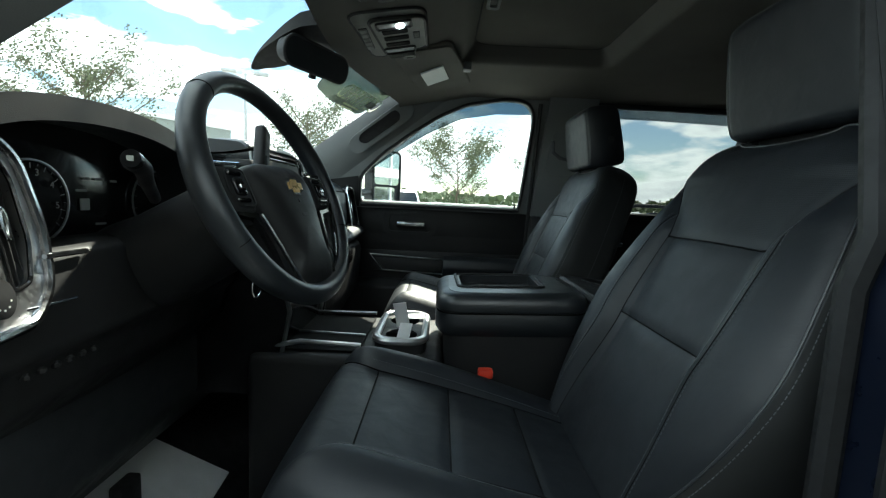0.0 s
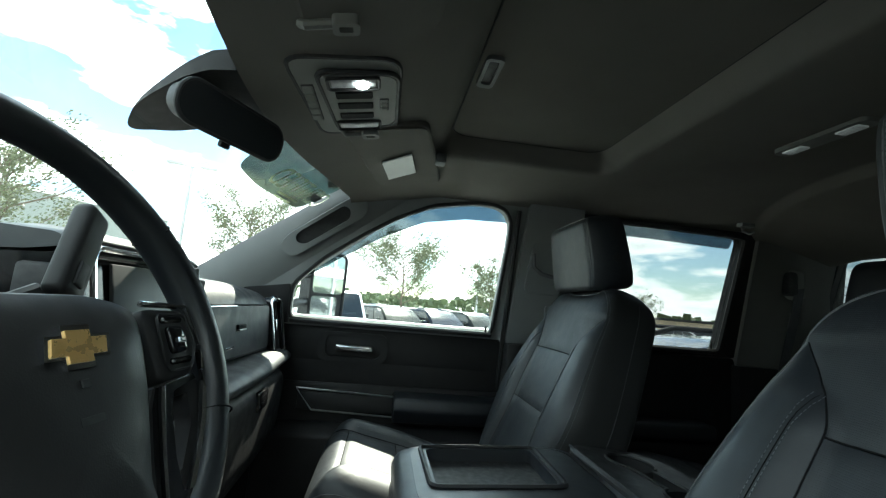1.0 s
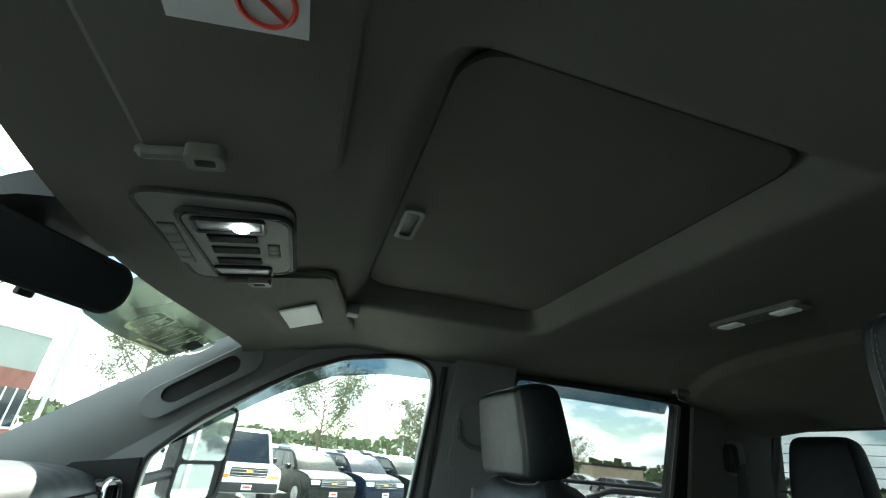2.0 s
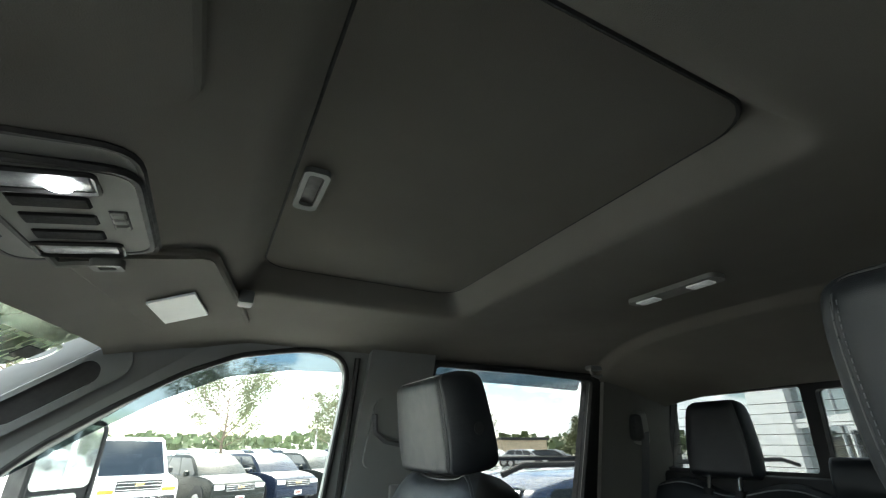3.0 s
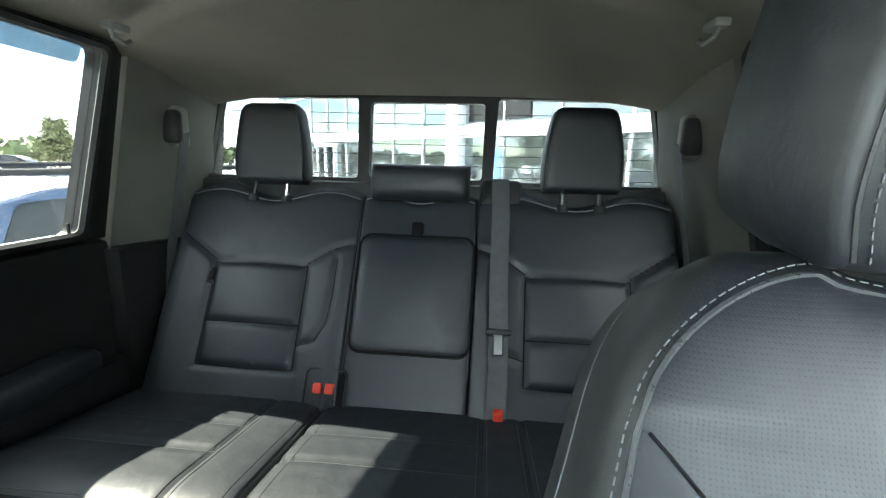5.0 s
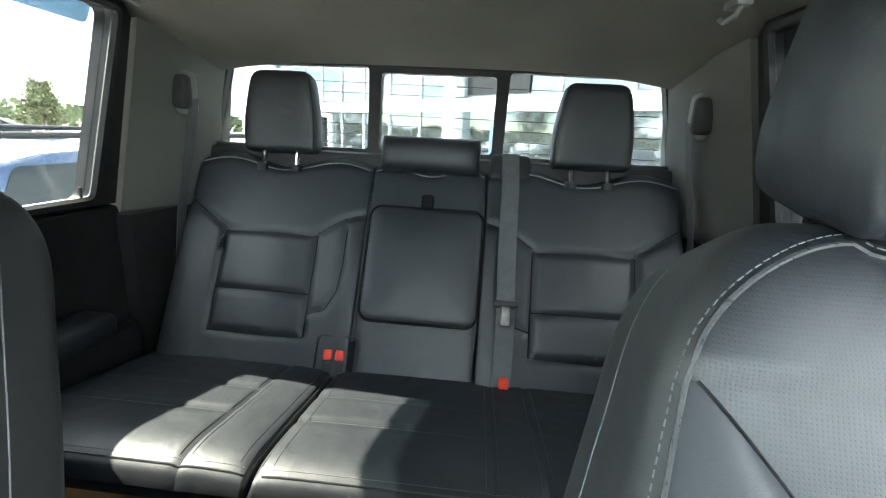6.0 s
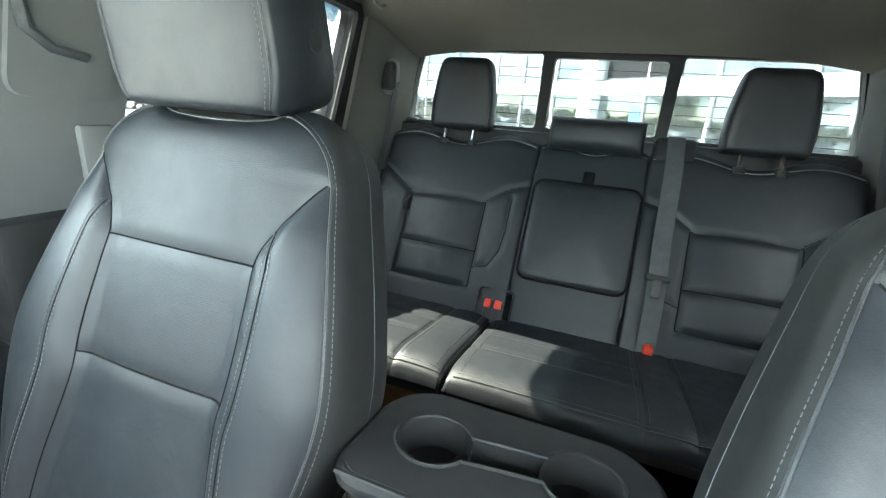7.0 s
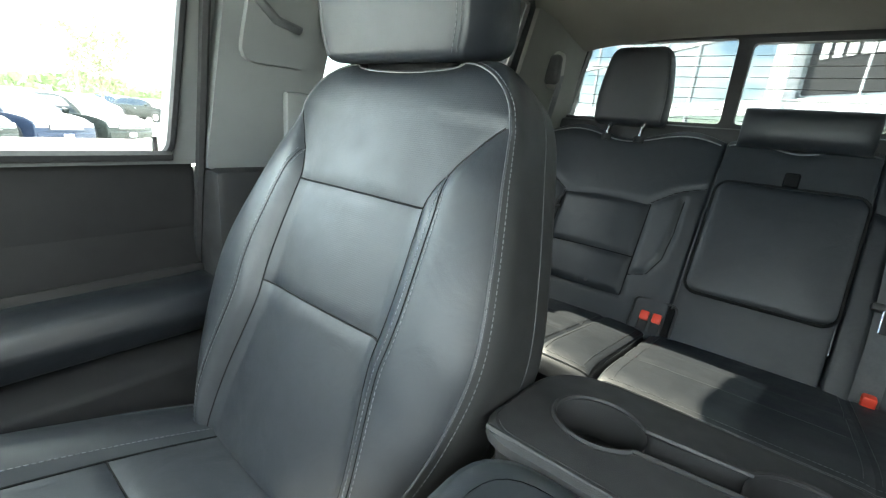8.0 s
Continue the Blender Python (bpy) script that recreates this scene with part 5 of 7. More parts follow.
def puffed(outline, d, top, mat, parent, name, label="", low=-0.02, m=W, soft=0.016, r=0.018):
    """A domed pad over an outline in the wheel's plane."""
    ring = [Vector(p) for p in smooth_poly(outline, r, 5)]
    c = sum(ring, Vector((0, 0))) / len(ring)
    rings = []
    for sc, h in ((1.0, low), (1.0, d - soft), (0.985, d - soft * 0.4), (0.95, d), (0.75, d + (top - d) * 0.6), (0.45, d + (top - d) * 0.9), (0.15, top)):
        rings.append([m @ Vector((c.x + (p.x - c.x) * sc, c.y + (p.y - c.y) * sc, h)) for p in ring])
    return part(name, loft(rings), mat, parent, label, angle=50)


flat_plate = lambda ring, holes, h0, h1: plate(ring, holes, lambda u, v: W @ Vector((u, v, h1)), lambda u, v: W @ Vector((u, v, h0)))
half = [(0.050, 0.050), (0.088, 0.040), (0.094, 0.018), (0.086, -0.030), (0.070, -0.085), (0.060, -0.118), (0.066, -0.150), (0.045, -0.164)]
puffed([(-u, v) for u, v in half][::-1] + half, 0.006, 0.024, PLASTIC, wheel, "hub_cover", "black airbag cover", low=-0.05)
cross = [(-0.026, -0.008), (-0.0115, -0.008), (-0.0115, -0.015), (0.0115, -0.015), (0.0115, -0.008), (0.026, -0.008), (0.029, 0.008), (0.0125, 0.008), (0.0125, 0.015),
         (-0.0105, 0.015), (-0.0105, 0.008), (-0.023, 0.008)]
part("emblem", flat_plate([(u * 0.84, v * 0.74 + 0.002) for u, v in cross], [], 0.018, 0.0262), GOLD, wheel, "gold bar emblem")
part("emblem_edge", flat_plate([(u, v + 0.002) for u, v in cross], [], 0.016, 0.0250), CHROME, wheel, "chrome emblem edge")
part("airbag_mark", rbox(-0.003, 0.004, -0.026, -0.020, 0.020, 0.0245, 0.0005, 1, W), SEAL, wheel)
part("airbag_mark", rbox(-0.010, 0.010, -0.050, -0.044, 0.018, 0.0242, 0.0005, 1, W), SEAL, wheel)
for s in S:
    turned = lambda pts: [(s * u, v) for u, v in pts][::s]
    pod = puffed(turned([(0.098, 0.036), (0.160, 0.034), (0.168, -0.005), (0.150, -0.032), (0.100, -0.034)]), 0.004, 0.008, PLASTIC, wheel, "switch_pod", "black switch pod", low=-0.03, soft=0.006, r=0.010)
    part("pod_edge", tube([W @ Vector((s * u, v, 0.004)) for u, v in [(0.100, 0.040), (0.164, 0.037), (0.173, -0.008), (0.165, -0.030)]], 0.0028, 6), CHROME, pod, "satin chrome pod edge")
    part("key_frame", tube([W @ Vector((u, v, 0.0095)) for u, v in smooth_poly(turned([(0.108, 0.028), (0.150, 0.027), (0.156, -0.004), (0.142, -0.026), (0.106, -0.026)]), 0.008, 3)], 0.0013, 5, closed=True), SEAL, pod)
    puffed(turned([(0.118, 0.016), (0.142, 0.015), (0.142, -0.010), (0.118, -0.011)]), 0.011, 0.013, GLOSS, pod, "key_pad", low=0.0, soft=0.003, r=0.006)
    part("thumb_roller", rbox(s * 0.130 - 0.006, s * 0.130 + 0.006, -0.002, 0.004, 0.012, 0.0155, 0.001, 1, W), CHROME, pod, "bright thumb roller")
    for v0 in (0.019, -0.0205):
        part("key", rbox(s * 0.130 - 0.016, s * 0.130 + 0.014, v0, v0 + 0.006, 0.006, 0.0115, 0.002, 1, W), GLOSS, pod)
    # open lower spoke: satin frame with a dark web and a bright inner edge
    web = turned([(0.100, -0.036), (0.152, -0.034), (0.168, -0.040), (0.152, -0.085), (0.122, -0.124), (0.086, -0.156), (0.068, -0.158), (0.062, -0.118), (0.074, -0.084), (0.090, -0.050)])
    slot = turned([(0.106, -0.048), (0.146, -0.048), (0.140, -0.076), (0.112, -0.110), (0.092, -0.116), (0.092, -0.090)])
    spoke = part("lower_spoke", flat_plate(web, [slot], -0.020, -0.004), PLASTIC, wheel, "open lower spoke")
    part("spoke_trim", tube([W @ Vector((s * u, v, 0.002)) for u, v in [(0.172, -0.012), (0.168, -0.040), (0.150, -0.076), (0.126, -0.108), (0.100, -0.136), (0.070, -0.160)]], 0.0035, 6), CHROME, spoke, "thin chrome outer line")
    part("spoke_blade", flat_plate(turned([(0.104, -0.036), (0.148, -0.032), (0.150, -0.037), (0.114, -0.043), (0.104, -0.060), (0.095, -0.098), (0.094, -0.125), (0.108, -0.128), (0.086, -0.150), (0.060, -0.162),
                                           (0.062, -0.146), (0.074, -0.124), (0.082, -0.090), (0.094, -0.052)]), [], -0.006, 0.005), GLOSS, spoke, "gloss black inner spoke blade")
    part("spoke_edge", tube([W @ Vector((s * u, v, 0.006)) for u, v in [(0.098, -0.037), (0.091, -0.054), (0.079, -0.092), (0.070, -0.124), (0.056, -0.160)]], 0.0026, 6), CHROME, spoke, "bright inner edge")
    part("paddle", rbox(s * 0.118 - 0.004, s * 0.118 + 0.004, -0.105, -0.050, -0.035, -0.022, 0.003, 2, W), ALUMINIUM, spoke)
column = thing("steering_column", "black plastic steering column with stalks and shift lever", "steering column")
part("shroud", tube([W @ Vector((0, 0, -0.03)), W @ Vector((0, -0.01, -0.10)), W @ Vector((0, -0.02, -0.24)), W @ Vector((0, -0.02, -0.34))], lambda t: 0.062 + 0.018 * t, 20, flat=1.1), PLASTIC, column)
part("turn_stalk", tube([(-0.61, -0.50, 1.455), (-0.582, -0.56, 1.480), (-0.557, -0.603, 1.494), (-0.549, -0.632, 1.501)], lambda t: 0.008 + 0.004 * t, 12), PLASTIC, column, "black turn signal stalk")
part("stalk_face", tube([(-0.5475, -0.631, 1.5015), (-0.5455, -0.640, 1.5035)], 0.0108, 16), GLOSS, column)
part("stalk_mark", rbox(-0.550, -0.542, -0.6412, -0.6398, 1.5005, 1.5065, 0.0003, 1), WHITEMARK, column)
part("shift_stem", tube([(-0.60, -0.40, 1.475), (-0.570, -0.34, 1.490), (-0.552, -0.305, 1.510)], 0.009, 10), PLASTIC, column)
sl = Matrix.Translation((-0.545, -0.278, 1.550)) @ Matrix.Rotation(radians(-27), 4, "X") @ Matrix.Rotation(radians(-8), 4, "Y")
part("shift_lever", rbox(-0.010, 0.012, -0.019, 0.019, -0.052, 0.052, 0.008, 3, sl), PLASTIC, column, "flat column shift lever")
part("shift_button", rbox(0.010, 0.0145, -0.008, 0.006, -0.040, -0.014, 0.002, 2, sl), SEAL, column)
part("key_ring", tube([(-0.52, -0.36 + 0.02 * math.cos(a), 1.30 + 0.02 * math.sin(a)) for a in [2 * math.pi * k / 20 for k in range(20)]], 0.0012, 5, closed=True), CHROME, column, "thin metal ring")

# ---------------------------------------------------------------- centre consoles
lower = thing("front_console", "black floor console with silver-edged cup holders", "console")
part("tunnel_body", rbox(-0.62, -0.17, -0.185, 0.185, FLOOR, 1.103, 0.02, 3), PLASTIC, lower)
part("tray_floor", rbox(-0.62, -0.37, -0.150, 0.150, 1.104, 1.110, 0.002), SEAMLINE, lower)
part("tray_rail", tube([(-0.60, 0.155, 1.118), (-0.37, 0.155, 1.120)], 0.006, 6), ALUMINIUM, lower, "silver tray edge")
part("tray_rail", tube([(-0.60, -0.02, 1.114), (-0.37, -0.045, 1.116)], 0.003, 6), ALUMINIUM, lower, "silver tray edge")
part("side_trim", tube([(-0.58, -0.155, 1.113), (-0.50, -0.172, 1.136), (-0.36, -0.175, 1.132)], 0.006, 8), SATIN, lower, "brushed side trim")
bez = round_rect(-0.338, -0.212, -0.145, 0.122, 0.04, 7)
cups = [[(-0.275 + 0.040 * math.cos(a), y + 0.043 * math.sin(a)) for a in [2 * math.pi * k / 24 for k in range(24)]] for y in (-0.078, 0.048)]
part("cup_tray", plate(bez, cups, lambda u, v: (u, v, 1.132), lambda u, v: (u, v, 1.098)), PLASTIC, lower)
part("cup_bezel", tube([(u, v, 1.134) for u, v in round_rect(-0.335, -0.215, -0.141, 0.118, 0.04, 7)], 0.0085, 8, closed=True, flat=1.3), SATIN, lower, "satin silver cup holder ring")
for y in (-0.078, 0.048):
    part("cup_well", loft([[(-0.275 + r * math.cos(a), y + r * 1.09 * math.sin(a), z) for a in [2 * math.pi * k / 24 for k in range(24)]] for r, z in ((0.040, 1.132), (0.038, 1.088), (0.036, 1.048))], cap=False), SEAMLINE, lower)
tagx = thing("paper_tag", "folded white paper tags standing in the cup holder", "paper tag")
part("sheet", rbox(-0.017, 0.017, -0.001, 0.001, 0.0, 0.085, 0.0, 1, Matrix.Translation((-0.272, -0.015, 1.120)) @ Matrix.Rotation(radians(-10), 4, "Y") @ Matrix.Rotation(radians(14), 4, "X")), PAPER, tagx)
part("folded_sheet", rbox(-0.016, 0.016, -0.001, 0.001, 0.0, 0.10, 0.0, 1, Matrix.Translation((-0.276, -0.112, 1.098)) @ Matrix.Rotation(radians(-6), 4, "Z") @ Matrix.Rotation(radians(-62), 4, "X")), PAPER, tagx)
slip = thing("paper_slip", "small white paper slip lying beside the cup holder", "paper slip")
part("sheet", rbox(-0.026, 0.026, -0.018, 0.018, 0, 0.0012, 0.0, 1, Matrix.Translation((-0.248, 0.058, 1.142)) @ Matrix.Rotation(radians(12), 4, "Z") @ Matrix.Rotation(radians(6), 4, "X")), PAPER, slip)

box_ = thing("centre_armrest_console", "black centre console box with padded lid and rear cup holders", "console")
CY = -0.008
part("body", loft([[(x, y, z) for x, y in round_rect(x0, x1, CY - w, CY + w, 0.055, 6)] for z, x0, x1, w in ((FLOOR, -0.145, 0.315, 0.135), (0.95, -0.155, 0.327, 0.140), (1.12, -0.170, 0.341, 0.146), (1.190, -0.176, 0.345, 0.149), (1.208, -0.172, 0.343, 0.147))]), PLASTIC, box_)
lid_ring = smooth_poly([(-0.192, CY - 0.158), (0.175, CY - 0.158), (0.175, CY + 0.158), (-0.192, CY + 0.158)], 0.062, 7)
tray = smooth_poly([(-0.128, -0.060), (0.070, -0.060), (0.075, 0.105), (-0.130, 0.105)], 0.015, 4)
LZ = lambda x: 1.258 + 0.03 * (x + 0.13)
def lid_ring_at(inset, drop):
    return [(max(-0.192 + inset, min(0.175 - inset, -0.0085 + (u + 0.0085) * (0.1835 - inset) / 0.1835)), CY + (v - CY) * (0.158 - inset) / 0.158, LZ(u) - drop) for u, v in lid_ring]


part("lid_side", loft([lid_ring_at(i, d) for i, d in ((0.030, 0.105), (0.010, 0.100), (0.001, 0.085), (0.0, 0.066), (0.004, 0.048), (0.005, 0.044), (0.001, 0.040), (0.0, 0.026), (0.006, 0.011), (0.016, 0.004), (0.032, 0.0))], cap=False), VINYL, box_, "padded leather lid")
part("lid_top", plate([(u, v) for u, v, _ in lid_ring_at(0.032, 0)], [tray], lambda u, v: (u, v, LZ(u)), lambda u, v: (u, v, LZ(u) - 0.03)), VINYL, box_)
part("lid_seam", tube([(u, v, z) for u, v, z in lid_ring_at(0.0035, 0.0445)], 0.0022, 5, closed=True), SEAMLINE, box_)
part("tray_floor", plate([(u, v) for u, v in tray], [], lambda u, v: (u, v, LZ(u) - 0.022), lambda u, v: (u, v, LZ(u) - 0.030)), SEAL, box_, "black rubber tray mat")
part("tray_rim", tube([(u, v, LZ(u) + 0.001) for u, v in smooth_poly([(-0.137, -0.070), (0.080, -0.070), (0.086, 0.115), (-0.140, 0.115)], 0.018, 4)], 0.0045, 6, closed=True), PLASTIC, box_)
rear_ring = smooth_poly([(0.182, CY - 0.160), (0.320, CY - 0.162), (0.361, CY - 0.125), (0.361, CY + 0.125), (0.320, CY + 0.162), (0.182, CY + 0.160)], 0.03, 5)
RZ = lambda x: 1.264 - 0.09 * (x - 0.2)
cupc = ((0.270, 0.077), (0.282, -0.090))
dog = [(0.270 + 0.045 * math.cos(t), 0.077 + 0.045 * math.sin(t)) for t in [radians(-60.7 + 301.4 * k / 40) for k in range(41)]]
dog += [(0.282 + 0.045 * math.cos(t), -0.090 + 0.045 * math.sin(t)) for t in [radians(119.3 + 301.4 * k / 40) for k in range(41)]]
part("cup_panel", plate(rear_ring, [dog], lambda u, v: (u, v, RZ(u)), lambda u, v: (u, v, RZ(u) - 0.06)), PLASTIC, box_, "hard plastic rear cup holder panel")
part("panel_edge", tube([(u, v, RZ(u) - 0.012) for u, v in rear_ring], 0.012, 8, closed=True), PLASTIC, box_)
part("cup_rim", tube([(u, v, RZ(u) + 0.001) for u, v in dog], 0.003, 6, closed=True), PLASTIC, box_, "dark rim round both cups")
for x, y in cupc:
    part("cup_well", loft([[(x + r * math.cos(a), y + r * math.sin(a), RZ(x) + dz) for a in [2 * math.pi * k / 28 for k in range(28)]] for r, dz in ((0.0452, -0.002), (0.044, -0.05), (0.040, -0.078), (0.002, -0.080))], cap=False), PLASTIC, box_, "round cup well")
part("channel", rbox(0.254, 0.299, -0.06, 0.055, RZ(0.27) - 0.042, RZ(0.27) - 0.034, 0.003), PLASTIC, box_, "shallow channel between the cups")
part("panel_seam", tube([(0.179, y, LZ(0.17) - 0.004) for y in (CY - 0.16, 0, CY + 0.16)], 0.003, 5), SEAL, box_)
buckle = thing("belt_buckle", "black belt buckle with red release button", "belt buckle", "belt buckles")
part("stalk", rbox(-0.092, -0.054, -0.206, -0.182, 0.92, 1.086, 0.008, 3), SEAL, buckle)
part("button", rbox(-0.090, -0.056, -0.210, -0.184, 1.078, 1.098, 0.005, 2), RED, buckle, "red release button")

# ---------------------------------------------------------------- roof fittings
over = thing("overhead_console", "grey overhead console with map lamps and switches", "overhead console")
om = Matrix.Translation((-0.328, 0.010, 1.880)) @ Matrix.Rotation(radians(-10), 4, "Y")
oring = smooth_poly([(-0.090, -0.150), (-0.070, 0.145), (0.083, 0.125), (0.083, -0.135)], 0.035, 5)
part("frame", plate(oring, [], lambda u, v: om @ Vector((u, v, 0)), lambda u, v: om @ Vector((u, v, 0.05))), OVERHEAD, over)
part("frame_gap", tube([om @ Vector((u * 1.01, v * 1.01, 0.003)) for u, v in oring], 0.0045, 6, closed=True), SEAL, over)
part("inner_panel", plate([(u * 0.72 + 0.018, v * 0.74) for u, v in oring], [], lambda u, v: om @ Vector((u, v, -0.006)), lambda u, v: om @ Vector((u, v, 0.01))), OVERHEAD, over)
part("inner_gap", tube([om @ Vector((u * 0.76 + 0.018, v * 0.78, -0.003)) for u, v in oring], 0.0045, 6, closed=True), SEAL, over)
for y, mat in ((-0.082, LAMPGLOW), (0.086, LAMPLENS)):
    part("map_lamp", rbox(-0.030, 0.045, y - 0.015, y + 0.015, -0.009, 0.0, 0.004, 2, om), LAMPGREY, over, "clear map lamp lens")
    part("lamp_frame", tube([om @ Vector((u, v, -0.008)) for u, v in round_rect(-0.034, 0.049, y - 0.019, y + 0.019, 0.006)], 0.0028, 5, closed=True), SEAL, over)
    if mat is LAMPGLOW:
        part("lit_bulb", tube([om @ Vector((0.022, y, -0.009)), om @ Vector((0.022, y, -0.013))], 0.010, 14), LAMPGLOW, over, "small lit white lamp")
for y in (-0.040, 0.0, 0.042):
    part("switch_slot", rbox(-0.026, 0.038, y - 0.013, y + 0.013, -0.0085, 0.0, 0.003, 1, om), SEAMLINE, over, "dark switch recess")
for k in range(3):
    part("button", rbox(0.050, 0.064, -0.022 + 0.015 * k, -0.010 + 0.015 * k, -0.010, 0.0, 0.002, 1, om), OVERHEAD, over)
part("button_gap", rbox(0.048, 0.066, -0.025, 0.024, -0.0075, 0.0, 0.002, 1, om), SEAL, over)
for k in range(5):
    part("button", rbox(-0.078, -0.060, -0.065 + 0.027 * k, -0.041 + 0.027 * k, -0.004, 0.006, 0.002, 1, om), OVERHEAD, over)
part("button_gap", rbox(-0.080, -0.058, -0.069, 0.072, -0.0015, 0.006, 0.002, 1, om), SEAL, over)


def sun_visor(s, y0, y1, label, cover):
    v = thing("sun_visor", label, "sun visor", "sun visors")
    slant = 0.15 if s > 0 else 0.0
    m = Matrix.Translation((-0.232 if s > 0 else -0.285, 0, 1.900 if s > 0 else 1.888)) @ Matrix.Rotation(radians(-10), 4, "Y") @ Matrix(((1, slant * s, 0, -slant * 0.37), (0, 1, 0, 0), (0, 0, 1, 0), (0, 0, 0, 1)))
    ring = smooth_poly([(-0.085, s * y0), (0.085, s * y0), (0.10 if s > 0 else 0.085, s * y1), (-0.085, s * (y1 - 0.015))], 0.03, 5)
    part("panel", plate(ring, [], lambda u, w: m @ Vector((u, w, -0.004 - 0.010 * (1 - (u / 0.1) ** 2))), lambda u, w: m @ Vector((u, w, 0.010))), LINER, v)
    part("panel_edge", tube([m @ Vector((u, w, 0.002)) for u, w in ring], 0.0075, 8, closed=True), LINER, v)
    if cover:
        part("mirror_cover", plate([(-0.042, s * 0.340), (0.040, s * 0.285), (0.038, s * 0.436), (-0.046, s * 0.495)], [], lambda u, w: m @ Vector((u, w, -0.0062 - 0.010 * (1 - (u / 0.1) ** 2))), lambda u, w: m @ Vector((u, w, -0.002 - 0.010 * (1 - (u / 0.1) ** 2)))), MIRRORFACE, v, "pale vanity mirror cover")
    yk = s * (y0 + (0.012 if s > 0 else 0.030))
    part("pivot_clip", plate(round_rect(-0.052, -0.018, yk - 0.013, yk + 0.013, 0.007), [round_rect(-0.044, -0.026, yk - 0.006, yk + 0.006, 0.003)], lambda u, w: m @ Vector((u, w, -0.021)), lambda u, w: m @ Vector((u, w, -0.004))), OVERHEAD, v, "grey plastic clip")
    part("clip_rod", tube([m @ Vector((-0.050, yk, -0.012)), m @ Vector((-0.085, yk, -0.014)), m @ Vector((-0.092, yk - s * 0.012, -0.004))], 0.0065, 8), OVERHEAD, v)
    return v, m


sun_visor(1, 0.125, 0.590, "grey cloth sun visor with pale mirror cover, folded up", True)
dv, dm = sun_visor(-1, 0.205, 0.610, "grey cloth sun visor with a warning label, folded up", False)
lab = part("warning_label", plate([(-0.030, -0.395), (0.055, -0.395), (0.055, -0.505), (-0.030, -0.505)], [], lambda u, w: dm @ Vector((u, w, -0.0165)), lambda u, w: dm @ Vector((u, w, -0.010))), PAPER, dv, "white airbag warning label")
part("warning_ring", tube([dm @ Vector((0.030 + 0.017 * math.cos(a), -0.418 + 0.017 * math.sin(a), -0.017)) for a in [2 * math.pi * k / 28 for k in range(28)]], 0.002, 5, closed=True), RED, lab, "red ring symbol")
part("warning_bar", tube([dm @ Vector((0.018, -0.430, -0.017)), dm @ Vector((0.042, -0.406, -0.017))], 0.0018, 5), RED, lab)
for k in range(5):
    part("text_bar", rbox(-0.024 + 0.008 * k, -0.021 + 0.008 * k, -0.50, -0.445, -0.0172, -0.0165, 0.0, 1, dm), SEAL, lab)
for s in (1,):
    clip = thing("visor_clip", "small grey plastic visor clip on the headliner", "clip")
    part("body", rbox(-0.135, -0.108, min(s * 0.352, s * 0.392), max(s * 0.352, s * 0.392), 1.905, 1.932, 0.005, 2), PILLAR, clip)
mirror = thing("rear_view_mirror", "black rear-view mirror on a wide camera housing", "mirror")
mm = Matrix.Translation((-0.515, -0.012, 1.803)) @ Matrix.Rotation(radians(-26), 4, "Z") @ Matrix.Rotation(radians(12), 4, "Y")
part("casing", plate(round_rect(-0.112, 0.112, -0.034, 0.034, 0.030, 6), [], lambda u, v: mm @ Vector((0.006, u, v)), lambda u, v: mm @ Vector((-0.028, u * 0.92, v * 0.8))), PLASTIC, mirror)
part("glass", plate(round_rect(-0.109, 0.109, -0.031, 0.031, 0.027, 6), [], lambda u, v: mm @ Vector((0.0085, u, v)), lambda u, v: mm @ Vector((0.004, u, v))), SCREEN, mirror, "dark auto-dimming mirror glass")
part("casing_rim", tube([mm @ Vector((0.005, u, v)) for u, v in round_rect(-0.111, 0.111, -0.033, 0.033, 0.030, 6)], 0.0040, 8, closed=True), PLASTIC, mirror)
part("button", rbox(-0.012, -0.002, -0.010, 0.010, -0.045, -0.034, 0.003, 2, mm), PLASTIC, mirror)
part("stem", tube([mm @ Vector((-0.02, 0, 0.01)), (-0.575, 0.0, 1.845), (-0.60, 0.0, 1.86)], 0.013, 10), PLASTIC, mirror)
hous = smooth_poly([(-0.43, 0.085), (-0.43, -0.085), (-0.56, -0.098), (-0.645, -0.060), (-0.69, 0.0), (-0.645, 0.060), (-0.56, 0.098)], 0.03, 5)
part("housing", plate(hous, [], lambda u, v: (u, v, 1.866 + 0.46 * min(0, u + 0.50)), lambda u, v: (u, v, 1.905 + 0.70 * min(0, u + 0.50))), PLASTIC, mirror, "black camera and sensor housing")
for k in range(4):
    part("housing_slot", rbox(-0.575, -0.545, 0.060 + 0.011 * k, 0.064 + 0.011 * k, 1.828, 1.850, 0.0, 1), SEAL, mirror)

# windscreen film sticker with mirrored lettering
film = part("sticker_film", plate(smooth_poly([(0.34, 0.012), (0.985, 0.008), (0.965, 0.215), (0.60, 0.205), (0.40, 0.18)], 0.05, 5), [],
                                  lambda u, v: Vector(ws_pts(u, v)) + Vector((0.007, 0, -0.007)), lambda u, v: Vector(ws_pts(u, v)) + Vector((0.005, 0, -0.005))), STICKER, windscreen, "greenish translucent dealer sticker")
p0, p1, p2 = Vector(ws_pts(0.76, 0.120)), Vector(ws_pts(0.62, 0.120)), Vector(ws_pts(0.76, 0.055))
tx, ty = (p1 - p0).normalized(), (p2 - p0).normalized()
tz = tx.cross(ty)
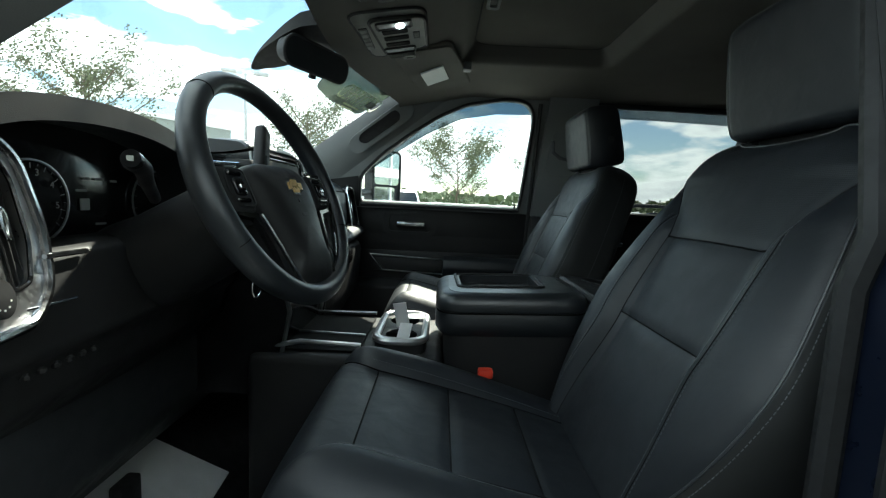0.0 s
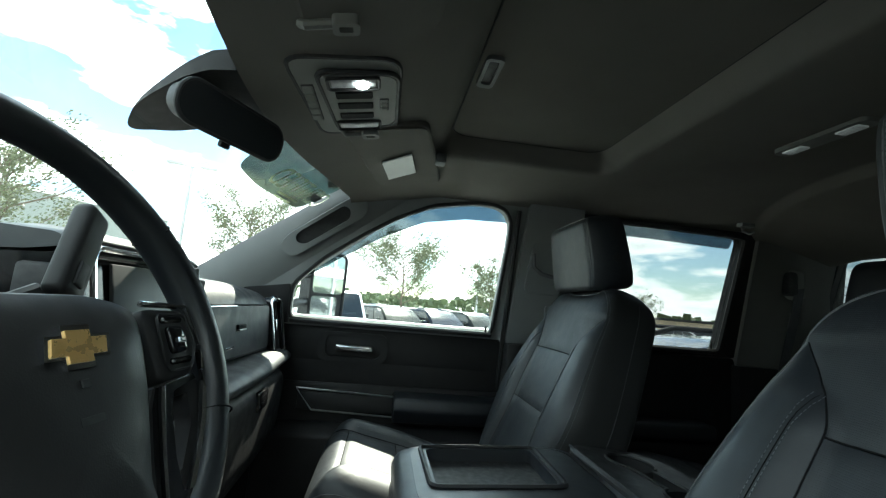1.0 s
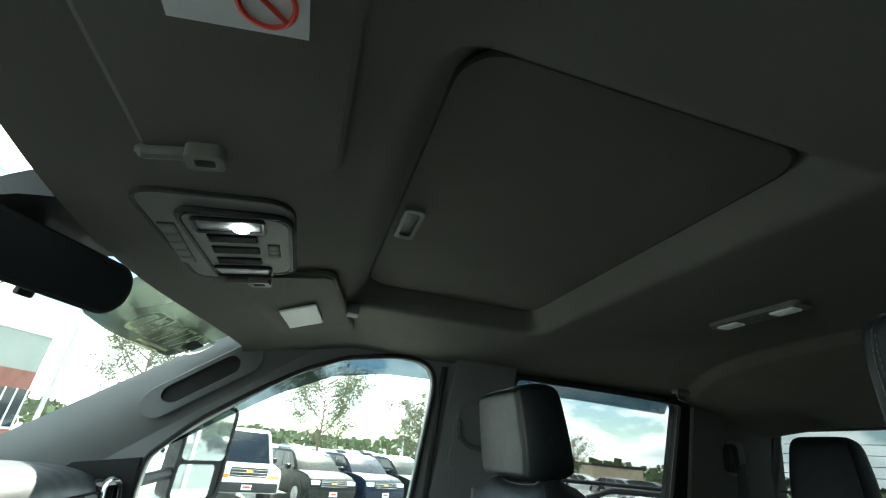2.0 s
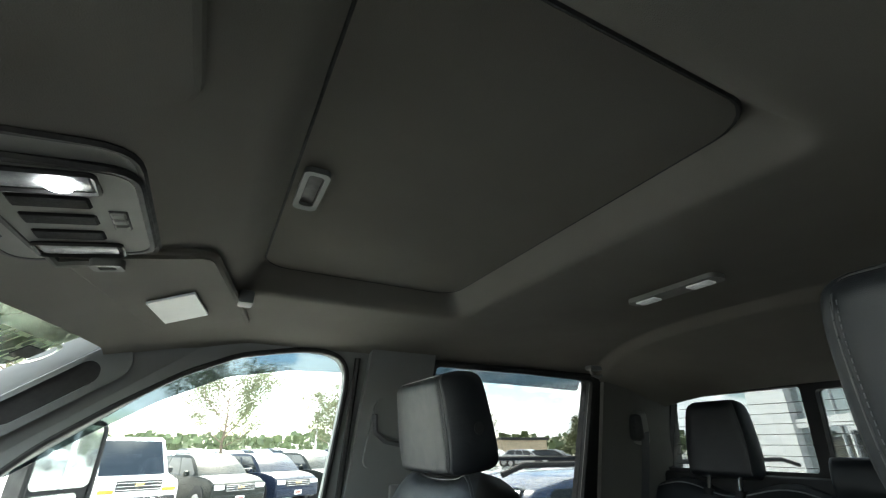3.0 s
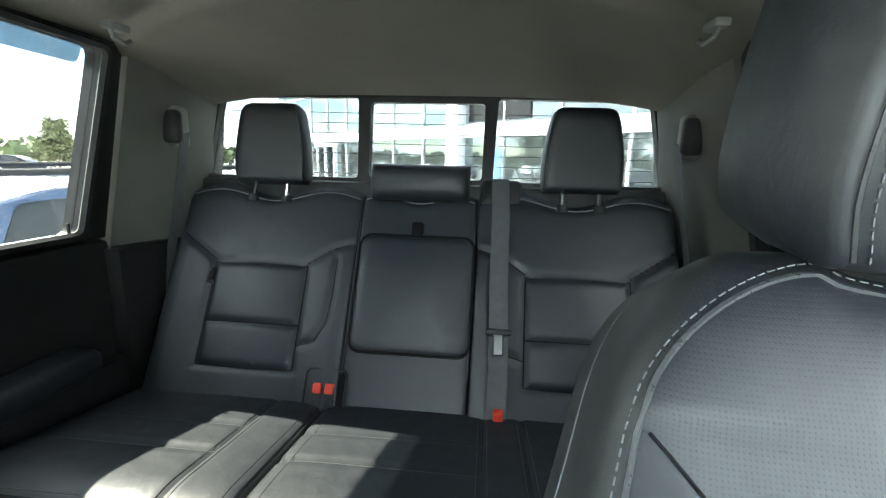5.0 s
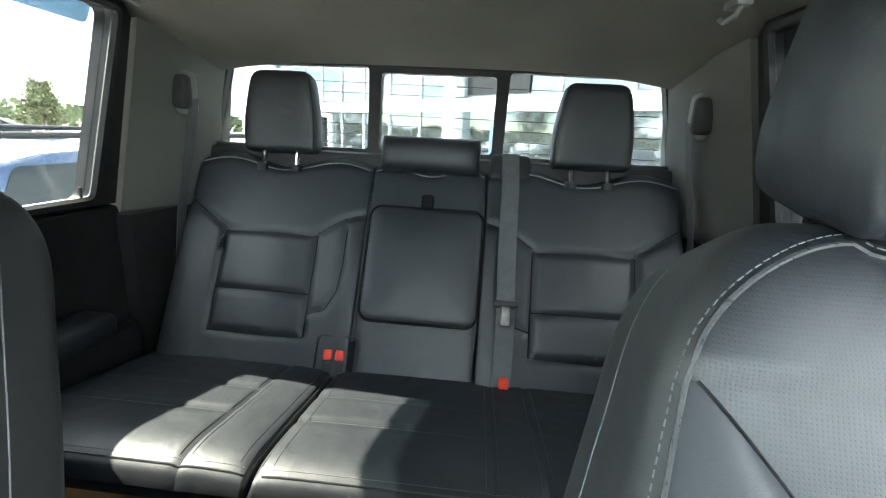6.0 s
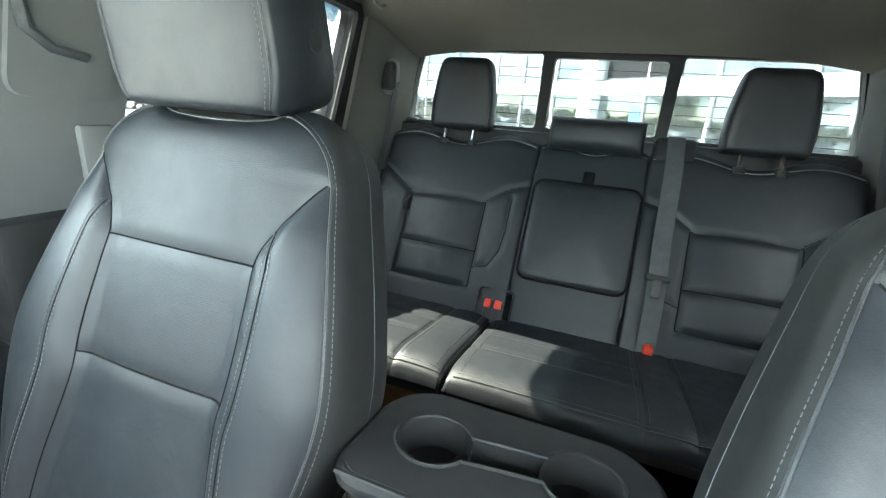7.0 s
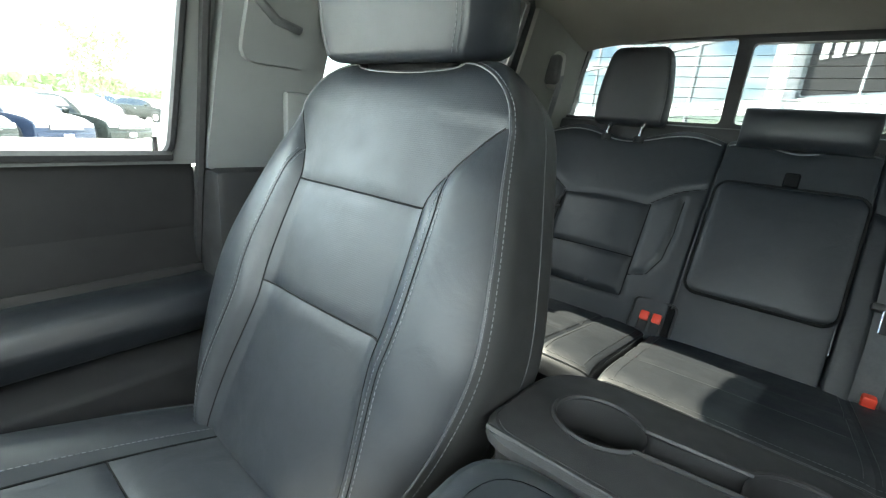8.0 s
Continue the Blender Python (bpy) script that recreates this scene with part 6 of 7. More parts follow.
tm = Matrix(((tx.x, ty.x, tz.x, p0.x + 0.019), (tx.y, ty.y, tz.y, p0.y), (tx.z, ty.z, tz.z, p0.z - 0.019), (0, 0, 0, 1)))
words("CERTIFIED", 0.064, STICKERPRINT, tm @ Matrix.Diagonal((1.05, 1.6, 1, 1)), windscreen, "sticker_lettering", depth=0.0, label="pale lettering seen from behind")
part("text_bar", rbox(-0.06, 0.06, -0.047, -0.040, -0.001, 0.001, 0, 1, tm), STICKERPRINT, windscreen)
part("text_bar", rbox(-0.04, 0.05, -0.062, -0.056, -0.001, 0.001, 0, 1, tm), STICKERPRINT, windscreen)
part("sticker_patch", rbox(-0.115, -0.060, -0.012, 0.018, -0.004, -0.002, 0, 1, tm), SEAL, windscreen)

domel = thing("rear_dome_lamp", "slim grey dome lamp with two clear lenses", "dome lamp")
part("base", plate(round_rect(0.608, 0.652, -0.098, 0.098, 0.015), [], lambda u, v: (u, v, 1.935), lambda u, v: (u, v, 1.950)), OVERHEAD, domel)
for s in S:
    part("lens", rbox(0.617, 0.642, s * 0.058 - 0.023, s * 0.058 + 0.023, 1.931, 1.937, 0.003, 2), LAMPLENS, domel, "clear lamp lens")
    part("lens_core", rbox(0.622, 0.636, s * 0.058 - 0.014, s * 0.058 + 0.014, 1.9295, 1.9315, 0.001, 1), LAMPLENS, domel)
for s in S:
    hk = thing("coat_hook", "small grey plastic coat hook on the headliner", "coat hook", "coat hooks")
    part("plate", rbox(0.95, 1.00, s * 0.575 - 0.014, s * 0.575 + 0.014, 1.885, 1.90, 0.004, 2), PILLAR, hk)
    part("hook", tube([(0.96, s * 0.575, 1.89), (0.957, s * 0.565, 1.868), (0.972, s * 0.555, 1.860), (0.985, s * 0.553, 1.868)], 0.005, 8), PILLAR, hk)

# ---------------------------------------------------------------- rear belts and buckles
belt = thing("centre_seat_belt", "grey webbing centre belt hanging from a shoulder guide", "seat belt", "rear belts")
gm = BM @ Matrix.Translation((-0.025, -0.224, 0.622))
part("shoulder_guide", rbox(-0.040, 0.045, -0.058, 0.058, -0.035, 0.045, 0.018, 3, gm), PLASTIC, belt, "black belt guide housing")


def webbing(pts, w, axis, name, parent, mat=BELT):
    ax = Vector(axis)
    rings = []
    pts = [Vector(p) for p in pts]
    for i, p in enumerate(pts):
        d = (pts[min(i + 1, len(pts) - 1)] - pts[max(i - 1, 0)]).normalized()
        nrm = d.cross(ax).normalized()
        rings.append([p - ax * w / 2 - nrm * 0.0008, p + ax * w / 2 - nrm * 0.0008, p + ax * w / 2 + nrm * 0.0008, p - ax * w / 2 + nrm * 0.0008])
    return part(name, loft(rings), mat, parent)


webbing([BM @ Vector((0.0, -0.222, 0.673)), BM @ Vector((-0.072, -0.222, 0.660)), BM @ Vector((-0.085, -0.226, 0.55)), BM @ Vector((-0.088, -0.226, 0.35)), BM @ Vector((-0.088, -0.230, 0.238))], 0.047, (0, 1, 0), "webbing", belt)
webbing([BM @ Vector((-0.088, -0.230, 0.228)), BM @ Vector((-0.082, -0.232, 0.15)), BM @ Vector((-0.070, -0.230, 0.02))], 0.047, (0, 1, 0), "lower_webbing", belt)
part("tongue_grip", rbox(-0.098, -0.080, -0.262, -0.198, 0.232, 0.248, 0.005, 2, BM), SEAL, belt)
part("tongue", rbox(-0.096, -0.092, -0.242, -0.218, 0.183, 0.235, 0.002, 1, BM), CHROME, belt, "bright steel tongue")
for s in S:
    ob_ = thing("outer_seat_belt", "dark webbing belt hanging from the corner pillar", "seat belt", "rear belts")
    webbing([(1.262, s * 0.652, 1.70), (1.258, s * 0.668, 1.60), (1.235, s * 0.700, 1.40), (1.20, s * 0.715, 1.10), (1.18, s * 0.72, 1.0)], 0.044, (0.9, 0, 0.2), "webbing", ob_)
pod = thing("double_buckle", "black recess with two red-buttoned belt buckles", "belt buckle", "belt buckles")
# near-black block set flush: the recess's inner shade is only its colour
part("recess", rbox(-0.064, -0.045, 0.146, 0.248, 0.020, 0.120, 0.012, 2, BM), SEAMLINE, pod)
part("recess_rim", tube([BM @ Vector((-0.066, y, z)) for y, z in round_rect(0.144, 0.250, 0.018, 0.122, 0.015)], 0.003, 6, closed=True), SEAL, pod)
for y in (0.183, 0.214):
    part("buckle", rbox(-0.072, -0.040, y - 0.013, y + 0.013, 0.030, 0.082, 0.005, 2, BM @ Matrix.Translation((0, 0, 0.0)) ), SEAL, pod)
    part("button", rbox(-0.080, -0.056, y - 0.011, y + 0.011, 0.062, 0.088, 0.004, 2, BM), RED, pod, "red release button")
b3 = thing("belt_buckle", "black belt buckle with red release button", "belt buckle", "belt buckles")
part("stalk", rbox(1.045, 1.085, -0.250, -0.222, 0.98, 1.052, 0.006, 2), SEAL, b3)
part("button", rbox(1.032, 1.060, -0.248, -0.224, 1.030, 1.068, 0.005, 2), RED, b3, "red release button")

# ---------------------------------------------------------------- floor things
bin_ = thing("under_seat_bin", "tan fibre storage bin under the rear seat", "storage bin")
part("front_board", rbox(0.700, 0.715, 0.175, 0.70, 0.872, 0.984, 0.003), TAN, bin_)
part("top_lip", rbox(0.690, 1.04, 0.175, 0.70, 0.972, 0.984, 0.003), TAN, bin_)
for y in (0.163, 0.69):
    part("side_board", rbox(0.700, 1.06, y, y + 0.012, 0.872, 0.980, 0.002), TAN, bin_)
mat1 = thing("rear_paper_mat", "white paper floor mat on the rear carpet", "paper mat")
part("sheet", rbox(0.55, 0.98, 0.22, 0.62, FLOOR + 0.001, FLOOR + 0.004, 0.001, 1, Matrix.Rotation(radians(4), 4, "Z")), PAPER, mat1)
tagged(part("toe_board", plate([(-0.68, -0.80), (-1.17, -0.80), (-1.17, 0.80), (-0.68, 0.80)], [], lambda u, v: (u, v, FLOOR + 0.617 * (-0.68 - u)), lambda u, v: (u, v, FLOOR - 0.04 + 0.617 * (-0.68 - u))), CARPET),
       "black carpeted slope below the dashboard", "floor", kind="structure")
mat2 = thing("front_paper_mat", "white paper floor mat in the driver footwell", "paper mat")
part("sheet", plate([(-0.70, -0.62), (-1.02, -0.66), (-1.06, -0.08), (-0.74, -0.02)], [], lambda u, v: (u, v, FLOOR + 0.006 + 0.617 * (-0.68 - u)), lambda u, v: (u, v, FLOOR + 0.003 + 0.617 * (-0.68 - u))), PAPER, mat2)
note = thing("paper_sheet", "white paper sheet lying beside the tan bin", "paper sheet")
part("sheet", rbox(-0.13, 0.13, -0.055, 0.055, 0.0, 0.0015, 0, 1, Matrix.Translation((0.74, 0.125, 0.775)) @ Matrix.Rotation(radians(-20), 4, "Z") @ Matrix.Rotation(radians(-58), 4, "Y")), PAPER, note)
pedals = thing("pedals", "black rubber pedals under the dashboard", "pedals")
part("brake_pedal", rbox(-0.82, -0.79, -0.50, -0.38, 0.80, 0.86, 0.006), SEAL, pedals)
part("gas_pedal", rbox(-0.84, -0.81, -0.32, -0.26, 0.72, 0.86, 0.006), SEAL, pedals)

# ---------------------------------------------------------------- outer body of the truck
body = thing("truck_body", "dark blue painted truck body side and bonnet", "truck body")
for s in S:
    part("rear_side", rbox(0.235, 1.60, min(s * 0.865, s * 0.92), max(s * 0.865, s * 0.92), 0.45, 1.415, 0.03, 3), PAINT_BLUE, body)
    part("pillar_skin", plate([(0.27, 1.41), (0.36, 1.41), (0.37, 1.95), (0.30, 1.95)], [], lambda u, v, s=s: (u, s * (side_y(v) + 0.056), v), lambda u, v, s=s: (u, s * (side_y(v) + 0.075), v)), PAINT_BLUE, body)
    part("jamb_seal", tube([(0.245, s * 0.862, 0.5), (0.245, s * 0.862, 1.41), (0.262, s * (side_y(1.5) + 0.06), 1.5), (0.285, s * (side_y(1.9) + 0.05), 1.9)], 0.012, 6), SEAL, body, "black door jamb seal")
    part("front_wing", rbox(-2.3, -0.80, min(s * 0.78, s * 0.95), max(s * 0.78, s * 0.95), 0.45, 1.36, 0.06, 3), PAINT_BLUE, body)
for s in (-1,):
    jx = lambda z: 0.192 + 0.085 * max(0.0, z - 1.415)
    jin = lambda z: 0.742 if z < 1.42 else side_y(z) - 0.045
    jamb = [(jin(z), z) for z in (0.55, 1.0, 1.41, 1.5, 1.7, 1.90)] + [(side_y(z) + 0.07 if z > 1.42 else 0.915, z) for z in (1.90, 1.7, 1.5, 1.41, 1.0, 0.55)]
    part("door_jamb", plate([(s * y, z) for y, z in jamb], [], lambda u, v: (jx(v), u, v), lambda u, v: (jx(v) + 0.012, u, v)), JAMB, body, "door jamb in body blue, darkened for its shade")
    for dy, rr in ((0.016, 0.013), (0.075, 0.010)):
        part("jamb_seal", tube([(jx(z) - 0.006, s * (jin(z) + dy), z) for z in (0.56, 1.0, 1.36, 1.41, 1.46, 1.5, 1.6, 1.7, 1.8, 1.88)], rr, 8), SEAL, body, "black door jamb seal")
part("bonnet", rbox(-2.3, -1.16, -0.80, 0.80, 1.20, 1.40, 0.06, 3), PAINT_BLUE, body)
part("front_door_skin", rbox(-0.78, 0.232, 0.866, 0.92, 0.45, 1.412, 0.03, 3), PAINT_BLUE, body)
part("firewall", rbox(-1.24, -1.18, -0.84, 0.84, 0.45, 1.44, 0.01), CARBLACK, body)
part("underbody", rbox(-2.2, 1.5, -0.78, 0.78, 0.30, 0.60, 0.02), CARBLACK, body)
part("back_panel", rbox(1.425, 1.47, -0.86, 0.86, 0.45, 1.50, 0.01), PAINT_BLUE, body)
# towing mirror on the passenger door
tow = thing("towing_mirror", "tall black towing mirror with two glass panes", "door mirror")
tw = Matrix.Translation((-0.490, 1.25, 1.575)) @ Matrix.Rotation(radians(-38), 4, "Z")
part("casing", plate(round_rect(-0.105, 0.105, -0.165, 0.150, 0.03), [], lambda u, v: tw @ Vector((0.0, u, v)), lambda u, v: tw @ Vector((-0.07, u * 0.9, v * 0.92))), PLASTIC, tow)
part("upper_glass", plate(round_rect(-0.092, 0.090, -0.035, 0.138, 0.02), [], lambda u, v: tw @ Vector((0.004, u, v)), lambda u, v: tw @ Vector((-0.01, u, v))), MIRROR, tow, "large mirror pane")
part("lower_glass", plate(round_rect(-0.092, 0.060, -0.152, -0.048, 0.015), [], lambda u, v: tw @ Vector((0.004, u, v)), lambda u, v: tw @ Vector((-0.01, u, v))), MIRROR, tow, "small wide-angle pane")
part("casing_rim", tube([tw @ Vector((0.002, u, v)) for u, v in round_rect(-0.10, 0.10, -0.160, 0.146, 0.03)], 0.008, 8, closed=True), PLASTIC, tow)
for z in (1.50, 1.62):
    part("arm", tube([(-0.62, 0.88, z - 0.02), (-0.56, 1.22, z)], 0.018, 8), PLASTIC, tow)


# ---------------------------------------------------------------- outside: lot, vehicles, trees, buildings
rng = random.Random(7)
tagged(part("ground", plate([(-900, -900), (900, -900), (900, 900), (-900, 900)], [], lambda u, v: (u, v, GROUND), lambda u, v: (u, v, GROUND - 0.1)), ASPHALT), "pale sunlit asphalt lot, colour raised to bounce light", "ground", kind="structure")
bm = bmesh.new()
for k in range(14):
    x = -12 + 2.75 * k
    box(bm, x - 0.05, x + 0.05, 13.5, 19.0, GROUND, GROUND + 0.006)
tagged(part("parking_lines", bm, LINEPAINT, smooth=False), "worn white parking lines on the asphalt", "parking lines", kind="structure")


def polar(az, d):
    return -0.14 + d * math.cos(radians(az)), -0.45 + d * math.sin(radians(az))


def car(name, label, paint, m, length, width, height, prof, cabin, wheel_r=0.35, van=False, bumper=None, lamps=True):
    """A parked vehicle, nose towards +x. prof: lower body outline, cabin: glasshouse outline, in (x, z)."""
    ob = thing(name, label, "van" if van else "car", "parked cars")
    hw = width / 2
    bm = prism(smooth_poly(prof, 0.12, 4), -hw, hw, 0.0)
    for v in bm.verts:
        if v.co.z > height * 0.48:
            v.co.y *= 0.96
    bmesh.ops.bevel(bm, geom=[e for e in bm.edges if abs(e.verts[0].co.y - e.verts[1].co.y) < 0.3 * hw and e.calc_face_angle(0) > 0.8], offset=0.06, segments=3, profile=0.5, affect="EDGES", clamp_overlap=True)
    bm.transform(m)
    part("body", bm, paint, ob)
    zb, zt = min(p[1] for p in cabin), max(p[1] for p in cabin)

    def tuck(z):
        return hw * (0.95 - 0.17 * (z - zb) / (zt - zb)) if not van else hw * (0.95 - 0.08 * (z - zb) / (zt - zb))
    cab = smooth_poly(cabin, 0.10, 4)
    bm = loft([[(x, -tuck(z), z) for x, z in cab], [(x, tuck(z), z) for x, z in cab]])
    bmesh.ops.bevel(bm, geom=[e for e in bm.edges if e.calc_face_angle(0) > 0.9], offset=0.05, segments=2, profile=0.5, affect="EDGES", clamp_overlap=True)
    bm.transform(m)
    part("roof_and_pillars", bm, paint, ob)
    # side windows, windscreen and rear window, set on the glasshouse
    cx0, cx1 = min(p[0] for p in cabin), max(p[0] for p in cabin)
    zl, zh = zb + 0.03, zt - 0.10
    front_at = lambda z: max(x for (xa, za), (xb, zbb) in zip(cabin, cabin[1:] + cabin[:1]) for x in [xa + (xb - xa) * (z - za) / (zbb - za) if abs(zbb - za) > 1e-6 and min(za, zbb) - 1e-6 <= z <= max(za, zbb) + 1e-6 else -99])
    back_at = lambda z: min(x for (xa, za), (xb, zbb) in zip(cabin, cabin[1:] + cabin[:1]) for x in [xa + (xb - xa) * (z - za) / (zbb - za) if abs(zbb - za) > 1e-6 and min(za, zbb) - 1e-6 <= z <= max(za, zbb) + 1e-6 else 99])
    n = 3 if not van else 2
    for s in S:
        for k in range(n):
            a, b = k / n, (k + 1) / n
            quad = []
            for t, z in ((a, zl), (b, zl), (b, zh), (a, zh)):
                lo, hi = back_at(z) + 0.12, front_at(z) - 0.14
                if van:
                    lo = cx1 - 2.0
                inset = 0.03 if t == a else -0.03
                quad.append((lo + (hi - lo) * t + inset, z))
            q = smooth_poly(quad, 0.05, 3)
            part("side_window", plate(q, [], lambda u, w, s=s: m @ Vector((u, s * (tuck(w) + 0.006), w)), lambda u, w, s=s: m @ Vector((u, s * (tuck(w) - 0.02), w))), CARGLASS, ob)
    for at_, sg, nm in ((front_at, 1, "windscreen"), (back_at, -1, "rear_window")):
        q = smooth_poly([(-tuck(zl) + 0.12, zl), (tuck(zl) - 0.12, zl), (tuck(zh) - 0.10, zh), (-tuck(zh) + 0.10, zh)], 0.05, 3)
        part(nm, plate(q, [], lambda u, w: m @ Vector((at_(w) + sg * 0.012, u, w)), lambda u, w: m @ Vector((at_(w) - sg * 0.03, u, w))), CARGLASS, ob)
    wb = length * 0.30
    for sx in (-1, 1):
        for s in S:
            cx = sx * wb + (0.05 if sx > 0 else -0.02)
            w_ = part("wheel", tube([m @ Vector((cx, s * (hw - 0.20), wheel_r)), m @ Vector((cx, s * (hw + 0.01), wheel_r))], wheel_r, 24), TYRE, ob)
            part("rim", tube([m @ Vector((cx, s * (hw + 0.005), wheel_r)), m @ Vector((cx, s * (hw + 0.02), wheel_r))], wheel_r * 0.64, 18), RIM, w_, "alloy rim")
            part("arch", tube([m @ Vector((cx, s * (hw - 0.16), wheel_r + 0.04)), m @ Vector((cx, s * (hw + 0.004), wheel_r + 0.04))], wheel_r * 1.18, 24), CARBLACK, ob)
    nose = max(p[0] for p in prof)
    zb0 = height * 0.24
    part("bumper", rbox(nose - 0.22, nose + 0.04, -hw * 0.96, hw * 0.96, zb0 - 0.10, zb0 + 0.16, 0.05, 3, m), bumper or paint, ob)
    part("grille", rbox(nose - 0.06, nose + 0.015, -hw * 0.55, hw * 0.55, height * 0.38, height * 0.50, 0.02, 2, m), CARBLACK, ob)
    for k in range(3):
        part("grille_bar", rbox(nose - 0.02, nose + 0.025, -hw * 0.54, hw * 0.54, height * (0.395 + 0.037 * k), height * (0.402 + 0.037 * k), 0.003, 1, m), CHROME, ob)
    part("emblem", rbox(nose, nose + 0.035, -0.10, 0.10, height * 0.435, height * 0.465, 0.008, 1, m), GOLD, ob)
    for s in S:
        y0, y1 = sorted((s * hw * 0.58, s * hw * 0.93))
        part("headlamp", rbox(nose - 0.16, nose + 0.012, y0, y1, height * 0.42, height * 0.50, 0.03, 2, m), HEADLAMP, ob, "clear headlamp")
        if van:
            part("turn_lamp", rbox(nose - 0.10, nose + 0.016, y0, y1, height * 0.365, height * 0.405, 0.015, 2, m), AMBER, ob, "amber turn lamp")
        y0, y1 = sorted((s * (hw + 0.02), s * (hw + 0.20)))
        part("door_mirror", rbox(cx1 - 0.62, cx1 - 0.46, y0, y1, zl + 0.02, zl + 0.18, 0.04, 3, m), paint if not van else CARBLACK, ob)
        part("door_handle", rbox(-0.30, -0.12, min(s * hw, s * (hw + 0.025)), max(s * hw, s * (hw + 0.025)), zl - 0.16, zl - 0.12, 0.01, 1, m), CHROME, ob)
    p_ = part("plate", rbox(nose + 0.036, nose + 0.05, -0.15, 0.15, zb0 - 0.03, zb0 + 0.11, 0.005, 1, m), PAPER, ob, "white dealer plate")
    part("plate_bar", rbox(nose + 0.049, nose + 0.054, -0.11, 0.11, zb0 + 0.015, zb0 + 0.07, 0.0, 1, m), RED, p_)
    return ob


def suv_shape(l, h):
    f = l / 2
    prof = [(-f, 0.34), (f - 0.14, 0.28), (f, 0.42), (f - 0.01, 0.66), (f - 0.07, 0.84), (f - 0.32, 0.97), (f - 0.80, 1.04), (f - 1.30, 1.07), (-f + 0.20, 1.10), (-f + 0.02, 0.92)]
    cabin = [(-f + 0.12, 1.00), (f - 1.00, 0.99), (f - 1.42, 1.0 + 0.50 * (h - 1.0)), (f - 1.86, h - 0.07), (f - 2.25, h - 0.01), (f - 2.80, h), (-f + 0.95, h - 0.03), (-f + 0.52, h - 0.11), (-f + 0.25, 1.22)]
    return prof, cabin


def van_shape(l, h):
    f = l / 2
    prof = [(-f, 0.40), (f - 0.15, 0.38), (f, 0.50), (f - 0.02, 0.98), (f - 0.35, 1.12), (f - 0.90, 1.20), (-f + 0.05, 1.25), (-f, 1.2)]
    cabin = [(-f + 0.02, 1.15), (f - 0.75, 1.13), (f - 1.45, h - 0.10), (f - 1.75, h), (-f + 0.20, h), (-f + 0.05, h - 0.12)]
    return prof, cabin


def parked(az, d, turn):
    x, y = polar(az, d)
    return pose(x, y, GROUND, 0, 0, turn)


car("cargo_van", "white passenger van parked nose towards the truck", PAINT_WHITE, parked(97.1, 18.2, -68), 5.2, 2.0, 2.18, *van_shape(5.2, 2.18), 0.36, True, CARBLACK)
prof, cabin = suv_shape(4.65, 1.66)
car("compact_suv", "dark green-black compact sport utility car parked beside the van", PAINT_GREY, parked(89.1, 18.9, -62), 4.65, 1.84, 1.66, prof, cabin)
car("compact_suv", "navy blue compact sport utility car parked in the row", PAINT_NAVY, parked(83.5, 20.2, -62), 4.65, 1.84, 1.66, prof, cabin)
car("compact_suv", "dark grey compact sport utility car parked in the row", PAINT_GREY, parked(78.5, 21.8, -62), 4.65, 1.84, 1.66, prof, cabin)
PAINTS = (PAINT_SILVER, PAINT_WHITE, PAINT_NAVY, PAINT_GREY)
base = {}
for k, p in enumerate(PAINTS):
    words_ = ("silver", "white", "navy blue", "grey")[k]
    base[k] = car("parked_car", words_ + " car in a far row of the lot", p, parked(90 - 3 * k, 36 + 1.5 * k, -62), 4.6, 1.82, 1.55, *suv_shape(4.6, 1.55))
places = [(99, 36), (96.5, 43), (93, 37.5), (88.5, 44), (84, 45), (78, 38.5), (75, 46), (72.5, 40), (70, 47), (102, 45), (82, 52), (90.5, 52), (97.5, 53), (66, 40), (62, 44), (50, 45), (53, 46), (57, 48)]
for k, (az, d) in enumerate(places):
    x, y = polar(az, d)
    src_ = base[k % 4]
    # copies turn about the source's own place
    ref = parked(90 - 3 * (k % 4), 36 + 1.5 * (k % 4), -62)
    copy_thing(src_, pose(x, y, GROUND, 0, 0, -62 + rng.uniform(-4, 4)) @ ref.inverted())
big = suv_shape(5.4, 1.80)
nb = car("large_suv", "dark blue large sport utility vehicle parked alongside the truck", PAINT_BLUE, pose(4.25, 3.25, GROUND, 0, 0, 0), 5.4, 2.05, 1.80, *big, 0.40)
for s in S:
    part("roof_rail", tube([(1.9, 3.25 + s * 0.72, GROUND + 1.80), (2.1, 3.25 + s * 0.72, GROUND + 1.862), (5.6, 3.25 + s * 0.72, GROUND + 1.862), (5.9, 3.25 + s * 0.72, GROUND + 1.80)], 0.022, 8), CARBLACK, nb, "black roof rail")

# Unseen van, added only to block daylight from the open driver side.
car("cargo_van", "unseen dark grey van added to shade the driver side", PAINT_GREY, pose(0.2, -3.3, GROUND, 0, 0, 180), 5.9, 2.05, 2.75, *van_shape(5.9, 2.75), 0.36, True, CARBLACK)


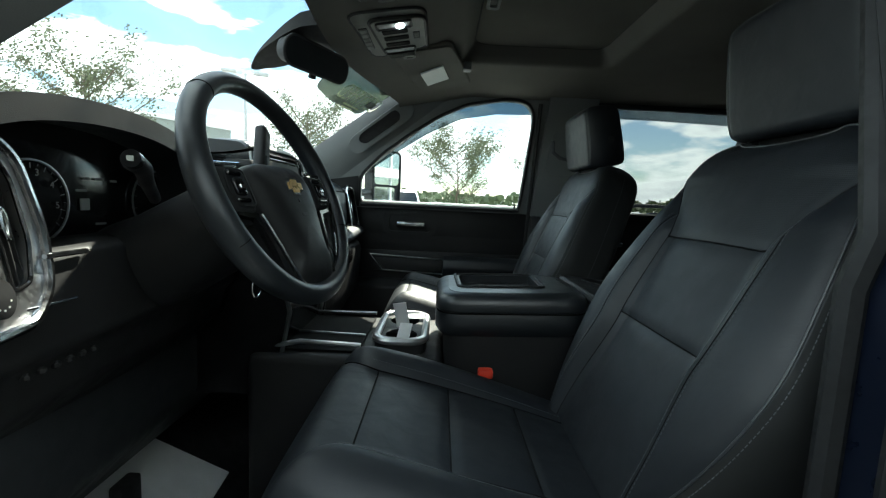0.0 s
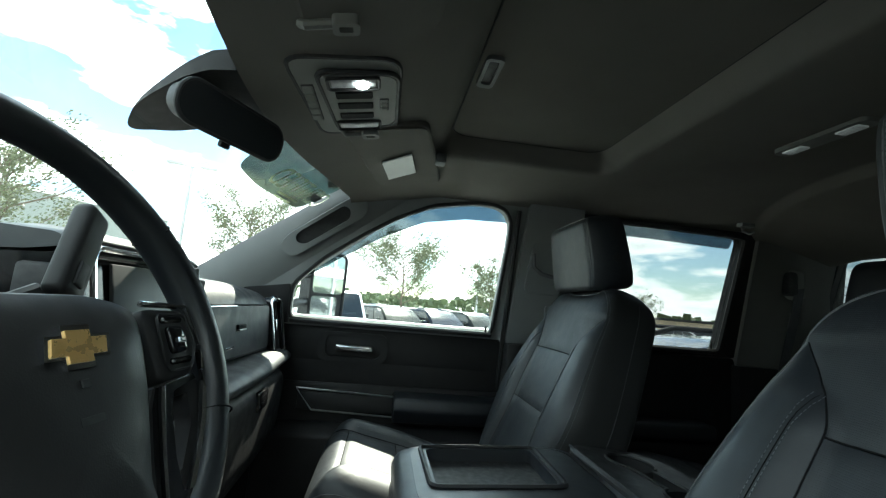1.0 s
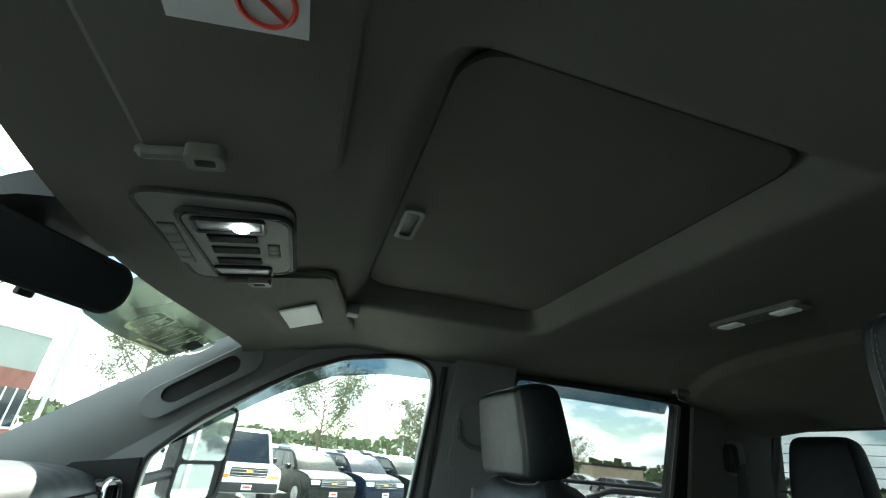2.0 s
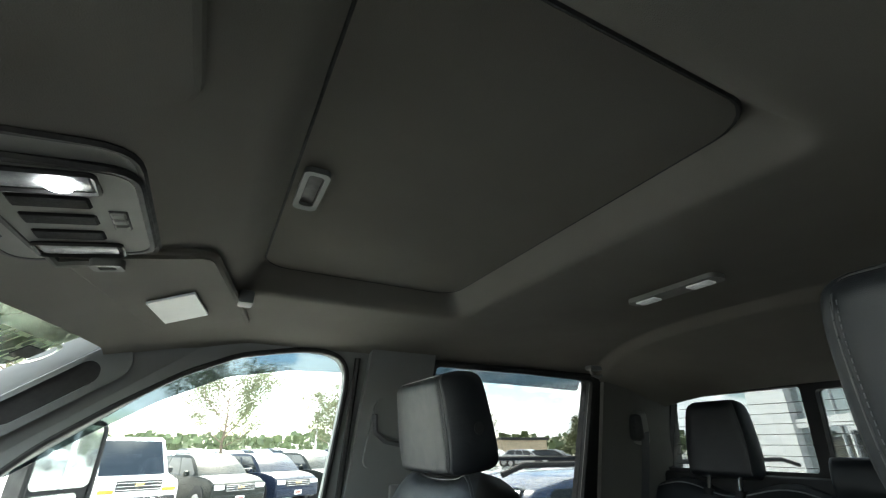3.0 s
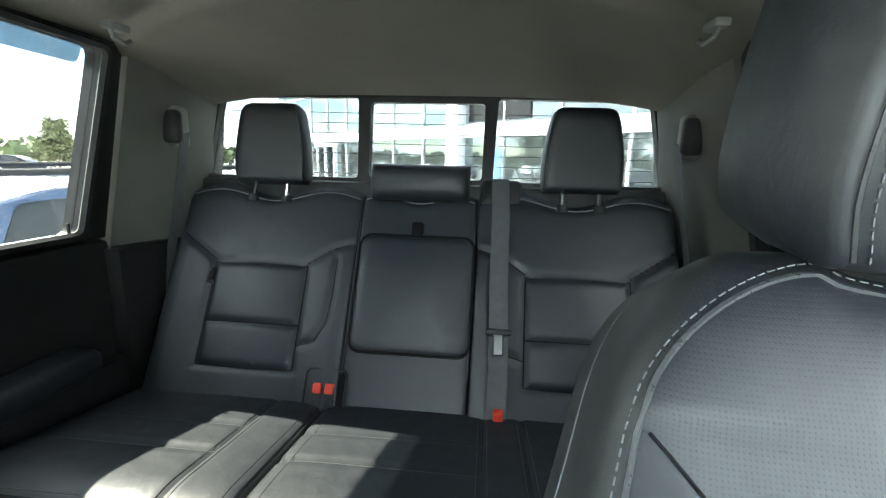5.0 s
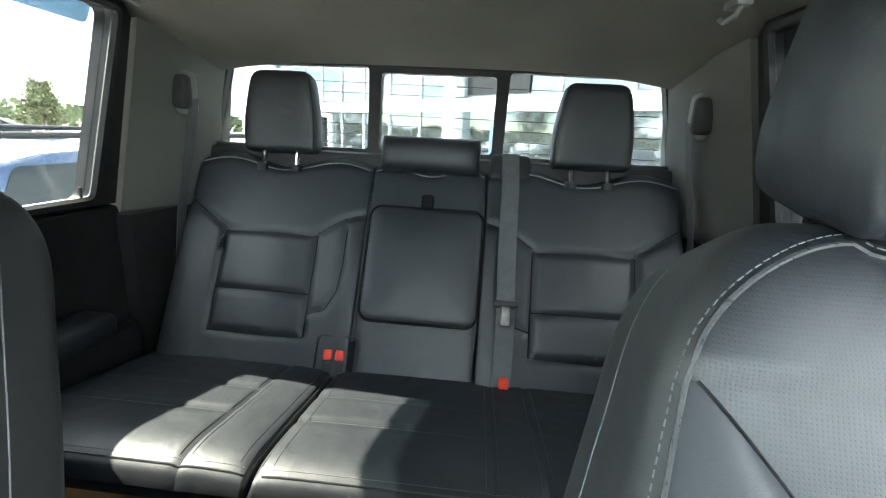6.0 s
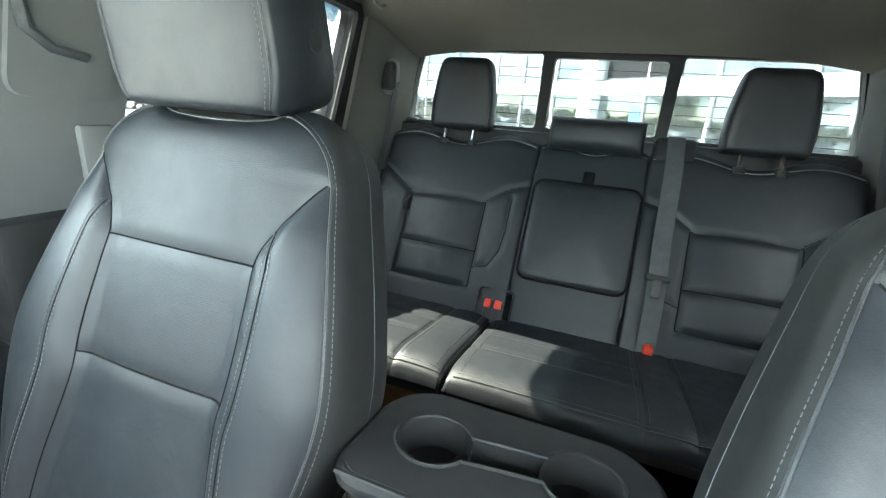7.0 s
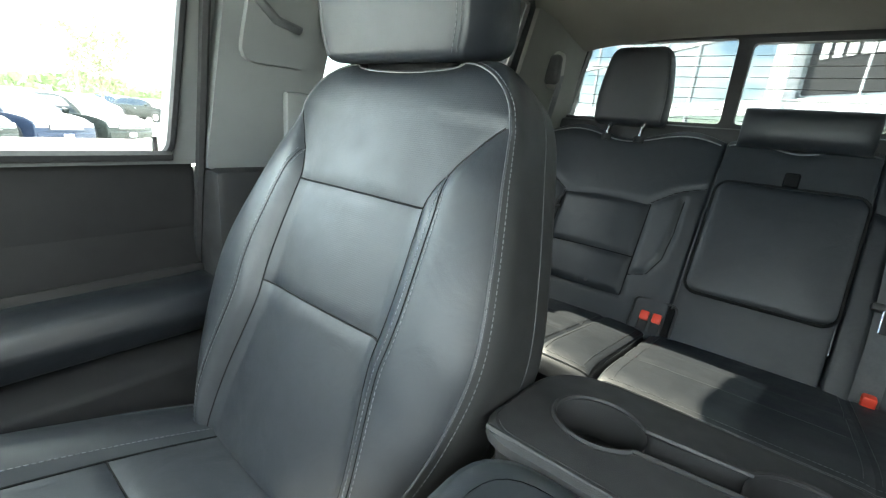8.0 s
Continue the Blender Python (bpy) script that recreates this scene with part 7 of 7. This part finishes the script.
def tree(x, y, h, spread, leaves, seed, label, slim=False, leaf=0.11, trunk=0.10):
    r = random.Random(seed)
    ob = thing("tree", label, "tree", "lot trees")
    bm = bmesh.new()
    base_ = Vector((x, y, GROUND))
    lean = Vector((r.uniform(-0.2, 0.2), r.uniform(-0.2, 0.2), h))
    pts = [base_ + lean * t + Vector((r.uniform(-0.06, 0.06), r.uniform(-0.06, 0.06), 0)) * (1 if 0 < t < 1 else 0) for t in [k / 8 for k in range(9)]]
    tube(pts, lambda t: trunk * (1 - 0.85 * t), 8, bm=bm)
    tips = []
    n = 20 if slim else 17
    for k in range(n):
        t = (0.22 if slim else 0.34) + 0.62 * k / n
        p = base_ + lean * t
        a = 2.4 * k + r.uniform(-0.4, 0.4)
        reach = spread * ((1.05 - t) * 1.1 if slim else (0.55 + 0.9 * math.sin(math.pi * min(1, (t - 0.25) / 0.75)))) * r.uniform(0.55, 1.1)
        tip = p + Vector((math.cos(a) * reach, math.sin(a) * reach, reach * (0.35 if slim else 0.75)))
        midp = p.lerp(tip, 0.5) + Vector((r.uniform(-0.1, 0.1), r.uniform(-0.1, 0.1), -0.08 * reach))
        tube([p, midp, tip], lambda q: 0.035 * (1 - 0.8 * q) * h / 5, 5, bm=bm)
        for q in (0.45, 0.7, 0.9, 1.0):
            b0 = p.lerp(midp, q * 2) if q < 0.5 else midp.lerp(tip, q * 2 - 1)
            tw_ = b0 + Vector((r.uniform(-0.5, 0.5), r.uniform(-0.5, 0.5), r.uniform(-0.1, 0.5))) * reach * 0.55
            tube([b0, tw_], 0.008 * h / 5, 4, bm=bm)
            tips += [(b0, 0.5), (tw_, 0.8)]
    part("trunk", bm, BARK, ob)
    vs, fs = [], []
    for k in range(leaves):
        p, sp = tips[r.randrange(len(tips))]
        c = p + Vector((r.gauss(0, 1), r.gauss(0, 1), r.gauss(0, 0.8))) * 0.26 * sp * spread / 1.3
        nrm = Vector((r.uniform(-1, 1), r.uniform(-1, 1), r.uniform(-0.3, 1))).normalized()
        a = nrm.orthogonal().normalized() * leaf * r.uniform(0.6, 1.2)
        b = nrm.cross(a) * 0.55
        i = len(vs)
        vs += [c - a, c + b * 0.9, c + a, c - b * 0.9]
        fs.append((i, i + 1, i + 2, i + 3))
    me = bpy.data.meshes.new("crown")
    me.from_pydata([tuple(v) for v in vs], [], fs)
    me.materials.append(LEAF)
    cr = new("crown", me)
    cr.parent = ob
    return ob


tree(*polar(87.8, 29), 5.3, 2.25, 11000, 1, "young green lot tree with airy crown", leaf=0.075)
tree(*polar(76.3, 36), 4.9, 1.9, 9000, 2, "young green lot tree beside a lamp post", leaf=0.08)
tree(*polar(107.4, 24), 5.9, 2.0, 9000, 3, "young green lot tree seen through the windscreen", leaf=0.07)
tree(*polar(129.5, 22), 6.2, 2.0, 9000, 4, "young green lot tree seen through the windscreen", leaf=0.07)
tree(*polar(144, 20), 5.0, 1.8, 6000, 8, "young green lot tree seen through the windscreen", leaf=0.07)
tree(*polar(46.7, 42), 4.7, 1.45, 5000, 5, "dense conical green tree behind the lot", True, 0.13)
tree(*polar(58, 60), 4.6, 1.6, 1800, 6, "small green tree behind the lot")

# a far belt of woods as one mass of leaf clumps
vs, fs = [], []
for k in range(15000):
    az = rng.uniform(-40, 215)
    d = rng.uniform(85, 130)
    x, y = polar(az, d)
    top = 3.4 + 1.8 * noise.noise(Vector((az * 0.16, 0, 3))) + 1.0 * noise.noise(Vector((az * 0.9, 0, 8)))
    z = GROUND + max(0.2, top) * rng.random() ** 0.6
    s_ = rng.uniform(0.35, 0.9)
    nrm = Vector((rng.uniform(-1, 1), rng.uniform(-1, 1), rng.uniform(0, 1))).normalized()
    a = nrm.orthogonal().normalized() * s_
    b = nrm.cross(a)
    i = len(vs)
    c = Vector((x, y, z))
    vs += [tuple(c - a), tuple(c + b), tuple(c + a), tuple(c - b)]
    fs.append((i, i + 1, i + 2, i + 3))
me = bpy.data.meshes.new("far_woods")
me.from_pydata(vs, [], fs)
me.materials.append(LEAFFAR)
tagged(new("far_woods", me), "low belt of green trees round the lot", "woods", kind="stuff")


def lamp_post(x, y, h, turn, label):
    ob = thing("lot_lamp", label, "lamp post", "lot lamps")
    m = pose(x, y, GROUND, 0, 0, turn)
    part("footing", tube([m @ Vector((0, 0, 0)), m @ Vector((0, 0, 0.7))], 0.28, 16), CONCRETE, ob)
    part("pole", tube([m @ Vector((0, 0, 0.7)), m @ Vector((0, 0, h))], lambda t: 0.10 - 0.03 * t, 12), POLE, ob)
    for s in S:
        part("arm", tube([m @ Vector((0, 0, h - 0.1)), m @ Vector((s * 0.45, 0, h))], 0.03, 6), POLE, ob)
        part("lamp_head", rbox(s * 0.80 - 0.38, s * 0.80 + 0.38, -0.20, 0.20, h - 0.05, h + 0.12, 0.05, 2, m), POLE, ob, "flat lamp head")


lamp_post(*polar(114.6, 26), 8.1, 20, "tall grey twin-headed lot lamp")
lamp_post(*polar(78.0, 44), 6.9, -30, "tall grey twin-headed lot lamp")


def wall_between(a, b, z0, z1, thick=0.4):
    a, b = Vector((*a, 0)), Vector((*b, 0))
    d = (b - a)
    L_ = d.length
    m = Matrix.Translation((a.x, a.y, GROUND)) @ Matrix.Rotation(math.atan2(d.y, d.x), 4, "Z")
    return m, L_


# a long low hall ahead of the truck: brick base, pale panels above
hall = thing("sales_hall", "long low building, red brick below pale wall panels", "building")
m, L_ = wall_between(polar(152, 34), polar(115.9, 42), 0, 7)
part("brick_base", rbox(0, L_, 0, 8, 0, 4.5, 0.0, 1, m), BRICKRED, hall)
part("upper_wall", rbox(0, L_, 0.02, 8, 4.5, 6.9, 0.0, 1, m), CONCRETE, hall)
part("roof_edge", rbox(-0.15, L_ + 0.15, -0.15, 8.2, 6.9, 7.15, 0.03, 1, m), WHITEFRAME, hall)
part("roof", rbox(0, L_, 0.2, 8, 7.0, 7.1, 0.0, 1, m), CONCRETE, hall)
for k in range(6):
    x = 3.0 + 3.9 * k
    wn2 = part("window", rbox(x, x + 2.2, -0.05, 0.05, 1.0, 3.3, 0.02, 1, m), CARGLASS, hall)
    for q in range(4):
        part("mullion", rbox(x + q * 0.71, x + q * 0.71 + 0.09, -0.10, 0.0, 0.95, 3.35, 0.01, 1, m), WHITEFRAME, wn2)
    part("sill", rbox(x - 0.1, x + 2.3, -0.12, 0.0, 0.85, 0.97, 0.01, 1, m), WHITEFRAME, wn2)
shop = thing("far_shop", "low tan building with dark windows behind the lot", "building")
m, L_ = wall_between(polar(57.4, 70), polar(52.6, 72), 0, 3)
part("wall", rbox(0, L_, -6, 0, 0, 2.5, 0, 1, m), material("tan_wall", (0.45, 0.38, 0.28), 0.85, spot=0.1, scale=1), shop)
part("roof", rbox(-0.3, L_ + 0.3, -6.3, 0.3, 2.5, 2.8, 0.05, 1, m), CARBLACK, shop)
for k in range(3):
    part("window", rbox(0.6 + 1.8 * k, 1.7 + 1.8 * k, -0.05, 0.06, 0.9, 1.9, 0.02, 1, m), CARGLASS, shop)

# the showroom behind the truck: white-framed glass front, nearer on the driver's side
show = thing("showroom", "glass-fronted showroom with white frames behind the truck", "building")
FA, FD = Vector((15.0, 1.0, 0)), Vector((0.70, 0.714, 0))
m = Matrix.Translation((FA.x, FA.y, GROUND)) @ Matrix.Rotation(math.atan2(FD.y, FD.x), 4, "Z")
X0, X1, TOP = -14.0, 15.4, 8.5
for k in range(15):
    xa = X0 + (X1 - X0) * k / 15
    xb = X0 + (X1 - X0) * (k + 1) / 15
    for z0, z1 in ((0.1, 2.75), (3.1, 5.0), (5.05, 6.7), (6.75, TOP)):
        part("pane", rbox(xa, xb, -0.06, 0.0, z0, z1, 0.0, 1, m), FACADEGLASS, show)
    part("mullion", rbox(xa - 0.035, xa + 0.035, -0.02, 0.07, 0.0, TOP, 0.01, 1, m), WHITEFRAME, show)
part("spandrel", rbox(X0, X1, -0.02, 0.16, 2.72, 3.12, 0.01, 1, m), WHITEFRAME, show, "broad white band")
for z in (5.02, 6.72, TOP):
    part("transom", rbox(X0, X1, -0.02, 0.12, z - 0.04, z + 0.04, 0.01, 1, m), WHITEFRAME, show)
part("plinth", rbox(X0, X1, -0.1, 0.18, 0.0, 0.14, 0.01, 1, m), CONCRETE, show)
part("corner_pier", rbox(X1, X1 + 6.0, -0.4, 0.3, 0.0, TOP + 0.4, 0.02, 1, m), WHITEFRAME, show, "white panelled end wall")
part("pier", rbox(-0.55, 0.05, -0.1, 0.35, 0.0, TOP, 0.02, 1, m), WHITEFRAME, show, "white pier")
part("roof", rbox(X0, X1 + 6, -12, 0.3, TOP, TOP + 0.5, 0.03, 1, m), WHITEFRAME, show)
dr = part("double_door", rbox(8.6, 10.5, 0.0, 0.10, 0.05, 2.5, 0.01, 1, m), CARGLASS, show, "glass entrance doors")
for x in (8.55, 9.5, 10.45):
    part("door_frame", rbox(x, x + 0.12, 0.0, 0.20, 0.05, 2.6, 0.01, 1, m), WHITEFRAME, dr)
part("door_head", rbox(8.5, 10.6, 0.0, 0.20, 2.5, 2.68, 0.01, 1, m), WHITEFRAME, dr)
# number board: plain bars
nbd = part("dark_board", rbox(-3.2, -0.75, 0.0, 0.06, 3.2, 4.9, 0.01, 1, m), CARBLACK, show, "dark board with pale bars")
for k in range(5):
    part("bar", rbox(-2.55 + 0.33 * k, -2.33 + 0.33 * k, 0.05, 0.09, 4.0, 4.45, 0.01, 1, m), WHITEFRAME, nbd)
part("blue_panel", rbox(-2.25, -1.85, 0.02, 0.09, 1.1, 2.4, 0.02, 1, m), SIGNBLUE, show, "blue display panel")
